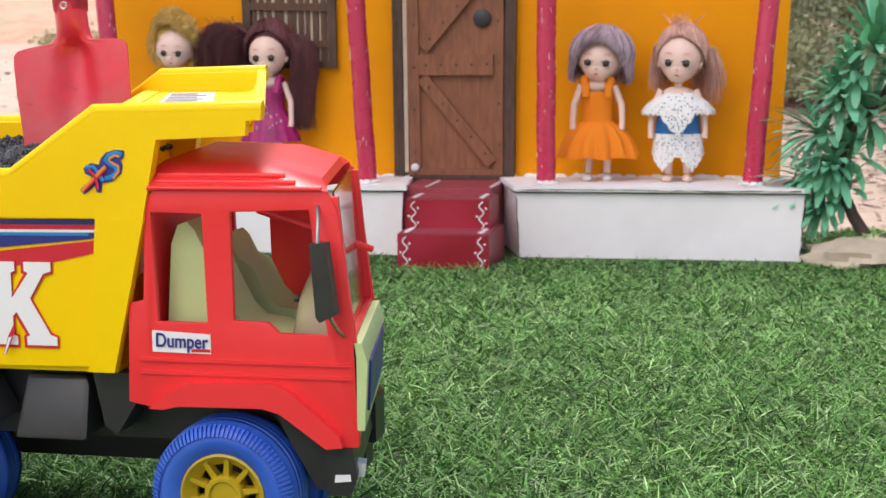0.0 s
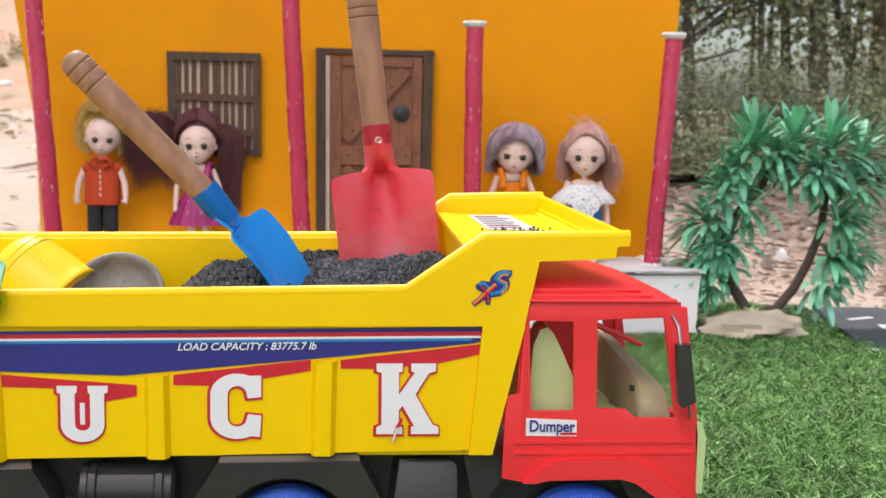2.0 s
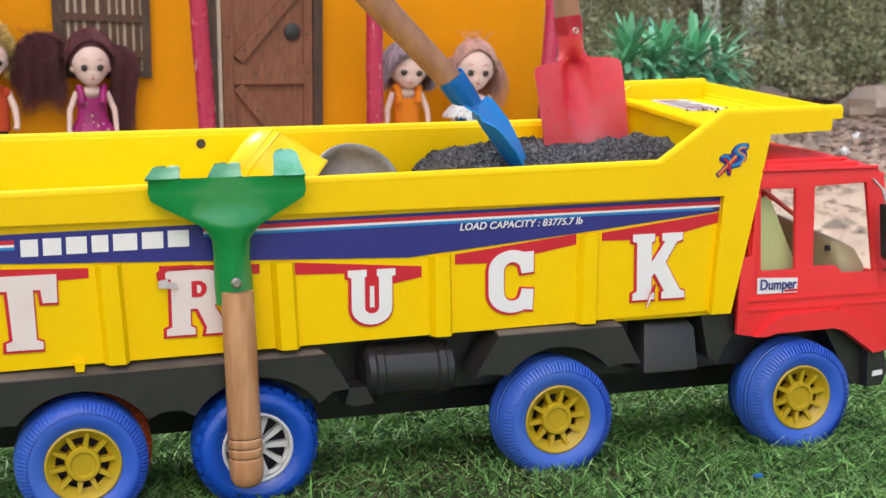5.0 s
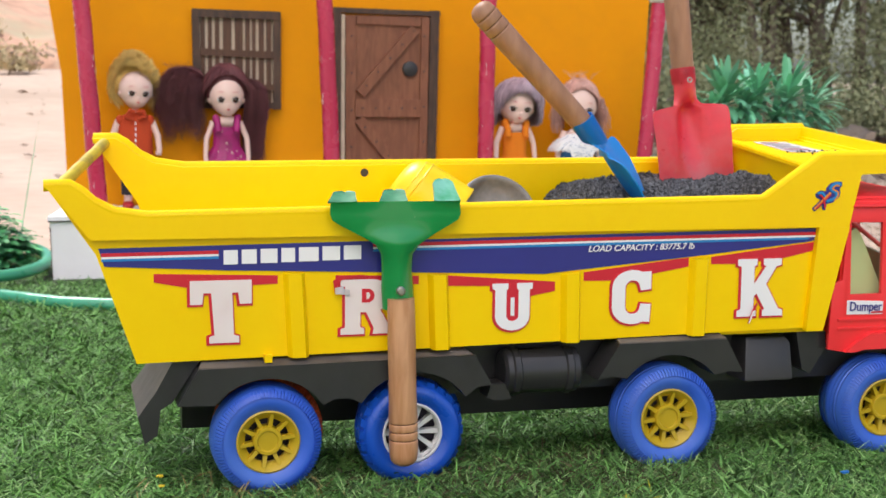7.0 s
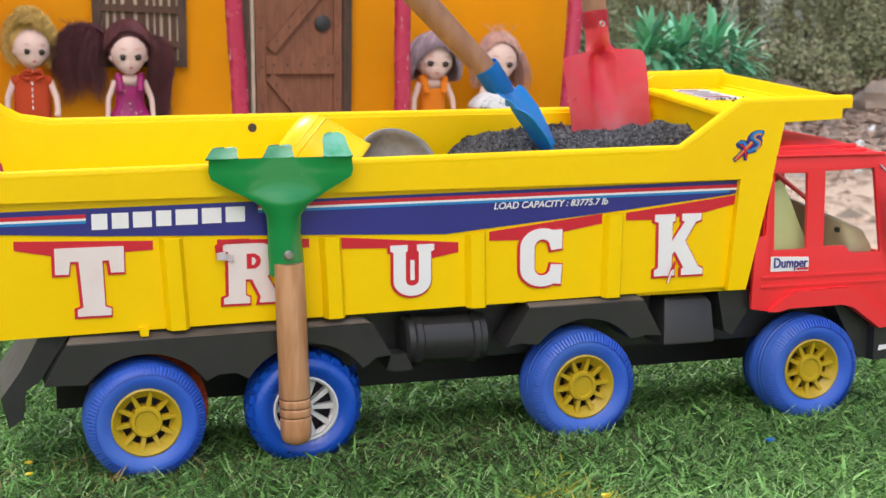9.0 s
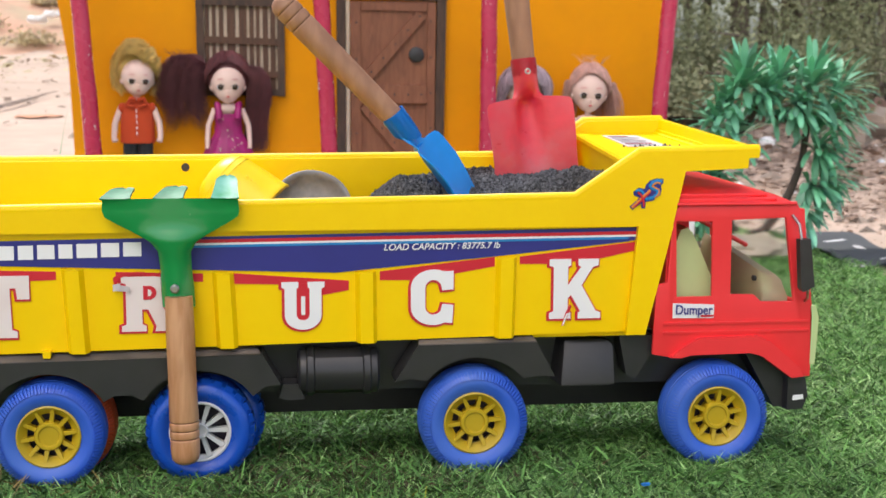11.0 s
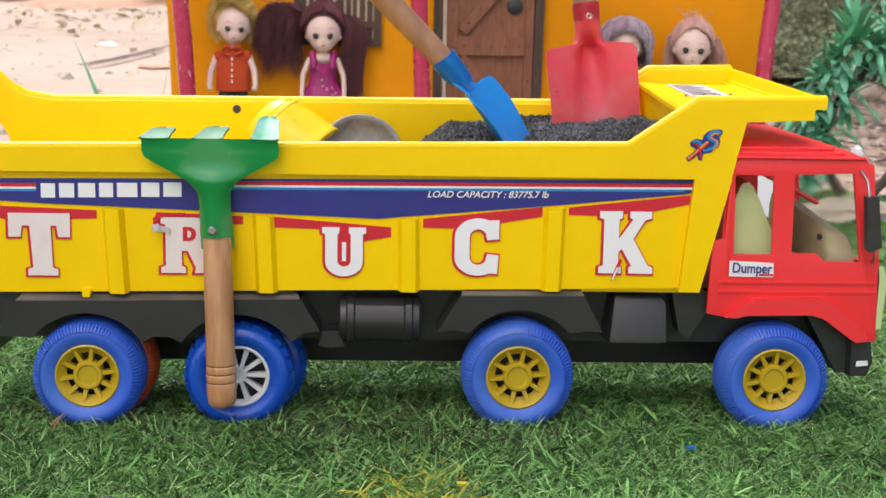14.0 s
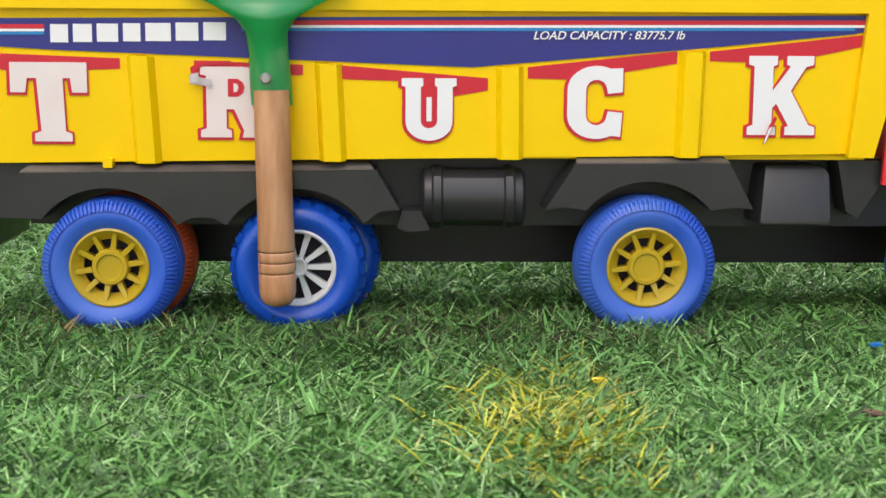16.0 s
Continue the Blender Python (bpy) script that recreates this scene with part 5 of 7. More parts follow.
bmesh.ops.recalc_face_normals(bm, faces=bm.faces)
part("tool_box", bm, M_BLACK, truck, "black rounded side box", smooth=40, bevel=0.003)


# ---- wheels ----
def wheel(x, y, r, tyre_mat, rim_mat, spokes, label, width=0.030, flip=False, tread=True, turn=0.0):
    s = 1 if flip else -1
    bm = bmesh.new()
    prof = [(0.0, r * 0.56), (0.001, r * 0.60), (0.0045, r * 0.72), (0.0042, r * 0.84), (0.0010, r * 0.925), (-0.0020, r * 0.962), (-0.0035, r * 0.966), (-0.0045, r * 0.988), (-0.0070, r * 0.992), (-0.0080, r * 0.972), (-0.0088, r * 0.998), (-0.0115, r), (-0.0122, r * 0.978), (-0.0130, r), (-0.0160, r), (-0.0167, r * 0.978), (-0.0175, r), (-width + 0.008, r), (-width + 0.003, r * 0.97), (-width, r * 0.85), (-width, r * 0.5)]
    lathe(bm, (x, y, r + 0.0008), (0, s, 0), prof, 64, caps=False)
    w = part("wheel", bm, tyre_mat, truck, label, smooth=50)
    bm = bmesh.new()
    n = 92 if tread else 26
    for k in range(n):
        a = 2 * math.pi * k / n
        u, v = Vector((math.cos(a), 0, math.sin(a))), Vector((-math.sin(a), 0, math.cos(a)))
        c = Vector((x, y, r + 0.0008))
        hw = r * math.pi / n * (0.46 if tread else 0.62)
        path = ((0.0040, r * 0.838), (0.0018, r * 0.918), (-0.0010, r * 0.972)) if tread else ((0.0005, r * 0.925), (-0.0035, r * 1.000), (-0.012, r * 1.030))
        q = []
        for h, rr in path:
            for e in (-1, 1):
                q.append(bm.verts.new(c + u * rr + Vector((0, s, 0)) * (h + 0.0016) + v * hw * e))
        for i in (0, 2):
            bm.faces.new((q[i], q[i + 1], q[i + 3], q[i + 2]))
        for e in (0, 1):
            base = [bm.verts.new(q[i + e].co - u * 0.0024 - Vector((0, s, 0)) * 0.0024) for i in (0, 2, 4)]
            bm.faces.new((q[e], q[2 + e], base[1], base[0]))
            bm.faces.new((q[2 + e], q[4 + e], base[2], base[1]))
    t = part("tread", bm, tyre_mat, w, "fine moulded tread ribs", smooth=0)
    tagged(t, kind="stuff")
    if rim_mat is None:
        return w
    c = Vector((x, y, r + 0.0008))
    R = r * 0.575
    gold = rim_mat is M_GOLD
    inner, core = (0.70, 0.46) if gold else (0.86, 0.26)
    bm = bmesh.new()
    lathe(bm, c, (0, s, 0), [(-0.014, R), (0.0012, R), (0.0018, R * 0.95), (0.0008, R * 0.90), (-0.0045, R * inner * 1.10), (-0.0055, R * inner), (-0.0085, R * inner), (-0.0085, R * 0.90), (-0.014, R)], 40, caps=False)
    rim = part("rim", bm, rim_mat, w, "moulded wheel rim", smooth=40)
    bm = bmesh.new()
    lathe(bm, c, (0, s, 0), [(-0.016, R * 0.98), (-0.014, R * 0.98)], 24)
    part("hub_back", bm, M_TYREIN, rim, smooth=0)
    for k in range(spokes):
        a = turn + 2 * math.pi * k / spokes
        u, v = Vector((math.cos(a), 0, math.sin(a))), Vector((-math.sin(a), 0, math.cos(a)))
        bm = bmesh.new()
        fat = R * (0.074 if gold else 0.052)
        q = []
        for rr, h, f in ((R * core * 0.8, -0.0025, 1.0), (R * (0.86 if gold else 0.90), -0.0008 if gold else -0.0035, 0.7 if gold else 1.7)):
            for hh in (h, h - 0.006):
                for e in (-1, 1):
                    q.append(bm.verts.new(c + u * rr + Vector((0, s, 0)) * hh + v * fat * f * e))
        for f in ((0, 1, 3, 2), (4, 6, 7, 5), (0, 4, 5, 1), (2, 3, 7, 6), (0, 2, 6, 4), (1, 5, 7, 3)):
            bm.faces.new([q[i] for i in f])
        part("spoke", bm, rim_mat, rim, smooth=0)
    bm = bmesh.new()
    lathe(bm, c, (0, s, 0), [(-0.012, R * core), (-0.0012, R * core), (0.0, R * core * 0.92), (0.0, R * core * 0.74), (-0.0016, R * core * 0.66), (-0.0016, 0.0002)], 24)
    part("hub_cap", bm, rim_mat, rim, smooth=40)
    return w


wheel(0.189, -0.006, 0.0408, M_TYRE, M_GOLD, 10, "blue ribbed tyre with ochre rim", turn=0.2)
wheel(0.0, -0.006, 0.0412, M_TYRE, M_GOLD, 10, "blue ribbed tyre with ochre rim", turn=0.1)
wheel(-0.204, -0.001, 0.0395, M_TYRE2, M_WHITEP, 10, "glossy blue tyre with white spoked rim", tread=False)
wheel(-0.312, -0.006, 0.0402, M_TYRE, M_GOLD, 10, "blue ribbed tyre with ochre rim", turn=0.15)
wheel(-0.3075, 0.020, 0.0410, M_ORANGE, None, 0, "orange red inner tyre", width=0.022)
wheel(-0.197, 0.030, 0.0400, M_TYRE2, None, 0, "glossy blue inner tyre", width=0.022, tread=False)
for x in (0.189, 0.0, -0.204, -0.312):
    wheel(x + 0.008, 0.050, 0.0360, M_TYRE, M_GOLD, 10, "blue ribbed tyre with ochre rim", width=0.018, flip=True)
    bm = bmesh.new()
    tube(bm, [(x, 0.006, 0.041), (x + 0.008, 0.046, 0.0370)], 0.003, 10)
    part("axle", bm, M_STEEL, truck, "thin steel axle")

# ---- load in the truck ----
LEAN_K = 0.20


def bed_z(y):
    return 0.154 + LEAN_K * y


def soil_height(x, y):
    """The heap: high against the front wall, falling away towards the tail."""
    u = (x + 0.088) / 0.20
    if u < 0:
        return -1
    base = 0.154 + (0.046 + 0.003 * min(1.0, u * 1.6)) * min(1.0, u * 5.0) ** 0.6 + 0.15 * y + 0.009 * math.exp(-((y - 0.055) / 0.03) ** 2)
    base -= 0.013 * math.exp(-((x - 0.001) / 0.028) ** 2 - ((y - 0.052) / 0.042) ** 2)
    base += 0.005 * math.sin(x * 40 + 1) * math.cos(y * 50) + 0.004 * noise.noise(Vector((x * 60, y * 60, 0)))
    return base


heap = thing("soil_heap", (0.02, 0.06, 0.16), "heap of dark grey gravelly soil filling the truck bed", "soil heap")
xs = np.linspace(-0.088, 0.119, 90)
ys = np.linspace(0.005, WIDE - 0.005, 52)
verts = [(x, y, soil_height(x, y) + 0.0016 * noise.noise(Vector((x * 260, y * 260, 3)))) for y in ys for x in xs]
faces = [(j * 90 + i, j * 90 + i + 1, j * 90 + 91 + i, j * 90 + 90 + i) for j in range(51) for i in range(89)]
base = mesh_from("soil_bed", [(a - 0.02, b - 0.06, c - 0.16) for a, b, c in verts], faces, M_SOIL_RECESS, "", "fine soil, darkened for the shade between the crumbs", "", True, heap)
rng = np.random.default_rng(5)
ico = np.array([(0, 0, 1), (0.9, 0, 0.1), (0, 0.9, -0.1), (-0.9, 0, 0.1), (0, -0.9, -0.1), (0, 0, -1)], float)
icf = np.array([(0, 1, 2), (0, 2, 3), (0, 3, 4), (0, 4, 1), (5, 2, 1), (5, 3, 2), (5, 4, 3), (5, 1, 4)])
vs, fs = [], []
for k in range(26000):
    x, y = rng.uniform(-0.092, 0.118), rng.uniform(0.005, WIDE - 0.005)
    s = rng.uniform(0.0005, 0.0012) if rng.random() < 0.90 else rng.uniform(0.0012, 0.0023)
    z = max(soil_height(x, y), bed_z(y))
    vs.append(ico * s * rng.uniform(0.6, 1.3, (6, 3)) + (x - 0.02, y - 0.06, z + s * 0.3 - 0.16))
    fs.append(icf + 6 * k)
mesh_from("gravel", np.concatenate(vs), np.concatenate(fs), M_SOIL, "stuff", "loose dark gravel crumbs", "", False, heap)

# grey bowl lying on its side in the bed
bowl = thing("grey_bowl", (-0.119, 0.074, 0.175), "dull grey metal bowl tipped on its side in the bed", "bowl")
ax = Vector((0.05, -0.80, 0.60)).normalized()
bm = bmesh.new()
lathe(bm, Vector((-0.1175, 0.0740, 0.1985)), ax, [(h * 1.05, r * 1.07) for h, r in ((-0.014, 0.020), (-0.012, 0.024), (0.0, 0.0282), (0.003, 0.0292), (0.0042, 0.0288), (0.0046, 0.0278), (0.0040, 0.0262), (0.0015, 0.0250), (-0.003, 0.0232), (-0.007, 0.0195), (-0.009, 0.0120), (-0.0095, 0.0004))], 48)
part("bowl_body", bm, M_GREY, bowl, smooth=50)

# pale yellow cup lying beside it
cup = thing("yellow_cup", (-0.178, 0.085, 0.175), "pale yellow ridged plastic cup lying in the bed", "cup")
ax = Vector((0.74, -0.22, -0.58)).normalized()
c = Vector((-0.190, 0.091, 0.2190))
bm = bmesh.new()
lathe(bm, c, ax, [(-0.007, 0.004), (-0.0068, 0.010), (-0.0055, 0.0160), (-0.002, 0.0212), (0.004, 0.0250), (0.012, 0.0272), (0.0135, 0.0270), (0.022, 0.0280), (0.034, 0.0290), (0.044, 0.0298), (0.046, 0.0306), (0.047, 0.0300), (0.046, 0.0275)], 40)
body = part("cup_body", bm, M_YCUP, cup, smooth=60)
for h, r in ((0.0035, 0.0250), (0.0085, 0.0267)):
    bm = bmesh.new()
    lathe(bm, c, ax, [(h, r - 0.0004), (h + 0.0006, r + 0.0005), (h + 0.0012, r)], 40, caps=False)
    part("ridge", bm, M_YCUP, body, smooth=50)
for k in range(3):
    bm = bmesh.new()
    a = Vector((0.3, -0.75, 0.5)).normalized()
    blob(bm, c + ax * (0.026 + k * 0.0045) + Vector((0.08, -0.70, 0.62)).normalized() * 0.0276, (0.0016, 0.0010, 0.0026), 8, 6)
    part("raised_mark", bm, M_YCUP, body)


# ---- garden tools ----
def turned_handle(name, a, b, parent, material, groove_at, r0=0.0078, r1=0.0100):
    """A turned wooden handle from the ferrule a to the knob end b, with three burnt grooves."""
    a, b = Vector(a), Vector(b)
    ln = (b - a).length
    prof = [(0, r0 * 0.98), (0.06, r0), (0.25, r0 * 1.03), (0.55, r1 * 0.97)]
    for g in groove_at:
        prof += [(g - 0.012, r1 * 1.02), (g - 0.005, r1 * 1.0), (g, r1 * 0.93), (g + 0.005, r1 * 1.0), (g + 0.012, r1 * 1.02)]
    prof += [(0.93, r1 * 1.0), (0.965, r1 * 0.92), (0.985, r1 * 0.72), (0.997, r1 * 0.4), (1.0, 0.0003)]
    bm = bmesh.new()
    lathe(bm, a, b - a, [(h * ln, r) for h, r in prof], 28)
    h = part(name, bm, material, parent, "turned pale wooden handle", smooth=50)
    for g in groove_at:
        bm = bmesh.new()
        lathe(bm, a, b - a, [((g - 0.003) * ln, r1 * 0.955), (g * ln, r1 * 0.962), ((g + 0.003) * ln, r1 * 0.955)], 28, caps=False)
        part("groove", bm, M_GROOVE, h, "dark burnt groove", smooth=50)
    return h


def frame_of(a, b, facing):
    """Right, along and out axes for a tool whose blade runs from a to b."""
    w = (Vector(b) - Vector(a)).normalized()
    f = Vector(facing)
    f = (f - w * f.dot(w)).normalized()
    return w.cross(f).normalized(), w, f


def sheet(rows, thick, origin, axes3):
    """A bent sheet of metal: rows of (along, [(across, out), ...])."""
    r, w, f = axes3
    bm = bmesh.new()
    front, rear = [], []
    for s, cols in rows:
        front.append([bm.verts.new(origin + w * s + r * x + f * (o + thick / 2)) for x, o in cols])
        rear.append([bm.verts.new(origin + w * s + r * x + f * (o - thick / 2)) for x, o in cols])
    n, m = len(rows), len(rows[0][1])
    for i in range(n - 1):
        for j in range(m - 1):
            bm.faces.new((front[i][j], front[i][j + 1], front[i + 1][j + 1], front[i + 1][j]))
            bm.faces.new((rear[i][j], rear[i + 1][j], rear[i + 1][j + 1], rear[i][j + 1]))
        bm.faces.new((front[i][0], front[i + 1][0], rear[i + 1][0], rear[i][0]))
        bm.faces.new((front[i][m - 1], rear[i][m - 1], rear[i + 1][m - 1], front[i + 1][m - 1]))
    for j in range(m - 1):
        bm.faces.new((front[0][j], rear[0][j], rear[0][j + 1], front[0][j + 1]))
        bm.faces.new((front[n - 1][j], front[n - 1][j + 1], rear[n - 1][j + 1], rear[n - 1][j]))
    return bm


def cross_row(half, dish, n=21, hollow=0.0, hw=0.009):
    """One row across a blade: dished, with a hollow down the middle."""
    out = []
    for k in range(n):
        u = -1 + 2 * k / (n - 1)
        x = u * half
        out.append((x, dish * u * u - hollow * max(0.0, 1 - (x / hw) ** 2)))
    return out


def lifted(row, d):
    return [(x, o + d) for x, o in row]


def spade(name, neck, tip, facing, material, label, half, blade, handle_end, screw, dish=0.0055, hollow=0.0080, sock=0.0104, cut=0.92, notched=False, screw_side=1):
    """A small garden spade: rolled neck socket, square shouldered blade, turned handle."""
    neck, tip = Vector(neck), Vector(tip)
    t = thing(name, tuple(tip), label, "garden trowel")
    axes3 = frame_of(neck, tip, facing)
    r, w, f = axes3
    total = (tip - neck).length
    sh = total - blade
    rows = [(sh * 0.45, cross_row(0.0088, -0.0050)), (sh * 0.66, cross_row(0.0092, -0.0030)), (sh * 0.84, cross_row(0.0100, 0.0, hollow=0.002)), (sh * 0.95, cross_row(0.0112, 0.002, hollow=0.004)),
            (sh, cross_row(0.0160, 0.002, hollow=0.005)), (sh + 0.0008, cross_row(half * 0.76, dish * 0.5, hollow=hollow * 0.8)), (sh + 0.0022, cross_row(half * 0.93, dish * 0.75, hollow=hollow * 0.92)), (sh + 0.0050, cross_row(half * 0.99, dish * 0.9, hollow=hollow, hw=0.011)), (sh + 0.010, cross_row(half, dish, hollow=hollow, hw=0.012)),
            (sh + blade * 0.35, cross_row(half * 0.99, dish * 1.1, hollow=hollow * 0.85, hw=0.014)), (sh + blade * 0.6, cross_row(half * 0.97, dish * 0.9, hollow=hollow * 0.4, hw=0.018)), (total - 0.004, cross_row(half * 0.98, dish * 0.4)), (total, cross_row(half * 0.93, dish * 0.2))]
    if not notched:
        # the neck is drawn out of the blade in one piece and widens into its hollow
        rows[:5] = [(sh * 0.30, lifted(cross_row(sock * 0.98, -sock * 0.95), sock - 0.0018)), (sh * 0.52, lifted(cross_row(sock * 0.97, -sock * 0.90), sock - 0.0026)), (sh * 0.70, lifted(cross_row(sock * 0.98, -sock * 0.72), sock * 0.52)),
                    (sh * 0.86, lifted(cross_row(sock * 1.05, -sock * 0.40), sock * 0.18)), (sh * 0.97, cross_row(sock * 1.25, 0.0, hollow=0.003))]
    bm = sheet(rows, 0.0012, neck, axes3)
    part("blade", bm, material, t, smooth=55)
    # the socket is a tube with a slanting cut at its lower end, open behind
    bm = bmesh.new()
    n = 32
    rings = []
    for h, rad in ((-0.0005, sock * 0.93), (-0.0005, sock), (0.0006, sock * 1.02), (sh * 0.40, sock), (sh * 0.62, sock * 0.97), (sh * cut, sock * 0.90)) if notched else ((-0.0005, sock * 0.93), (-0.0005, sock), (0.0006, sock * 1.01), (sh * 0.30, sock), (sh * 0.40, sock * 0.97)):
        ring_ = []
        for i in range(n):
            an = 2 * math.pi * i / n
            side = 0.5 + 0.5 * math.cos(an)
            hh = h if h < sh * 0.5 else h - (1 - side) * (h - sh * 0.45) * 0.9
            ring_.append(bm.verts.new(neck - f * 0.002 + w * hh + f * (rad * math.cos(an)) + r * (rad * math.sin(an))))
        rings.append(ring_)
    skin(bm, rings, False)
    bmesh.ops.solidify(bm, geom=bm.faces[:], thickness=0.0010)
    part("socket", bm, material, t, smooth=50)
    turned_handle("handle", neck + w * 0.010 - f * 0.002, handle_end, t, M_WOOD2, (0.80, 0.86, 0.92), sock * 0.90, sock * 1.02)
    bm = bmesh.new()
    c = neck + w * screw + f * (sock * screw_side - 0.002)
    lathe(bm, c, f * screw_side, [(-0.001, 0.0026), (0.0005, 0.0026), (0.0008, 0.0020), (0.0004, 0.0008), (0.0002, 0.0002)], 16)
    part("screw", bm, M_STEEL, t, "small steel screw", smooth=40)
    return t


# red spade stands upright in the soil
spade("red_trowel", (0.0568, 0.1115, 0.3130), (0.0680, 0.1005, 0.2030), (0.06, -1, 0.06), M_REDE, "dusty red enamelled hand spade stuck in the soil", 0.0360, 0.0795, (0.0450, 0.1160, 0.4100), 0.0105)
# blue spade leans back to the tail
spade("blue_trowel", (-0.0551, 0.049, 0.2724), (0.0107, 0.0620, 0.1850), (0.798, -0.370, 0.464), M_BLUEE, "blue enamelled hand spade leaning in the soil", 0.0300, 0.0770, (-0.1440, 0.050, 0.3580), 0.004, dish=0.0100, hollow=0.0030, sock=0.0096, cut=0.80, notched=True, screw_side=-1)


# green rake hangs over the near rim
rake = thing("green_rake", (-0.217, -0.016, 0.030), "green enamelled hand rake hooked over the truck's rim", "garden rake")
YR = -0.0165
bm = bmesh.new()
neck_rows = [(0.0, cross_row(0.0118, -0.0085)), (0.015, cross_row(0.0118, -0.0085)), (0.029, cross_row(0.0112, -0.0078)), (0.041, lifted(cross_row(0.0118, -0.006), 0.0015)), (0.048, lifted(cross_row(0.0160, -0.005), 0.0042)), (0.0515, lifted(cross_row(0.0210, -0.0045), 0.0038)), (0.056, lifted(cross_row(0.029, -0.004), 0.0014)), (0.061, cross_row(0.0385, -0.003)), (0.066, cross_row(0.0465, -0.002)), (0.0705, cross_row(0.0480, -0.0015)), (0.0775, cross_row(0.0475, -0.001)), (0.0795, cross_row(0.0470, 0.002))]
bm = sheet(neck_rows, 0.0016, Vector((-0.2170, YR, 0.1352)), (Vector((1, 0, 0)), Vector((-0.055, 0, 1)).normalized(), Vector((0, -1, 0))))
part("rake_head", bm, M_GREEN, rake, smooth=55)
for xa, xb, wa, wb, back_y, tip_z, m, lab in ((-0.2600, -0.2540, 0.0105, 0.0080, 0.0065, 0.2196, M_TINE, "scuffed dull green tine"), (-0.2230, -0.2165, 0.0105, 0.0080, 0.0095, 0.2204, M_TINE, "scuffed dull green tine"), (-0.1830, -0.1815, 0.0100, 0.0076, 0.0055, 0.2285, M_MINT, "worn mint green tine")):
    bm = bmesh.new()
    grid = []
    steep = 1.0 if tip_z > 0.225 else 1.6
    for k in range(15):
        u = k / 14
        y = YR + 0.0006 + (back_y - YR) * u
        z = 0.2140 + (tip_z - 0.2140) * (1 - (1 - u) ** steep)
        half_w = wb + (wa - wb) * (1 - u) ** 2
        if u > 0.72:
            half_w *= math.sqrt(max(0.03, 1 - ((u - 0.72) / 0.285) ** 2))
        grid.append([bm.verts.new((xa + (xb - xa) * u + half_w * v, y, z + 0.0010 * v * v)) for v in (-1, -0.6, -0.2, 0.2, 0.6, 1)])
    for a, b in zip(grid, grid[1:]):
        for k in range(5):
            bm.faces.new((a[k], a[k + 1], b[k + 1], b[k]))
    bmesh.ops.recalc_face_normals(bm, faces=bm.faces)
    bmesh.ops.solidify(bm, geom=bm.faces[:], thickness=0.0016)
    part("tine", bm, m, rake, lab, smooth=50)
turned_handle("handle", (-0.2168, -0.0150, 0.1440), (-0.2140, -0.0170, 0.0205), rake, M_WOOD, (0.74, 0.79, 0.84), 0.0100, 0.0105)
bm = bmesh.new()
lathe(bm, (-0.2190, -0.0240, 0.1508), (0, -1, 0), [(-0.002, 0.0032), (0.0012, 0.0032), (0.0022, 0.0022), (0.0022, 0.0002)], 16)
part("screw", bm, M_STEEL, rake, "small steel screw", smooth=40)

# ---- dolls on the porch ----
def strand(bm, pts, w, mi, flat_=0.45):
    tube(bm, pts, [w * k for k in np.linspace(1.0, 0.3, len(pts))], 4, mi=mi, squash=flat_)


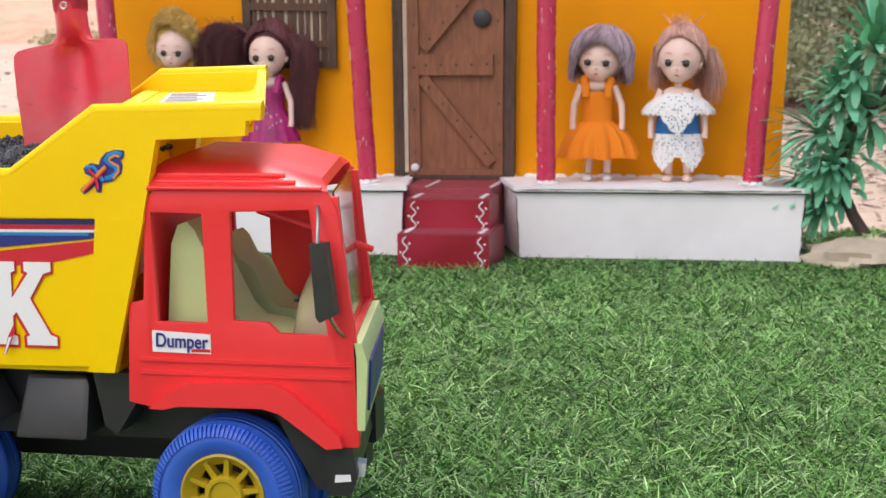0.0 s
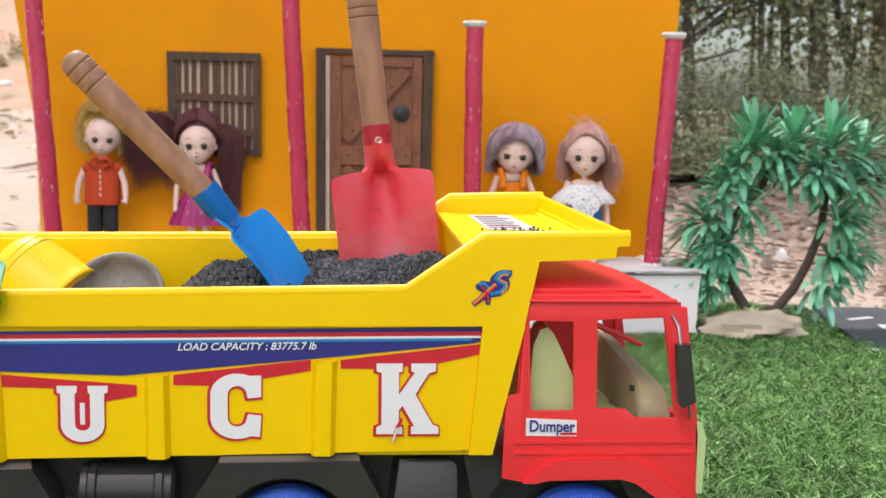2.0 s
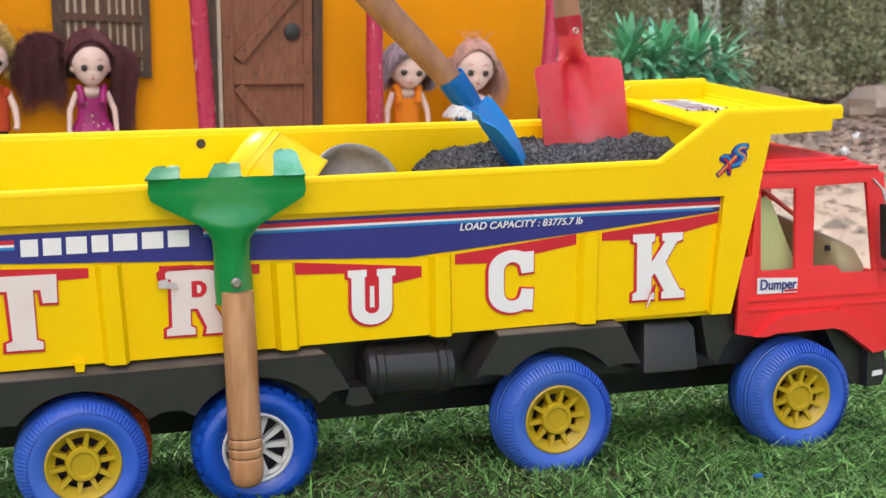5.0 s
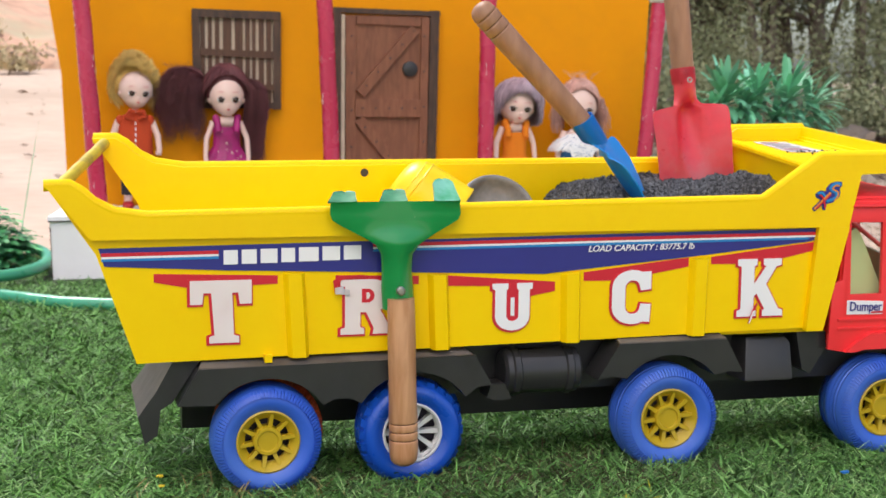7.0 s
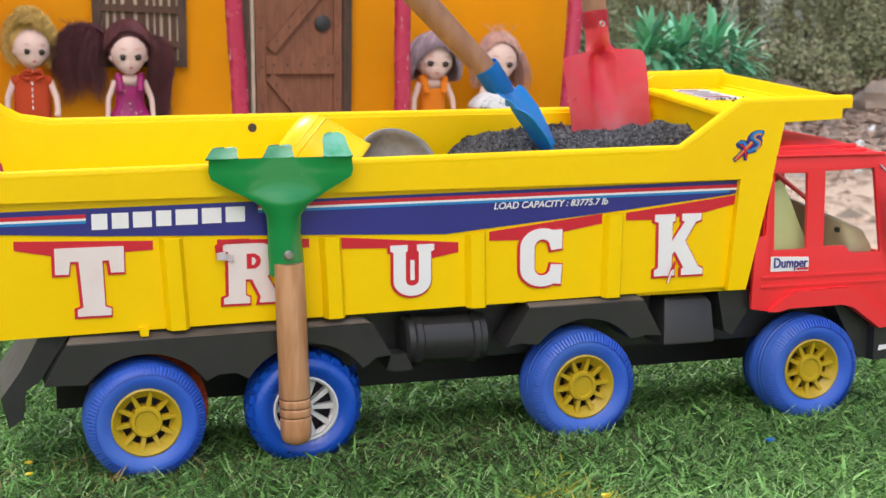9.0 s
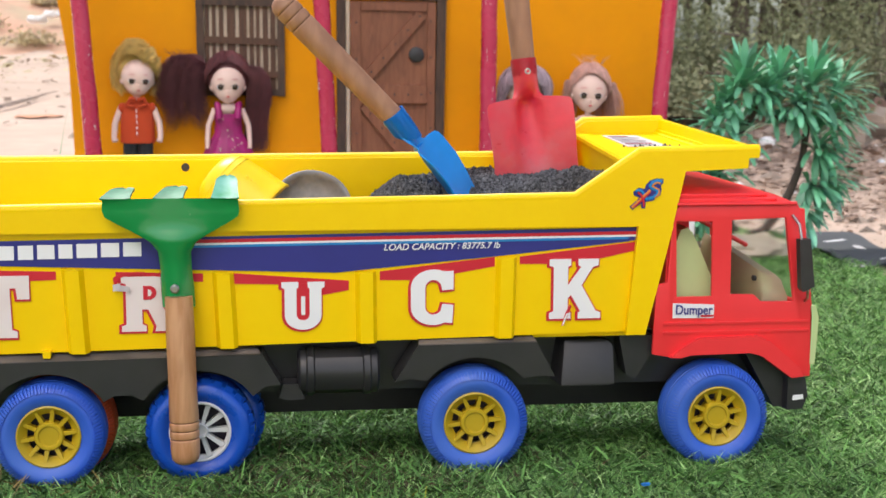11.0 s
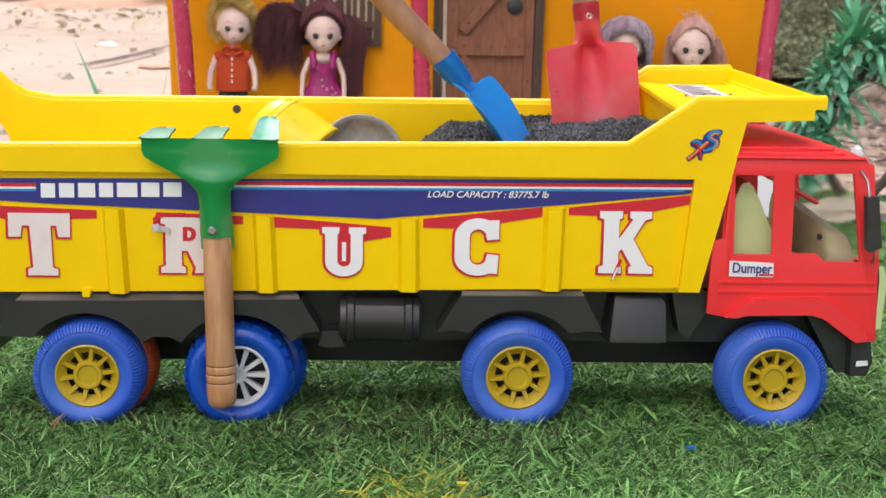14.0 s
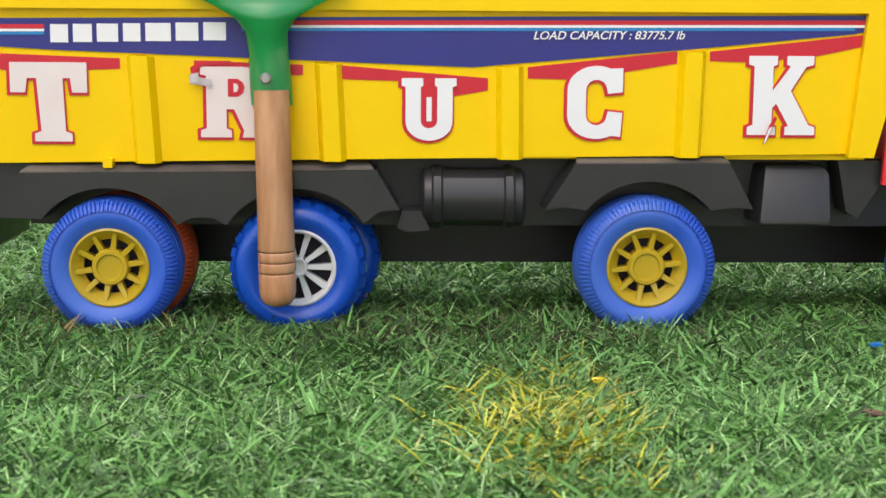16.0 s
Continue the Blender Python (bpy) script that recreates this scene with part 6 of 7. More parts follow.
def doll(name, x, y, foot, head_z, head, build, mats, label, turn=0.0, tilt=0.0, big=1.0, tall=1.0):
    """A small vinyl doll as one mesh; build(bm) adds its hair and clothes."""
    bm = bmesh.new()
    hx, hy, hz = head
    # head, neck, beads for eyes, mouth
    blob(bm, (x, y, head_z), (hx, hy, hz), 24, 16, 0)
    blob(bm, (x, y - hy * 0.30, head_z - hz * 0.45), (hx * 0.74, hy * 0.66, hz * 0.55), 18, 12, 0)
    tube(bm, [(x, y, head_z - hz * 0.8), (x, y, head_z - hz * 1.45)], hx * 0.24, 10, mi=0)
    for s in (-1, 1):
        blob(bm, (x + s * hx * 0.42, y - hy * 0.865, head_z - hz * 0.20), (hx * 0.215, hy * 0.125, hz * 0.135), 16, 10, len(mats))
        blob(bm, (x + s * hx * 0.415, y - hy * 0.890, head_z - hz * 0.195), (hx * 0.185, hy * 0.130, hz * 0.152), 16, 10, 1)
        tube(bm, [(x + s * hx * 0.17, y - hy * 0.975, head_z - hz * 0.15), (x + s * hx * 0.40, y - hy * 0.980, head_z - hz * 0.075), (x + s * hx * 0.63, y - hy * 0.86, head_z - hz * 0.15)], hx * 0.020, 6, mi=1)
        tube(bm, [(x + s * hx * 0.24, y - hy * 0.975, head_z + hz * 0.16), (x + s * hx * 0.42, y - hy * 0.94, head_z + hz * 0.20), (x + s * hx * 0.58, y - hy * 0.86, head_z + hz * 0.16)], hx * 0.014, 6, mi=2)
        blob(bm, (x + s * hx * 0.97, y, head_z - hz * 0.25), (hx * 0.10, hy * 0.14, hz * 0.16), 8, 6, 0)
    blob(bm, (x, y - hy * 0.98, head_z - hz * 0.42), (hx * 0.07, hy * 0.06, hz * 0.08), 8, 6, 0)
    blob(bm, (x, y - hy * 0.93, head_z - hz * 0.67), (hx * 0.125, hy * 0.07, hz * 0.048), 10, 6, 2)
    # a small tapered chin
    for v in bm.verts:
        d = (head_z - v.co.z) / hz - 0.15
        if d > 0:
            v.co.x = x + (v.co.x - x) * (1 - 0.20 * min(1.0, d / 0.85))
    build(bm)
    bmesh.ops.recalc_face_normals(bm, faces=bm.faces)
    pivot = Vector((x, y, head_z - hz * 1.1))
    rot = Matrix.Rotation(radians(turn), 3, "Z") @ Matrix.Rotation(radians(tilt), 3, "Y")
    for v in bm.verts:
        k = max(0.0, min(1.0, (v.co.z - pivot.z + 0.006) / 0.012))
        far = (Vector((v.co.x - x, v.co.y - y)).length > hx * 1.05)
        if k > 0 or (far and v.co.z > pivot.z - 0.05 and v.co.y > y + 0.004):
            v.co = v.co.lerp(pivot + rot @ (v.co - pivot) * big, max(k, 0.0))
    base = Vector((x, y, foot))
    for v in bm.verts:
        v.co -= base
        v.co.z *= tall
    me = bpy.data.meshes.new(name)
    bm.to_mesh(me)
    bm.free()
    for m in mats + [M_WHITEP]:
        me.materials.append(m)
    finish(me, 50)
    ob = new(name, me)
    ob.location = base
    return tagged(ob, label, "doll", "dolls on the porch")


def limbs(bm, x, y, sh_z, hand_z, spread, hip_z, foot, leg, shoe_mi, arm_r=0.0049, leg_r=0.0060):
    for s in (-1, 1):
        tube(bm, [(x + s * spread * 0.62, y, sh_z), (x + s * spread * 0.95, y - 0.002, (sh_z * 0.55 + hand_z * 0.45)), (x + s * spread, y - 0.006, hand_z + 0.006), (x + s * spread * 0.98, y - 0.008, hand_z - 0.004)], [arm_r, arm_r * 0.95, arm_r * 0.8, arm_r * 0.9], 10, mi=0)
        tube(bm, [(x + s * leg, y, hip_z), (x + s * leg, y, foot + 0.012)], [leg_r, leg_r * 0.8], 10, mi=0)
        blob(bm, (x + s * leg * 1.1, y - 0.005, foot + 0.0052), (0.0078, 0.0115, 0.0055), 12, 8, shoe_mi)


def skirt_shape(bm, x, y, profile, mi, pleats=0, depth=0.0, n=48, squash=0.75, scallop=0.0, scallops=10, drop=None):
    """A flared skirt from (z, radius) rows, top first, with pleats that deepen towards the hem."""
    rows = []
    for j, (z, r) in enumerate(profile):
        k = j / (len(profile) - 1)
        row = []
        for i in range(n):
            a = 2 * math.pi * i / n
            rr = r * (1 + depth * k * math.sin(pleats * a))
            zz = z - (scallop * abs(math.sin(scallops * a / 2)) * (k > 0.99))
            if drop:
                zz -= drop(abs(a - 1.5 * math.pi)) * k ** 3
            row.append(bm.verts.new((x + rr * math.cos(a), y + rr * squash * math.sin(a), zz)))
        rows.append(row)
    for a, b in zip(rows, rows[1:]):
        for i in range(n):
            bm.faces.new((a[i], a[(i + 1) % n], b[(i + 1) % n], b[i])).material_index = mi


def cap_hair(bm, c, r, mi, n=130, seed=1, length=1.0, frizz=0.0, front=-0.2, w=0.0022, low=-1.0, part_=0.0):
    """Hair: a close cap with many strands combed down over it. front: how far down the face it comes."""
    rnd = random.Random(seed)
    cx, cy, cz = c
    rx, ry, rz = r
    for k in range(n):
        a = rnd.uniform(0, 2 * math.pi)
        face = max(0.0, -math.sin(a)) ** 1.5
        end = low * (1 - face) + front * face
        el0 = rnd.uniform(0.75, 1.5)
        off = 1.04 + 0.06 * rnd.random()
        fx, fy, fz = (frizz * rnd.uniform(-1, 1) for _ in range(3))
        pts = []
        steps = 8
        z_end = end * (0.85 + 0.3 * rnd.random()) * length
        for j in range(steps + 1):
            t = j / steps
            z = math.sin(el0) * (1 - t) + z_end * t
            rad = math.sqrt(max(0.05, 1 - min(1, max(-0.25, z)) ** 2))
            aa = a + 0.25 * (1 - t) * math.sin(k)
            px = cx + rx * rad * math.cos(aa) * off + fx * t * rx
            py = cy + ry * rad * math.sin(aa) * off + fy * t * ry
            pts.append((px, py, cz + rz * z * 1.04 + fz * t * rz))
        strand(bm, pts, w * rnd.uniform(0.8, 1.5), mi, 0.5)


def boy_parts(bm):
    x, y = -0.343, 1.252
    skirt_shape(bm, x, y, [(0.249, 0.010), (0.243, 0.021), (0.235, 0.025), (0.210, 0.026), (0.183, 0.027), (0.180, 0.0262)], 4, 6, 0.03, squash=0.62)
    for s in (-1, 1):
        bm_pts = [(x + s * 0.0015, y - 0.016, 0.250), (x + s * 0.010, y - 0.018, 0.252), (x + s * 0.016, y - 0.016, 0.243), (x + s * 0.004, y - 0.019, 0.238)]
        tube(bm, bm_pts, 0.0032, 8, mi=4)
        tube(bm, [(x + s * 0.011, y, 0.186), (x + s * 0.0115, y, 0.150), (x + s * 0.012, y, 0.118)], [0.0125, 0.0115, 0.0105], 14, mi=5)
        blob(bm, (x + s * 0.022, y, 0.236), (0.008, 0.010, 0.009), 10, 8, 4)
        tube(bm, [(x + s * 0.025, y, 0.236), (x + s * 0.034, y - 0.004, 0.212), (x + s * 0.036, y - 0.010, 0.190), (x + s * 0.034, y - 0.013, 0.183)], [0.0056, 0.0050, 0.0042, 0.0048], 10, mi=0)
        blob(bm, (x + s * 0.0125, y - 0.006, 0.1015), (0.0092, 0.0145, 0.0070), 12, 8, 6)
        tube(bm, [(x + s * 0.012, y, 0.12), (x + s * 0.0125, y, 0.106)], 0.006, 8, mi=0)
    for k in range(5):
        blob(bm, (x, y - 0.0168, 0.232 - k * 0.009), (0.001, 0.0006, 0.0032), 6, 4, 7)
    rnd = random.Random(3)
    blob(bm, (x - 0.001, y + 0.0190, 0.296), (0.0290, 0.0220, 0.0310), 24, 16, 3)
    for k in range(2600):
        a, e = rnd.uniform(0, 2 * math.pi), rnd.uniform(-0.75, 1.5)
        front = -math.sin(a)
        if front > 0.15:
            low = 0.26 + 0.42 * front - 0.28 * math.cos(a)
            if e < low:
                e = rnd.uniform(low, 1.5)
        d = Vector((math.cos(a) * math.cos(e), math.sin(a) * math.cos(e), math.sin(e)))
        puff = rnd.uniform(0.86, 1.06) + 0.10 * noise.noise(d * 2.6)
        p = Vector((x - 0.002 + d.x * 0.0365 * puff, y + 0.006 + d.y * 0.0335 * puff, 0.296 + d.z * 0.0440 * puff))
        ph = rnd.uniform(0, 6.28)
        flow = Vector((-d.x * 0.2 - 0.5 * d.z, 0.0, 0.8 * d.x * (1 if d.x < 0 else -1) - 0.25)) * 0.0022
        curl = [tuple(p + flow * t + Vector((0.0026 * math.sin(t * 0.75 + ph), 0.0026 * math.cos(t * 0.75 + ph), 0.0024 * math.sin(t * 0.5 + 2 * ph)))) for t in range(8)]
        strand(bm, curl, 0.00062, 3, 0.6)


doll("doll", -0.343, 1.252, 0.0945, 0.2835, (0.0250, 0.0240, 0.0285), boy_parts, [M_SKIN, M_EYE, M_LIP, M_BLOND, M_VEST, M_TROUS, M_REDSH, M_STKW], "curly blond toy doll in rust red vest, black trousers", turn=9, tilt=3, big=1.04, tall=0.975)


def dark_parts(bm):
    x, y = -0.2010, 1.258
    skirt_shape(bm, x, y, [(0.230, 0.0205), (0.224, 0.0215), (0.212, 0.0205), (0.198, 0.0215), (0.180, 0.032), (0.160, 0.040), (0.150, 0.043)], 4, 14, 0.06, squash=0.62)
    for s in (-1, 1):
        tube(bm, [(x + s * 0.0145, y - 0.012, 0.222), (x + s * 0.0150, y - 0.0105, 0.234), (x + s * 0.0155, y - 0.004, 0.245), (x + s * 0.0155, y + 0.008, 0.240)], 0.0054, 8, mi=4)
    blob(bm, (x, y, 0.238), (0.0185, 0.0105, 0.010), 12, 8, 0)
    limbs(bm, x, y, 0.238, 0.176, 0.0335, 0.152, 0.0945, 0.011, 5, 0.0046)
    rnd = random.Random(8)
    for k in range(15):
        zz = rnd.uniform(0.168, 0.222)
        uu = rnd.uniform(-0.7, 0.7)
        rr = 0.0212 if zz > 0.196 else 0.0212 + (0.196 - zz) * 0.66
        blob(bm, (x + uu * rr, y - 0.62 * rr * math.sqrt(1 - uu * uu) - 0.0006, zz), (0.0014, 0.0008, 0.0014), 6, 4, 6)
    blob(bm, (x, y + 0.0085, 0.2855), (0.0290, 0.0265, 0.0355), 24, 16, 3)
    cap_hair(bm, (x, y + 0.0065, 0.286), (0.0295, 0.0280, 0.0365), 3, 900, 5, front=0.62, w=0.0011, low=-0.25, frizz=0.015)
    for k in range(3000):
        # wide fluffy bunch on one side
        a, q = rnd.uniform(0, 6.28), math.sqrt(rnd.random())
        root = Vector((x - 0.030, y + 0.010, 0.303))
        out = Vector((-0.036 + 0.028 * q * math.cos(a), 0.020 * q * math.sin(a), 0.010 + 0.014 * q * math.sin(a * 1.7)))
        l = 0.035 + 0.095 * rnd.random() ** 1.4
        ph = rnd.uniform(0, 6.28)
        pts = []
        for t in (0.0, 0.14, 0.30, 0.48, 0.66, 0.84, 1.0):
            g_ = math.sin(min(1.0, t * 2.2) * 1.57)
            wob = 0.0085 * t
            pts.append(tuple(root + out * g_ + Vector((wob * math.sin(9 * t + ph) + 0.006 * t * math.cos(a), wob * math.cos(8 * t + ph), -l * max(0.0, t - 0.12) ** 1.35))))
        strand(bm, pts, 0.00042, 3, 0.6)
    for k in range(1500):
        # long fall on the other
        a, q = rnd.uniform(0, 6.28), math.sqrt(rnd.random())
        root = Vector((x + 0.026, y + 0.012, 0.303))
        l = rnd.uniform(0.085, 0.140)
        ph = rnd.uniform(0, 6.28)
        pts = []
        for t in (0.0, 0.15, 0.32, 0.52, 0.76, 1.0):
            g_ = math.sin(min(1.0, t * 2.4) * 1.57)
            pts.append(tuple(root + Vector((0.018 * g_ + 0.017 * q * math.cos(a) * (0.3 + 0.7 * g_) + 0.0055 * t * math.sin(8 * t + ph), 0.014 * q * math.sin(a) + 0.002 * math.cos(7 * t + ph), 0.006 * math.sin(min(1.0, t * 2.4) * 3.0) - l * t ** 1.25))))
        strand(bm, pts, 0.0006, 3, 0.6)
    for k in range(26):
        # stray hairs standing up from the bunch
        p = Vector((x - 0.060 + rnd.uniform(-0.02, 0.02), y + 0.012, 0.312))
        strand(bm, [tuple(p), tuple(p + Vector((rnd.uniform(-0.006, 0.004), 0, 0.006))), tuple(p + Vector((rnd.uniform(-0.014, 0.004), 0, rnd.uniform(0.008, 0.016))))], 0.0007, 3)


doll("doll", -0.2010, 1.258, 0.0945, 0.277, (0.0245, 0.0240, 0.0300), dark_parts, [M_SKIN, M_EYE, M_LIP, M_BURG, M_MAG, M_SHOE, M_PALE], "toy doll with burgundy bunches and magenta satin dress", turn=1, big=1.13, tall=0.952)


def lilac_parts(bm):
    x, y = 0.272, 1.238
    skirt_shape(bm, x, y, [(0.222, 0.0205), (0.216, 0.0212), (0.206, 0.0200), (0.190, 0.0195), (0.179, 0.0195)], 4, squash=0.66)
    skirt_shape(bm, x, y, [(0.180, 0.0200), (0.177, 0.0230), (0.170, 0.0330), (0.158, 0.0425), (0.143, 0.0490), (0.130, 0.0520)], 4, 13, 0.12, squash=0.70, n=156, scallop=0.003, scallops=7)
    for s in (-1, 1):
        tube(bm, [(x + s * 0.0150, y - 0.012, 0.214), (x + s * 0.0150, y - 0.0105, 0.227), (x + s * 0.0155, y - 0.004, 0.238), (x + s * 0.015, y + 0.008, 0.234)], 0.0056, 8, mi=4)
    blob(bm, (x, y, 0.229), (0.0185, 0.0105, 0.010), 12, 8, 0)
    tube(bm, [(x - 0.019, y - 0.009, 0.1800), (x, y - 0.0145, 0.1795), (x + 0.019, y - 0.009, 0.1800)], 0.0012, 8, mi=4)
    limbs(bm, x, y, 0.230, 0.172, 0.0335, 0.150, 0.0945, 0.0125, 5)
    cap_hair(bm, (x + 0.002, y + 0.004, 0.270), (0.0350, 0.0330, 0.0350), 3, 1700, 7, front=0.46, w=0.0011, low=-0.88, frizz=0.09)
    blob(bm, (x + 0.002, y + 0.0110, 0.2715), (0.0310, 0.0270, 0.0325), 24, 16, 3)


doll("doll", 0.272, 1.238, 0.0945, 0.2645, (0.0265, 0.0250, 0.0285), lilac_parts, [M_SKIN, M_EYE, M_LIP, M_LILAC, M_OCLOTH, M_SHOE], "toy doll with lilac grey bob and pleated orange dress", turn=-3, tilt=4, big=1.13, tall=0.955)


def lace_parts(bm):
    x, y = 0.3800, 1.232
    limbs(bm, x, y, 0.222, 0.160, 0.036, 0.150, 0.0945, 0.0125, 0, 0.0048, 0.0064)
    skirt_shape(bm, x, y, [(0.222, 0.015), (0.200, 0.026), (0.178, 0.029), (0.162, 0.030), (0.140, 0.028)], 5, 8, 0.04, squash=0.62)
    # lace cape drawn to a point in front, and a lace skirt with two points
    skirt_shape(bm, x, y, [(0.2185, 0.0190), (0.2150, 0.0255), (0.2100, 0.0330), (0.2050, 0.0395), (0.2000, 0.0440), (0.1960, 0.0470), (0.1930, 0.0485), (0.1910, 0.0490)], 4, 9, 0.03, squash=0.60, scallop=0.0035, scallops=34, n=204, drop=lambda d: 0.032 * max(0.0, 1 - d / 0.50))
    blob(bm, (x, y, 0.2185), (0.0200, 0.0115, 0.0085), 14, 8, 0)
    skirt_shape(bm, x, y, [(0.162, 0.0310), (0.158, 0.0320), (0.150, 0.0330), (0.142, 0.0338), (0.136, 0.0344), (0.1335, 0.0346)], 4, 9, 0.03, squash=0.62, scallop=0.0032, scallops=30, n=180, drop=lambda d: 0.022 * max(0.0, 1 - abs(d - 0.62) / 0.60))
    rnd = random.Random(2)
    blob(bm, (x + 0.001, y + 0.008, 0.2690), (0.0290, 0.0275, 0.0345), 24, 16, 3)
    cap_hair(bm, (x + 0.001, y + 0.007, 0.2695), (0.0290, 0.0285, 0.0355), 3, 900, 9, front=0.62, w=0.0011, low=-0.3)
    for k in range(520):
        a = rnd.uniform(-0.5, 3.6)
        rr = rnd.uniform(0.6, 1.0)
        l = rnd.uniform(0.045, 0.085) * (1.0 if math.cos(a) > -0.2 else 0.8)
        drift = 0.026 * (1 if math.cos(a) > -0.2 else -0.35) * rnd.uniform(0.5, 1.2)
        p0 = Vector((x + 0.030 * rr * math.cos(a), y + 0.012 + 0.026 * rr * math.sin(a), 0.276))
        pts = [tuple(p0 + Vector((drift * t + 0.003 * math.sin(5 * t + k), 0.004 * t, 0.010 * math.sin(t * 2) - l * t * t))) for t in (0, 0.2, 0.4, 0.6, 0.8, 1.0)]
        strand(bm, pts, 0.0012, 3, 0.6)
    for k in range(26):
        a = rnd.uniform(0, 6.28)
        p = Vector((x + 0.015 * math.cos(a), y + 0.010 * math.sin(a), 0.305))
        strand(bm, [tuple(p), tuple(p + Vector((0.006 * math.cos(a * 3), 0.003, 0.007))), tuple(p + Vector((0.016 * math.cos(a * 3), 0.004, 0.007 + 0.008 * rnd.random())))], 0.0005, 3)


doll("doll", 0.3800, 1.232, 0.0945, 0.2625, (0.0262, 0.0250, 0.0315), lace_parts, [M_SKIN, M_EYE, M_LIP, M_ROSE, M_LACE, M_BLUEC, M_STKG], "toy doll with rose blond hair and white lace cape", turn=-6, tilt=3, big=1.10, tall=0.965)

# ---- artificial plant on a plaster rock, right of the porch ----
def strap_leaf(vs, fs, base, direction, length, width, droop, rng, across=None):
    """A strap leaf: narrow foot, widest past the middle, blunt tip, folded along its midrib."""
    d = Vector(direction).normalized()
    side = d.cross(Vector((0, 0, 1)))
    side = Vector(across) if across else (side.normalized() if side.length > 1e-3 else Vector((1, 0, 0)))
    n0 = len(vs)
    p = Vector(base)
    steps = 6
    for j in range(steps + 1):
        t = j / steps
        w = width * (0.28 + 0.80 * math.sin(math.pi * 0.5 * min(1.0, t / 0.72)) ** 1.6) * (1 if j < steps - 1 else (0.90 if j < steps else 0.34))
        up = side.cross(d)
        for e, lift in ((-1, 0.09), (0, 0.0), (1, 0.09)):
            vs.append(tuple(p + side * w * 0.5 * e + up * w * lift))
        d = (d + Vector((0, 0, -droop / steps))).normalized()
        p = p + d * (length / steps)
    for j in range(steps):
        for e in (0, 1):
            a = n0 + j * 3 + e
            fs.append((a, a + 1, a + 4, a + 3))


def rosette(parent, centre, axis, leaves, length, width, seed):
    rng = random.Random(seed)
    ax = Vector(axis).normalized()
    u = ax.orthogonal().normalized()
    v = ax.cross(u)
    vs, fs = [], []
    for k in range(leaves):
        a = k * 2.399 + rng.uniform(-0.2, 0.2)
        t = (k + 0.5) / leaves
        spread = 0.15 + 0.95 * t
        d = ax * math.cos(spread) + (u * math.cos(a) + v * math.sin(a)) * math.sin(spread)
        b = Vector(centre) - ax * 0.010 * t
        strap_leaf(vs, fs, b, d, length * rng.uniform(0.7, 1.15), width * rng.uniform(0.75, 1.2), rng.uniform(0.4, 0.8) + 0.65 * t, rng)
    off = ORIGIN[parent.name]
    return mesh_from("leaf_rosette", [(a - off.x, b - off.y, c - off.z) for a, b, c in vs], fs, M_LEAF, "", "rosette of glossy green strap leaves", "", True, parent)


plant = thing("artificial_plant", (0.64, 1.20, 0.0), "artificial plant with dark ring stems and strap leaves on rock", "plant")
bm = bmesh.new()
blob(bm, (0.622, 1.15, 0.008), (0.074, 0.060, 0.025), 32, 14, noise_amt=0.35, seed=4)
for v in bm.verts:
    v.co.z = max(v.co.z, -0.002) + 0.003 * noise.noise(v.co * 45)
part("rock", bm, M_ROCK, plant, "cream plaster rock base", smooth=60)
stems = [[(0.622, 1.185, 0.03), (0.607, 1.19, 0.055), (0.592, 1.195, 0.09), (0.590, 1.20, 0.136), (0.606, 1.20, 0.172), (0.640, 1.20, 0.208), (0.660, 1.20, 0.245), (0.664, 1.20, 0.268)],
         [(0.640, 1.185, 0.025), (0.668, 1.19, 0.030), (0.694, 1.19, 0.060), (0.716, 1.195, 0.098), (0.735, 1.20, 0.145), (0.742, 1.20, 0.200), (0.735, 1.20, 0.250)]]
for s in stems:
    bm = bmesh.new()
    tube(bm, s, [0.0085 - 0.0006 * i for i in range(len(s))], 12)
    for v in bm.verts:
        v.co += Vector((1, 1, 0)) * 0.0015 * noise.noise(v.co * 130)
    part("stem", bm, M_BARK, plant, "dark knobbly stem", smooth=60)
seed = 1
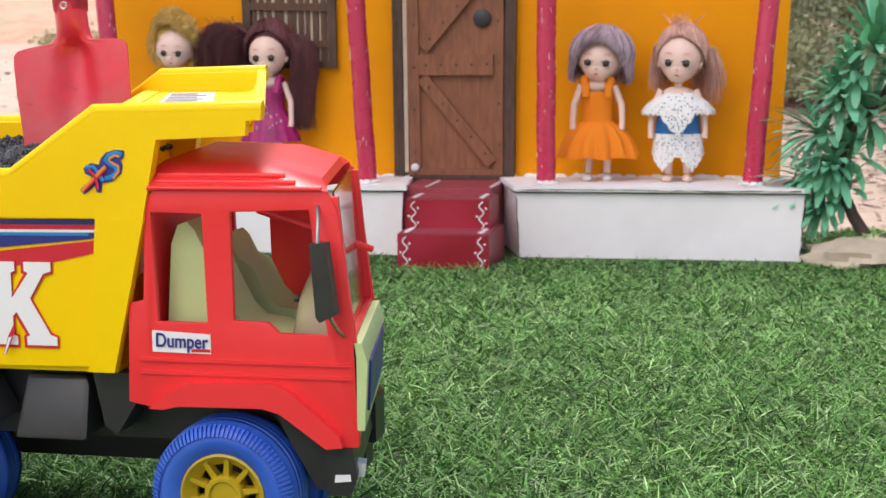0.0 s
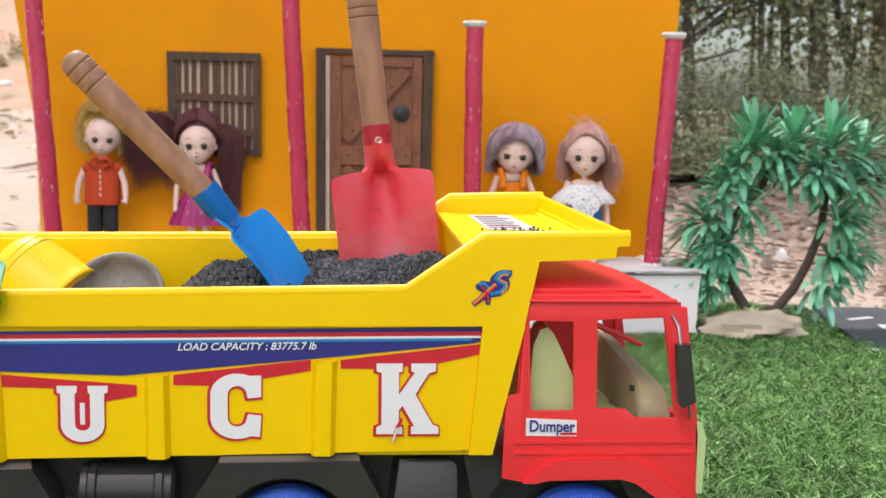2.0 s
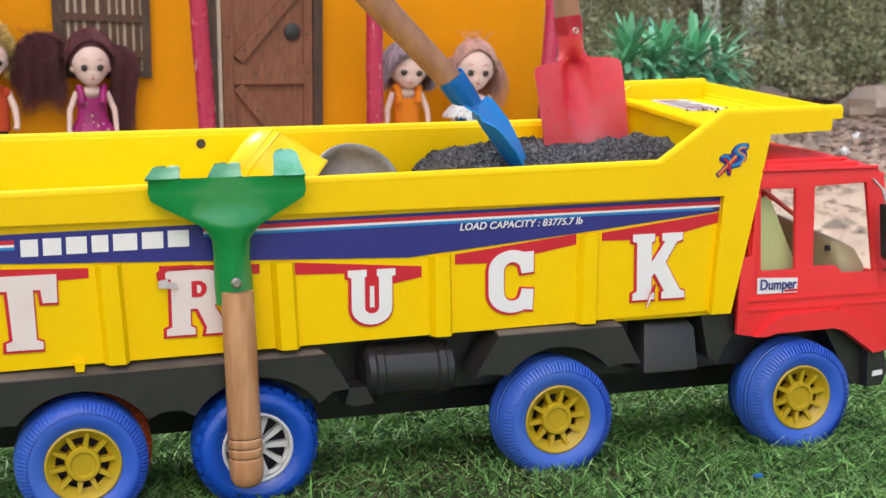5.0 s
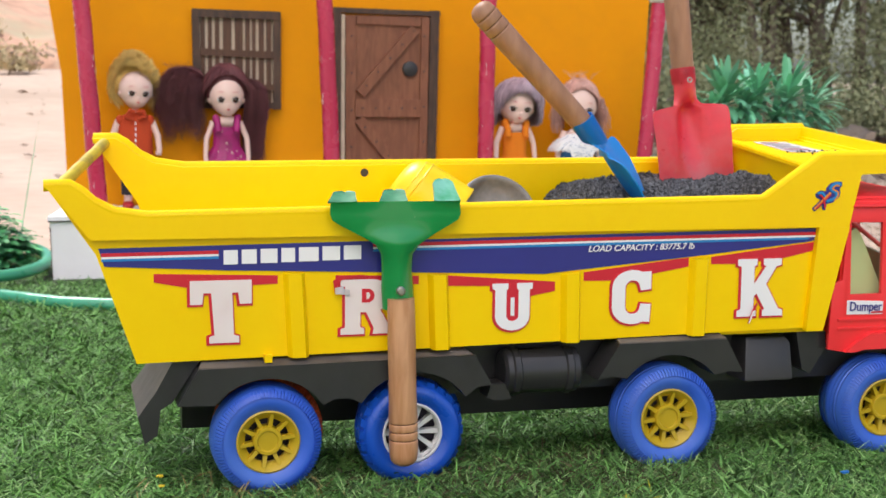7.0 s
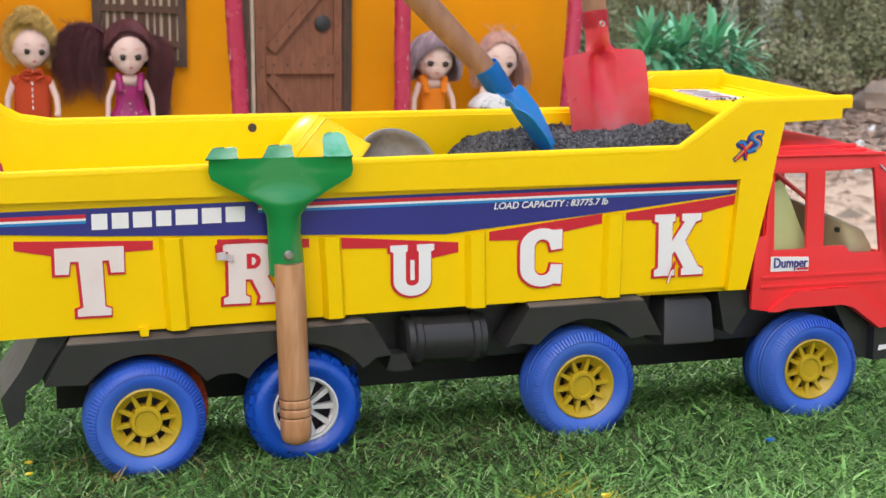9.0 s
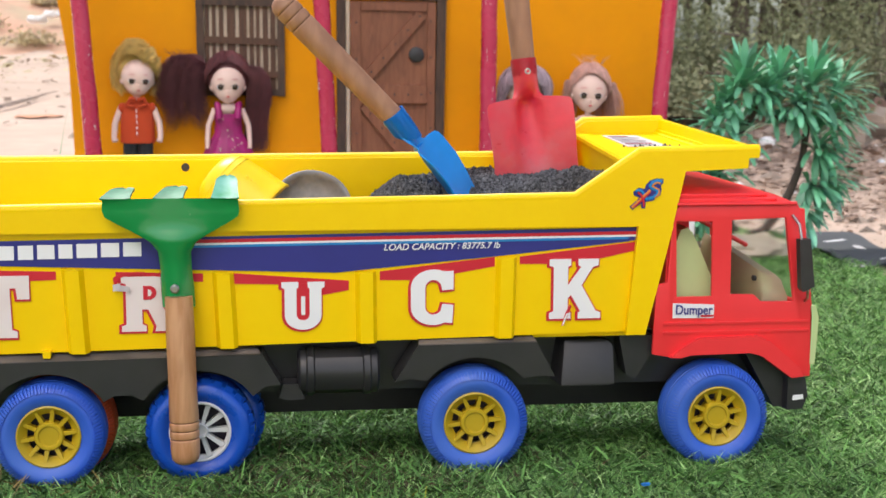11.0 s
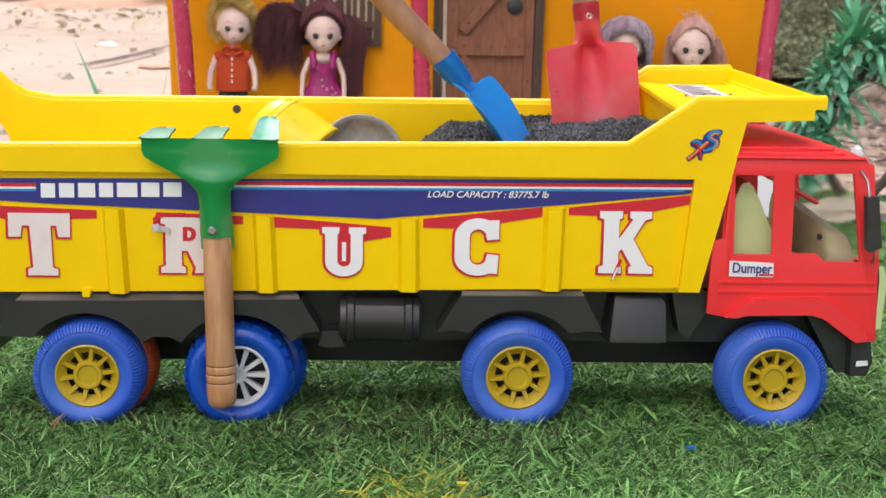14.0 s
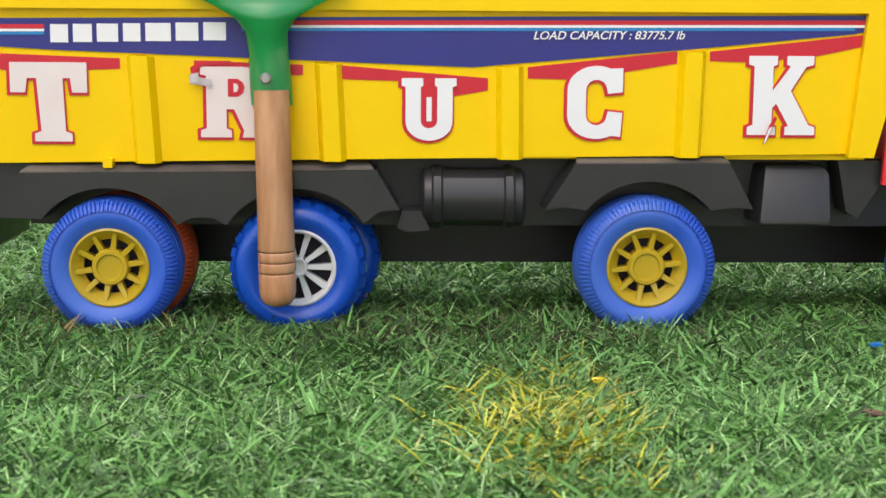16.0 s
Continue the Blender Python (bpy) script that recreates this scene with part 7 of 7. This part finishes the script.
for c, ax, n, ln, w in (
        ((0.585, 1.215, 0.085), (-0.5, -0.5, 0.7), 34, 0.058, 0.0120), ((0.600, 1.215, 0.130), (-0.3, -0.6, 0.8), 38, 0.060, 0.0120), ((0.625, 1.215, 0.180), (-0.2, -0.6, 0.8), 38, 0.060, 0.0120), ((0.690, 1.225, 0.235), (0.0, -0.5, 0.9), 38, 0.062, 0.0125), ((0.770, 1.225, 0.190), (0.3, -0.5, 0.9), 36, 0.060, 0.0125),
        ((0.630, 1.195, 0.268), (-0.2, -0.4, 1), 46, 0.062, 0.0125), ((0.690, 1.20, 0.282), (0.1, -0.3, 1), 34, 0.055, 0.0125), ((0.745, 1.195, 0.268), (0.3, -0.5, 0.9), 50, 0.066, 0.0135),
        ((0.662, 1.185, 0.262), (0.0, -0.9, 0.6), 30, 0.052, 0.0115), ((0.716, 1.18, 0.238), (-0.1, -1, 0.4), 38, 0.058, 0.0125), ((0.778, 1.195, 0.222), (0.7, -0.6, 0.5), 36, 0.060, 0.0125),
        ((0.760, 1.19, 0.165), (0.3, -0.8, 0.4), 42, 0.060, 0.0125), ((0.752, 1.19, 0.108), (0.35, -0.8, 0.25), 44, 0.060, 0.0125), ((0.782, 1.21, 0.120), (0.9, -0.3, 0.3), 32, 0.056, 0.0120),
        ((0.735, 1.185, 0.066), (0.2, -0.9, 0.1), 30, 0.052, 0.0115), ((0.588, 1.195, 0.205), (-0.5, -0.6, 0.8), 42, 0.058, 0.0120), ((0.562, 1.20, 0.160), (-0.8, -0.5, 0.5), 40, 0.058, 0.0120),
        ((0.576, 1.185, 0.120), (-0.4, -0.9, 0.3), 36, 0.052, 0.0115), ((0.552, 1.20, 0.098), (-0.9, -0.4, 0.2), 34, 0.055, 0.0115), ((0.566, 1.19, 0.066), (-0.6, -0.7, 0.1), 26, 0.046, 0.0105),
        ((0.604, 1.19, 0.240), (-0.3, -0.7, 0.7), 30, 0.052, 0.0115), ((0.796, 1.20, 0.262), (0.8, -0.3, 0.8), 30, 0.058, 0.0125), ((0.700, 1.23, 0.262), (0.0, 0.4, 1), 30, 0.058, 0.0125)):
    rosette(plant, c, ax, int(n * 0.92), ln * 1.28, w * 0.88, seed)
    seed += 1
# moss round the foot
moss = blades("moss", None, 2600, 0.024, 0.0018, M_GRASSL, 31, "tufts of green artificial moss on the rock", (0.632, 1.205), (0.030, 0.014))
for v in moss.data.vertices:
    v.co.z += 0.030 * max(0.0, 1 - ((v.co.x - 0.622) / 0.075) ** 2)

# ---- weeds and hose on the other side ----
weed = thing("weed_clump", (-0.66, 1.55, 0.0), "sparse weed clump with a few long green blades", "plant")
rng_ = random.Random(21)
for (bx, by), lean_, ln, wd in (((-0.560, 1.55), (-0.36, 0.0, 1), 0.265, 0.022), ((-0.530, 1.56), (0.16, 0.1, 1), 0.225, 0.004), ((-0.700, 1.53), (-0.30, -0.2, 1), 0.13, 0.010)):
    vs, fs = [], []
    strap_leaf(vs, fs, (bx, by, 0.0), lean_, ln, wd, 0.12, rng_, (0.94, -0.34, 0.0))
    for q in range(7):
        mid = Vector(vs[q * 3 + 1])
        for e in (0, 2):
            vs[q * 3 + e] = tuple(mid.lerp(Vector(vs[q * 3 + e]), (1.6 if q < 2 else 1.0) * (1 - q / 6.2)))
    mesh_from("blade", [(a_ + 0.66, b_ - 1.55, c_) for a_, b_, c_ in vs], fs, M_LEAF, "", "", "", True, weed)
hose = thing("garden_hose", (-0.60, 1.10, 0.0), "glossy green garden hose lying in loops on the turf", "hose")
bm = bmesh.new()
pts = []
for k in range(60):
    t = k / 59
    a = 0.4 + t * 9.0
    pts.append((-0.66 + 0.15 * math.cos(a) + 0.05 * t, 1.20 + 0.16 * math.sin(a), 0.016 + 0.014 * t + 0.006 * math.sin(a * 2)))
pts += [(-0.62, 1.04, 0.012), (-0.57, 0.965, 0.012), (-0.52, 0.915, 0.012), (-0.46, 0.855, 0.012), (-0.40, 0.825, 0.012), (-0.34, 0.818, 0.012), (-0.28, 0.83, 0.012)]
tube(bm, pts, 0.0085, 12)
part("hose_tube", bm, M_HOSE, hose, smooth=60)
bush = thing("leafy_bush", (-0.585, 1.27, 0.0), "low bright green leafy weed beside the porch", "plant")
vs, fs = [], []
for k in range(700):
    a, h = rng_.uniform(0, 6.28), rng_.random()
    r = 0.080 * math.sqrt(rng_.random())
    strap_leaf(vs, fs, (-0.585 + r * math.cos(a), 1.27 + 0.7 * r * math.sin(a), 0.005 + 0.105 * h * (1 - (r / 0.095) ** 2)), (math.cos(a), math.sin(a), 0.6), rng_.uniform(0.015, 0.036), 0.013, 0.9, rng_)
leaves = mesh_from("foliage", [(a + 0.585, b - 1.27, c) for a, b, c in vs], fs, M_BUSH, "stuff", "small broad leaves", "", True, bush)

# ---- beyond the turf ----
# strip of dark mat with a white stripe
strip = thing("road_mat", (0.82, 1.15, 0.0), "dark grey toy road mat with white painted stripes", "play mat")
MAT = [(0.728, 0.955), (0.842, 1.030), (0.905, 1.385), (0.790, 1.400), (0.735, 1.10)]


def mat_z(x, y):
    return 0.003 + 0.010 * math.exp(-((x - 0.842) ** 2 + (y - 1.03) ** 2) / 0.0016) + 0.002 * math.sin(y * 30)


bm = bmesh.new()
n = 12
for lift in (0.0, 0.003):
    for i in range(n + 1):
        for k in range(n + 1):
            u, v = i / n, k / n
            a = Vector(MAT[0]).lerp(Vector(MAT[1]), u)
            b = Vector(MAT[3]).lerp(Vector(MAT[2]), u)
            p = a.lerp(b, v)
            bm.verts.new((p.x, p.y, mat_z(p.x, p.y) + lift))
bm.verts.ensure_lookup_table()
m = (n + 1) ** 2
for i in range(n):
    for k in range(n):
        a = i * (n + 1) + k
        bm.faces.new([bm.verts[q] for q in (m + a, m + a + n + 1, m + a + n + 2, m + a + 1)])
        bm.faces.new([bm.verts[q] for q in (a, a + 1, a + n + 2, a + n + 1)])
part("mat_sheet", bm, M_MATB, strip, smooth=60)
for pts in (((0.836, 1.20), (0.803, 1.02), (0.841, 1.045)), ((0.800, 1.245), (0.842, 1.262)), ((0.733, 0.985), (0.752, 0.975))):
    bm = bmesh.new()
    tube(bm, [(x, y, mat_z(x, y) + 0.0035) for x, y in pts], 0.0065, 8)
    for v in bm.verts:
        v.co.z = mat_z(v.co.x, v.co.y) + 0.0035 + (v.co.z - mat_z(v.co.x, v.co.y) - 0.0035) * 0.08
    part("stripe", bm, M_STKW, strip, "white painted stripe", smooth=0)

# stones and litter strewn on the earth
rng = np.random.default_rng(77)
octa = np.array([(0, 0, 0.7), (1, 0, 0), (0.5, 0.87, 0), (-0.5, 0.87, 0), (-1, 0, 0), (-0.5, -0.87, 0), (0.5, -0.87, 0)], float)
octf = np.array([(0, i + 1, (i + 1) % 6 + 1) for i in range(6)])


def strew(name, count, xr, yr, lo, hi, material, label, category):
    vs, fs = [], []
    for k in range(count):
        x, y = rng.uniform(*xr), rng.uniform(*yr)
        s = lo * (hi / lo) ** (rng.random() ** 2.5)
        a = rng.uniform(0, 6.28)
        p = octa * rng.uniform(0.6, 1.3, (7, 3)) * s
        p = np.stack([p[:, 0] * np.cos(a) - p[:, 1] * np.sin(a), p[:, 0] * np.sin(a) + p[:, 1] * np.cos(a), p[:, 2]], 1)
        vs.append(p + (x, y, ground_height(x, y) - 0.002))
        fs.append(octf + 7 * k)
    return mesh_from(name, np.concatenate(vs), np.concatenate(fs), material, "stuff", label, category)


strew("gravel", 2600, (0.82, 3.2), (0.6, 4.2), 0.004, 0.035, M_STONE, "small dusty stones on bare earth", "stones")
strew("gravel", 350, (-4.5, -0.7), (1.8, 9.0), 0.004, 0.03, M_STONE, "small dusty stones on bare earth", "stones")
def flakes(name, count, xr, yr, lo, hi, material, label, category, lift=0.002):
    """Thin curled flakes lying about on the ground."""
    x = rng.uniform(*xr, count) + rng.normal(0, 0.10 * (xr[1] - xr[0]), count)
    y = rng.uniform(*yr, count) + rng.normal(0, 0.10 * (yr[1] - yr[0]), count)
    keep = (y > 1.5) | (x > 0.83)
    x, y = x[keep], y[keep]
    count = len(x)
    z = np.array([ground_height(a, b) for a, b in zip(x, y)])
    sz = lo * (hi / lo) ** (rng.random(count) ** 2)
    a = rng.uniform(0, 2 * np.pi, count)
    dx, dy = np.cos(a), np.sin(a)
    t1, t2 = rng.uniform(-0.15, 0.6, count), rng.uniform(-0.15, 0.6, count)
    w = sz * rng.uniform(0.3, 0.6, count)
    rows = []
    for u, v, h in ((-1, 0, 0), (0, -1, 0.1), (1, 0, 0), (0, 1, 0.1)):
        rows.append(np.stack([x + dx * sz * u - dy * w * v, y + dy * sz * u + dx * w * v, z + lift + sz * (0.25 + h + t1 * u * 0.5 + t2 * v * 0.4).clip(0.02, 1)], 1))
    vv = np.stack(rows, 1).reshape(-1, 3)
    ff = (np.arange(count) * 4)[:, None] + np.array([[0, 1, 2, 3]])
    return mesh_from(name, vv, ff, material, "stuff", label, category)


flakes("leaf_litter", 15000, (0.80, 3.4), (1.75, 4.1), 0.007, 0.030, M_FLAKE, "dry brown leaves and chaff strewn over the earth", "leaves")
flakes("leaf_litter", 3600, (0.80, 2.4), (0.9, 1.9), 0.004, 0.012, M_FLAKE, "dry brown leaves and chaff strewn over the earth", "leaves")
flakes("leaf_litter", 900, (-4.0, -0.7), (1.8, 9.0), 0.008, 0.035, M_FLAKE, "dry brown leaves and chaff strewn over the earth", "leaves")
for x, y, sx, sy, m, lab in ((1.66, 2.50, 0.042, 0.028, M_YCUP, "crushed yellow and white paper cup"), (1.73, 2.78, 0.055, 0.020, M_LITTER, "strip of white litter paper"), (1.30, 1.78, 0.050, 0.026, M_LITTER, "scrap of white litter paper"), (0.95, 2.10, 0.016, 0.013, M_LITTER, "scrap of white litter paper"), (1.39, 3.1, 0.024, 0.018, M_LITTER, "scrap of white litter paper")):
    bm = bmesh.new()
    blob(bm, (0, 0, 0), (sx, sy, 0.016), 14, 8, noise_amt=0.6, seed=int(x * 100))
    ob = part("litter_scrap", bm, m, None, smooth=30)
    ob.location = (x, y, ground_height(x, y) + 0.012)
    tagged(ob, lab, "litter")
strew("litter", 60, (0.95, 3.2), (1.8, 4.0), 0.010, 0.030, M_LITTER, "scraps of white litter on the earth", "litter")
flakes("litter", 14, (-3.0, -1.0), (5.0, 7.8), 0.02, 0.06, M_LITTER, "scraps of white litter on the earth", "litter")
for k, (x, y, s) in enumerate(((1.62, 3.05, 0.075), (1.86, 3.3, 0.10), (2.2, 3.4, 0.085), (1.35, 3.3, 0.06), (2.5, 3.2, 0.11), (1.95, 2.9, 0.05))):
    st = thing("stone", (x, y, 0.03), "dusty brown field stone lying on earth", "stone", "stones on the earth")
    bm = bmesh.new()
    blob(bm, (x, y, ground_height(x, y) + s * 0.35), (s, s * 0.8, s * 0.65), 16, 10, noise_amt=0.5, seed=k + 9)
    part("stone_body", bm, M_STONE, st, smooth=35)

# tumbled rocks along the foot of the trees
rnd = random.Random(6)
for k in range(26):
    x = 0.62 + k * 0.118 + rnd.uniform(-0.03, 0.03)
    y = 3.85 + rnd.uniform(-0.16, 0.12)
    sx, sz = rnd.uniform(0.05, 0.10), rnd.uniform(0.035, 0.075)
    rk = thing("rock", (x, y, ground_height(x, y)), "reddish brown rough rock at the foot of the trees", "rock", "rocks under the trees")
    bm = bmesh.new()
    blob(bm, (x, y, ground_height(x, y) + sz * 0.55), (sx, sx * 0.8, sz), 18, 12, noise_amt=0.75, seed=k + 40)
    part("rock_body", bm, M_BANK, rk, smooth=30)


# trees and shrubs
def tree(x, y, height, crown, seed, leaf=0.05, count=5200, low=0.15, stems=0, label="dusty green tree with many thin stems", dense=1.0, leaf_mat=M_TREE):
    rnd = random.Random(seed)
    g = ground_height(x, y)
    t = thing("tree", (x, y, g), label, "tree", "trees behind the rocks")
    bm = bmesh.new()
    top = Vector((x + rnd.uniform(-0.2, 0.2), y, g + height * 0.75))
    pts = [Vector((x, y, g - 0.05)).lerp(top, k / 6) + Vector((rnd.uniform(-0.04, 0.04), rnd.uniform(-0.04, 0.04), 0)) * height * 0.3 for k in range(7)]
    tube(bm, pts, [0.055 * height / 2 * (1 - 0.12 * k) for k in range(7)], 10)
    for k in range(9):
        b = pts[rnd.randint(1, 5)]
        a = rnd.uniform(0, 6.28)
        tip = b + Vector((math.cos(a) * crown * 0.8, math.sin(a) * crown * 0.8, rnd.uniform(0.2, 0.6) * height * 0.5))
        tube(bm, [b, b.lerp(tip, 0.5) + Vector((0, 0, 0.05)), tip], [0.018 * height / 2, 0.012 * height / 2, 0.005], 7)
    for k in range(stems):
        b = Vector((x + rnd.uniform(-0.9, 0.9) * crown, y + rnd.uniform(-0.4, 0.4) * crown, g - 0.04))
        tip = b + Vector((rnd.uniform(-0.18, 0.18), rnd.uniform(-0.1, 0.1), height * rnd.uniform(0.45, 0.7)))
        w = rnd.uniform(0.010, 0.028)
        tube(bm, [b, b.lerp(tip, 0.35) + Vector((rnd.uniform(-0.03, 0.03), 0, 0)), b.lerp(tip, 0.7) + Vector((rnd.uniform(-0.03, 0.03), 0, 0)), tip], [w, w * 0.85, w * 0.65, w * 0.4], 7)
    part("trunk", bm, M_BRANCH, t, "dark trunk with limbs", smooth=60)
    rg = np.random.default_rng(seed)
    nc = 46
    cl = rg.normal(0, 1, (nc, 3))
    cl /= np.linalg.norm(cl, axis=1)[:, None]
    cl *= rg.uniform(0.35, 1.0, (nc, 1))
    cz = low * height + (1 - low) * height * 0.55
    cen = cl * (crown, crown * 0.8, (1 - low) * height * 0.55) + (0, 0, cz)
    who = rg.integers(0, nc, count)
    p = cen[who] + rg.normal(0, crown * 0.17 * dense, (count, 3))
    p[:, 2] = np.maximum(p[:, 2], 0.05)
    d1 = rg.normal(0, 1, (count, 3))
    d1[:, 2] *= 0.5
    d1 /= np.linalg.norm(d1, axis=1)[:, None]
    d2 = np.cross(d1, rg.normal(0, 1, (count, 3)))
    d2 /= np.linalg.norm(d2, axis=1)[:, None]
    ln = leaf * rg.uniform(0.6, 1.4, (count, 1))
    w = ln * 0.42
    v = np.stack([p, p + d1 * ln * 0.5 + d2 * w, p + d1 * ln, p + d1 * ln * 0.5 - d2 * w], 1).reshape(-1, 3)
    f = (np.arange(count) * 4)[:, None] + np.array([[0, 1, 2, 3]])
    mesh_from("crown", v, f, leaf_mat, "stuff", "crown of many small dusty leaves", "", False, t)
    return t


for k, (x, y, h, c) in enumerate(((0.95, 4.7, 1.7, 0.75), (1.9, 4.9, 1.9, 0.85), (2.9, 4.8, 1.8, 0.8), (3.9, 5.0, 1.9, 0.9), (1.4, 6.0, 2.4, 1.0), (2.6, 6.2, 2.5, 1.1), (4.9, 5.6, 2.2, 1.0), (3.6, 6.6, 2.6, 1.1))):
    tree(x, y, h, c, 100 + k, leaf=0.021 if y < 5.2 else 0.046, count=40000 if y < 5.2 else 13000, low=0.13 if y < 5.2 else 0.20, stems=9 if y < 5.2 else 4)
# added tall trees, crowns out of view, to cast shade on the right-hand earth
for k, (x, y, h, c) in enumerate(((1.3, 5.5, 4.8, 1.5), (2.7, 5.6, 5.2, 1.6), (4.2, 5.8, 5.2, 1.6))):
    tree(x, y, h, c, 120 + k, leaf=0.10, count=7000, low=0.34, stems=2)
for k, (x, y, h, c) in enumerate(((0.80, 4.2, 0.50, 0.40), (1.45, 4.25, 0.36, 0.36), (2.05, 4.3, 0.40, 0.40), (2.9, 4.2, 0.52, 0.40), (3.4, 4.25, 0.5, 0.40))):
    tree(x, y, h, c, 140 + k, leaf=0.011, count=14000, low=0.02, label="low dusty green shrub among the rocks")
for k, (x, y, h, c) in enumerate(((0.75, 3.65, 0.20, 0.26), (1.25, 3.7, 0.16, 0.24), (1.75, 3.72, 0.22, 0.26), (2.35, 3.6, 0.18, 0.26), (2.95, 3.7, 0.24, 0.30))):
    tree(x, y, h, c, 190 + k, leaf=0.015, count=4500, low=0.02, label="low dull green weeds at the rocks")
# reddish bank beyond the sand, with dry scrub at its foot
bxs, bys = np.linspace(-9.0, 2.0, 90), np.linspace(7.7, 17.5, 80)
bv = [(x, y, ground_height(x, y) + -0.03 + 0.085 * max(0.0, min(1.0, (y - 8.0 + 0.7 * noise.noise(Vector((x * 1.3, y * 1.3, 2.0)))) / 0.7)) + 0.06 * max(0.0, min(1.0, y - 8.1)) * noise.noise(Vector((x * 2.2, y * 2.2, 5.0)))) for y in bys for x in bxs]
bf = [(j * 90 + i, j * 90 + i + 1, j * 90 + 91 + i, j * 90 + 90 + i) for j in range(79) for i in range(89)]
mesh_from("bank", bv, bf, M_REDEARTH, "structure", "reddish brown earth bank beyond the sand", "bank", True)
rnd = random.Random(31)
for k in range(26):
    x, y = -3.9 + 3.2 * k / 25 + rnd.uniform(-0.12, 0.12), rnd.uniform(8.05, 9.9)
    tree(x, y, rnd.uniform(0.05, 0.15), rnd.uniform(0.10, 0.24), 170 + k, leaf=0.030, count=380, low=0.02, label="dry dusty shrub at the foot of the bank", leaf_mat=M_SCRUB)
# crumpled white plastic caught in the scrub
for x, y, w in ((-2.05, 8.62, 0.085), (-1.90, 8.60, 0.075), (-2.28, 8.45, 0.05), (-2.33, 8.15, 0.045), (-1.58, 8.80, 0.06), (-1.50, 8.95, 0.06)):
    bm = bmesh.new()
    blob(bm, (0, 0, 0), (w, w * 0.5, w * 0.42), 18, 10, noise_amt=0.7, seed=int(-x * 100))
    ob = part("plastic_bag", bm, M_LITTER, None, smooth=30)
    ob.location = (x, y, ground_height(x, y) + 0.09 + w * 0.3)
    tagged(ob, "crumpled white plastic caught in dry scrub", "litter")
# bundle of thin dry twigs and a patch of orange earth on the sand
twigs = thing("twig_bundle", (-1.05, 4.5, ground_height(-1.05, 4.5)), "bundle of thin dry twigs lying on the sand", "twigs")
for k in range(11):
    u0, u1 = rnd.uniform(-0.15, 0.25), rnd.uniform(0.6, 1.1)
    off = rnd.gauss(0, 0.030)
    pts = []
    for t in (u0, (u0 + u1) / 2, u1):
        x, y = -1.14 + 0.18 * t + off * 0.5, 3.95 + 1.05 * t + off + rnd.gauss(0, 0.02)
        pts.append((x, y, ground_height(x, y) + 0.012 + 0.012 * rnd.random()))
    bm = bmesh.new()
    tube(bm, pts, [0.0014, 0.0013, 0.0008], 6)
    part("twig", bm, M_TWIG, twigs, smooth=60)
bm = bmesh.new()
blob(bm, (0, 0, 0), (0.085, 0.12, 0.004), 30, 8, noise_amt=0.35, seed=88)
ob = part("earth_patch", bm, M_ORANGE_E, None, smooth=60)
ob.location = (-0.91, 4.1, ground_height(-0.91, 4.1) + 0.004)
tagged(ob, "patch of orange red earth on the sand", "earth")
flakes("dry_grass", 500, (-3.0, -1.2), (6.0, 8.4), 0.012, 0.05, M_SCRUB, "dry yellowish grass tufts on the sand", "grass")
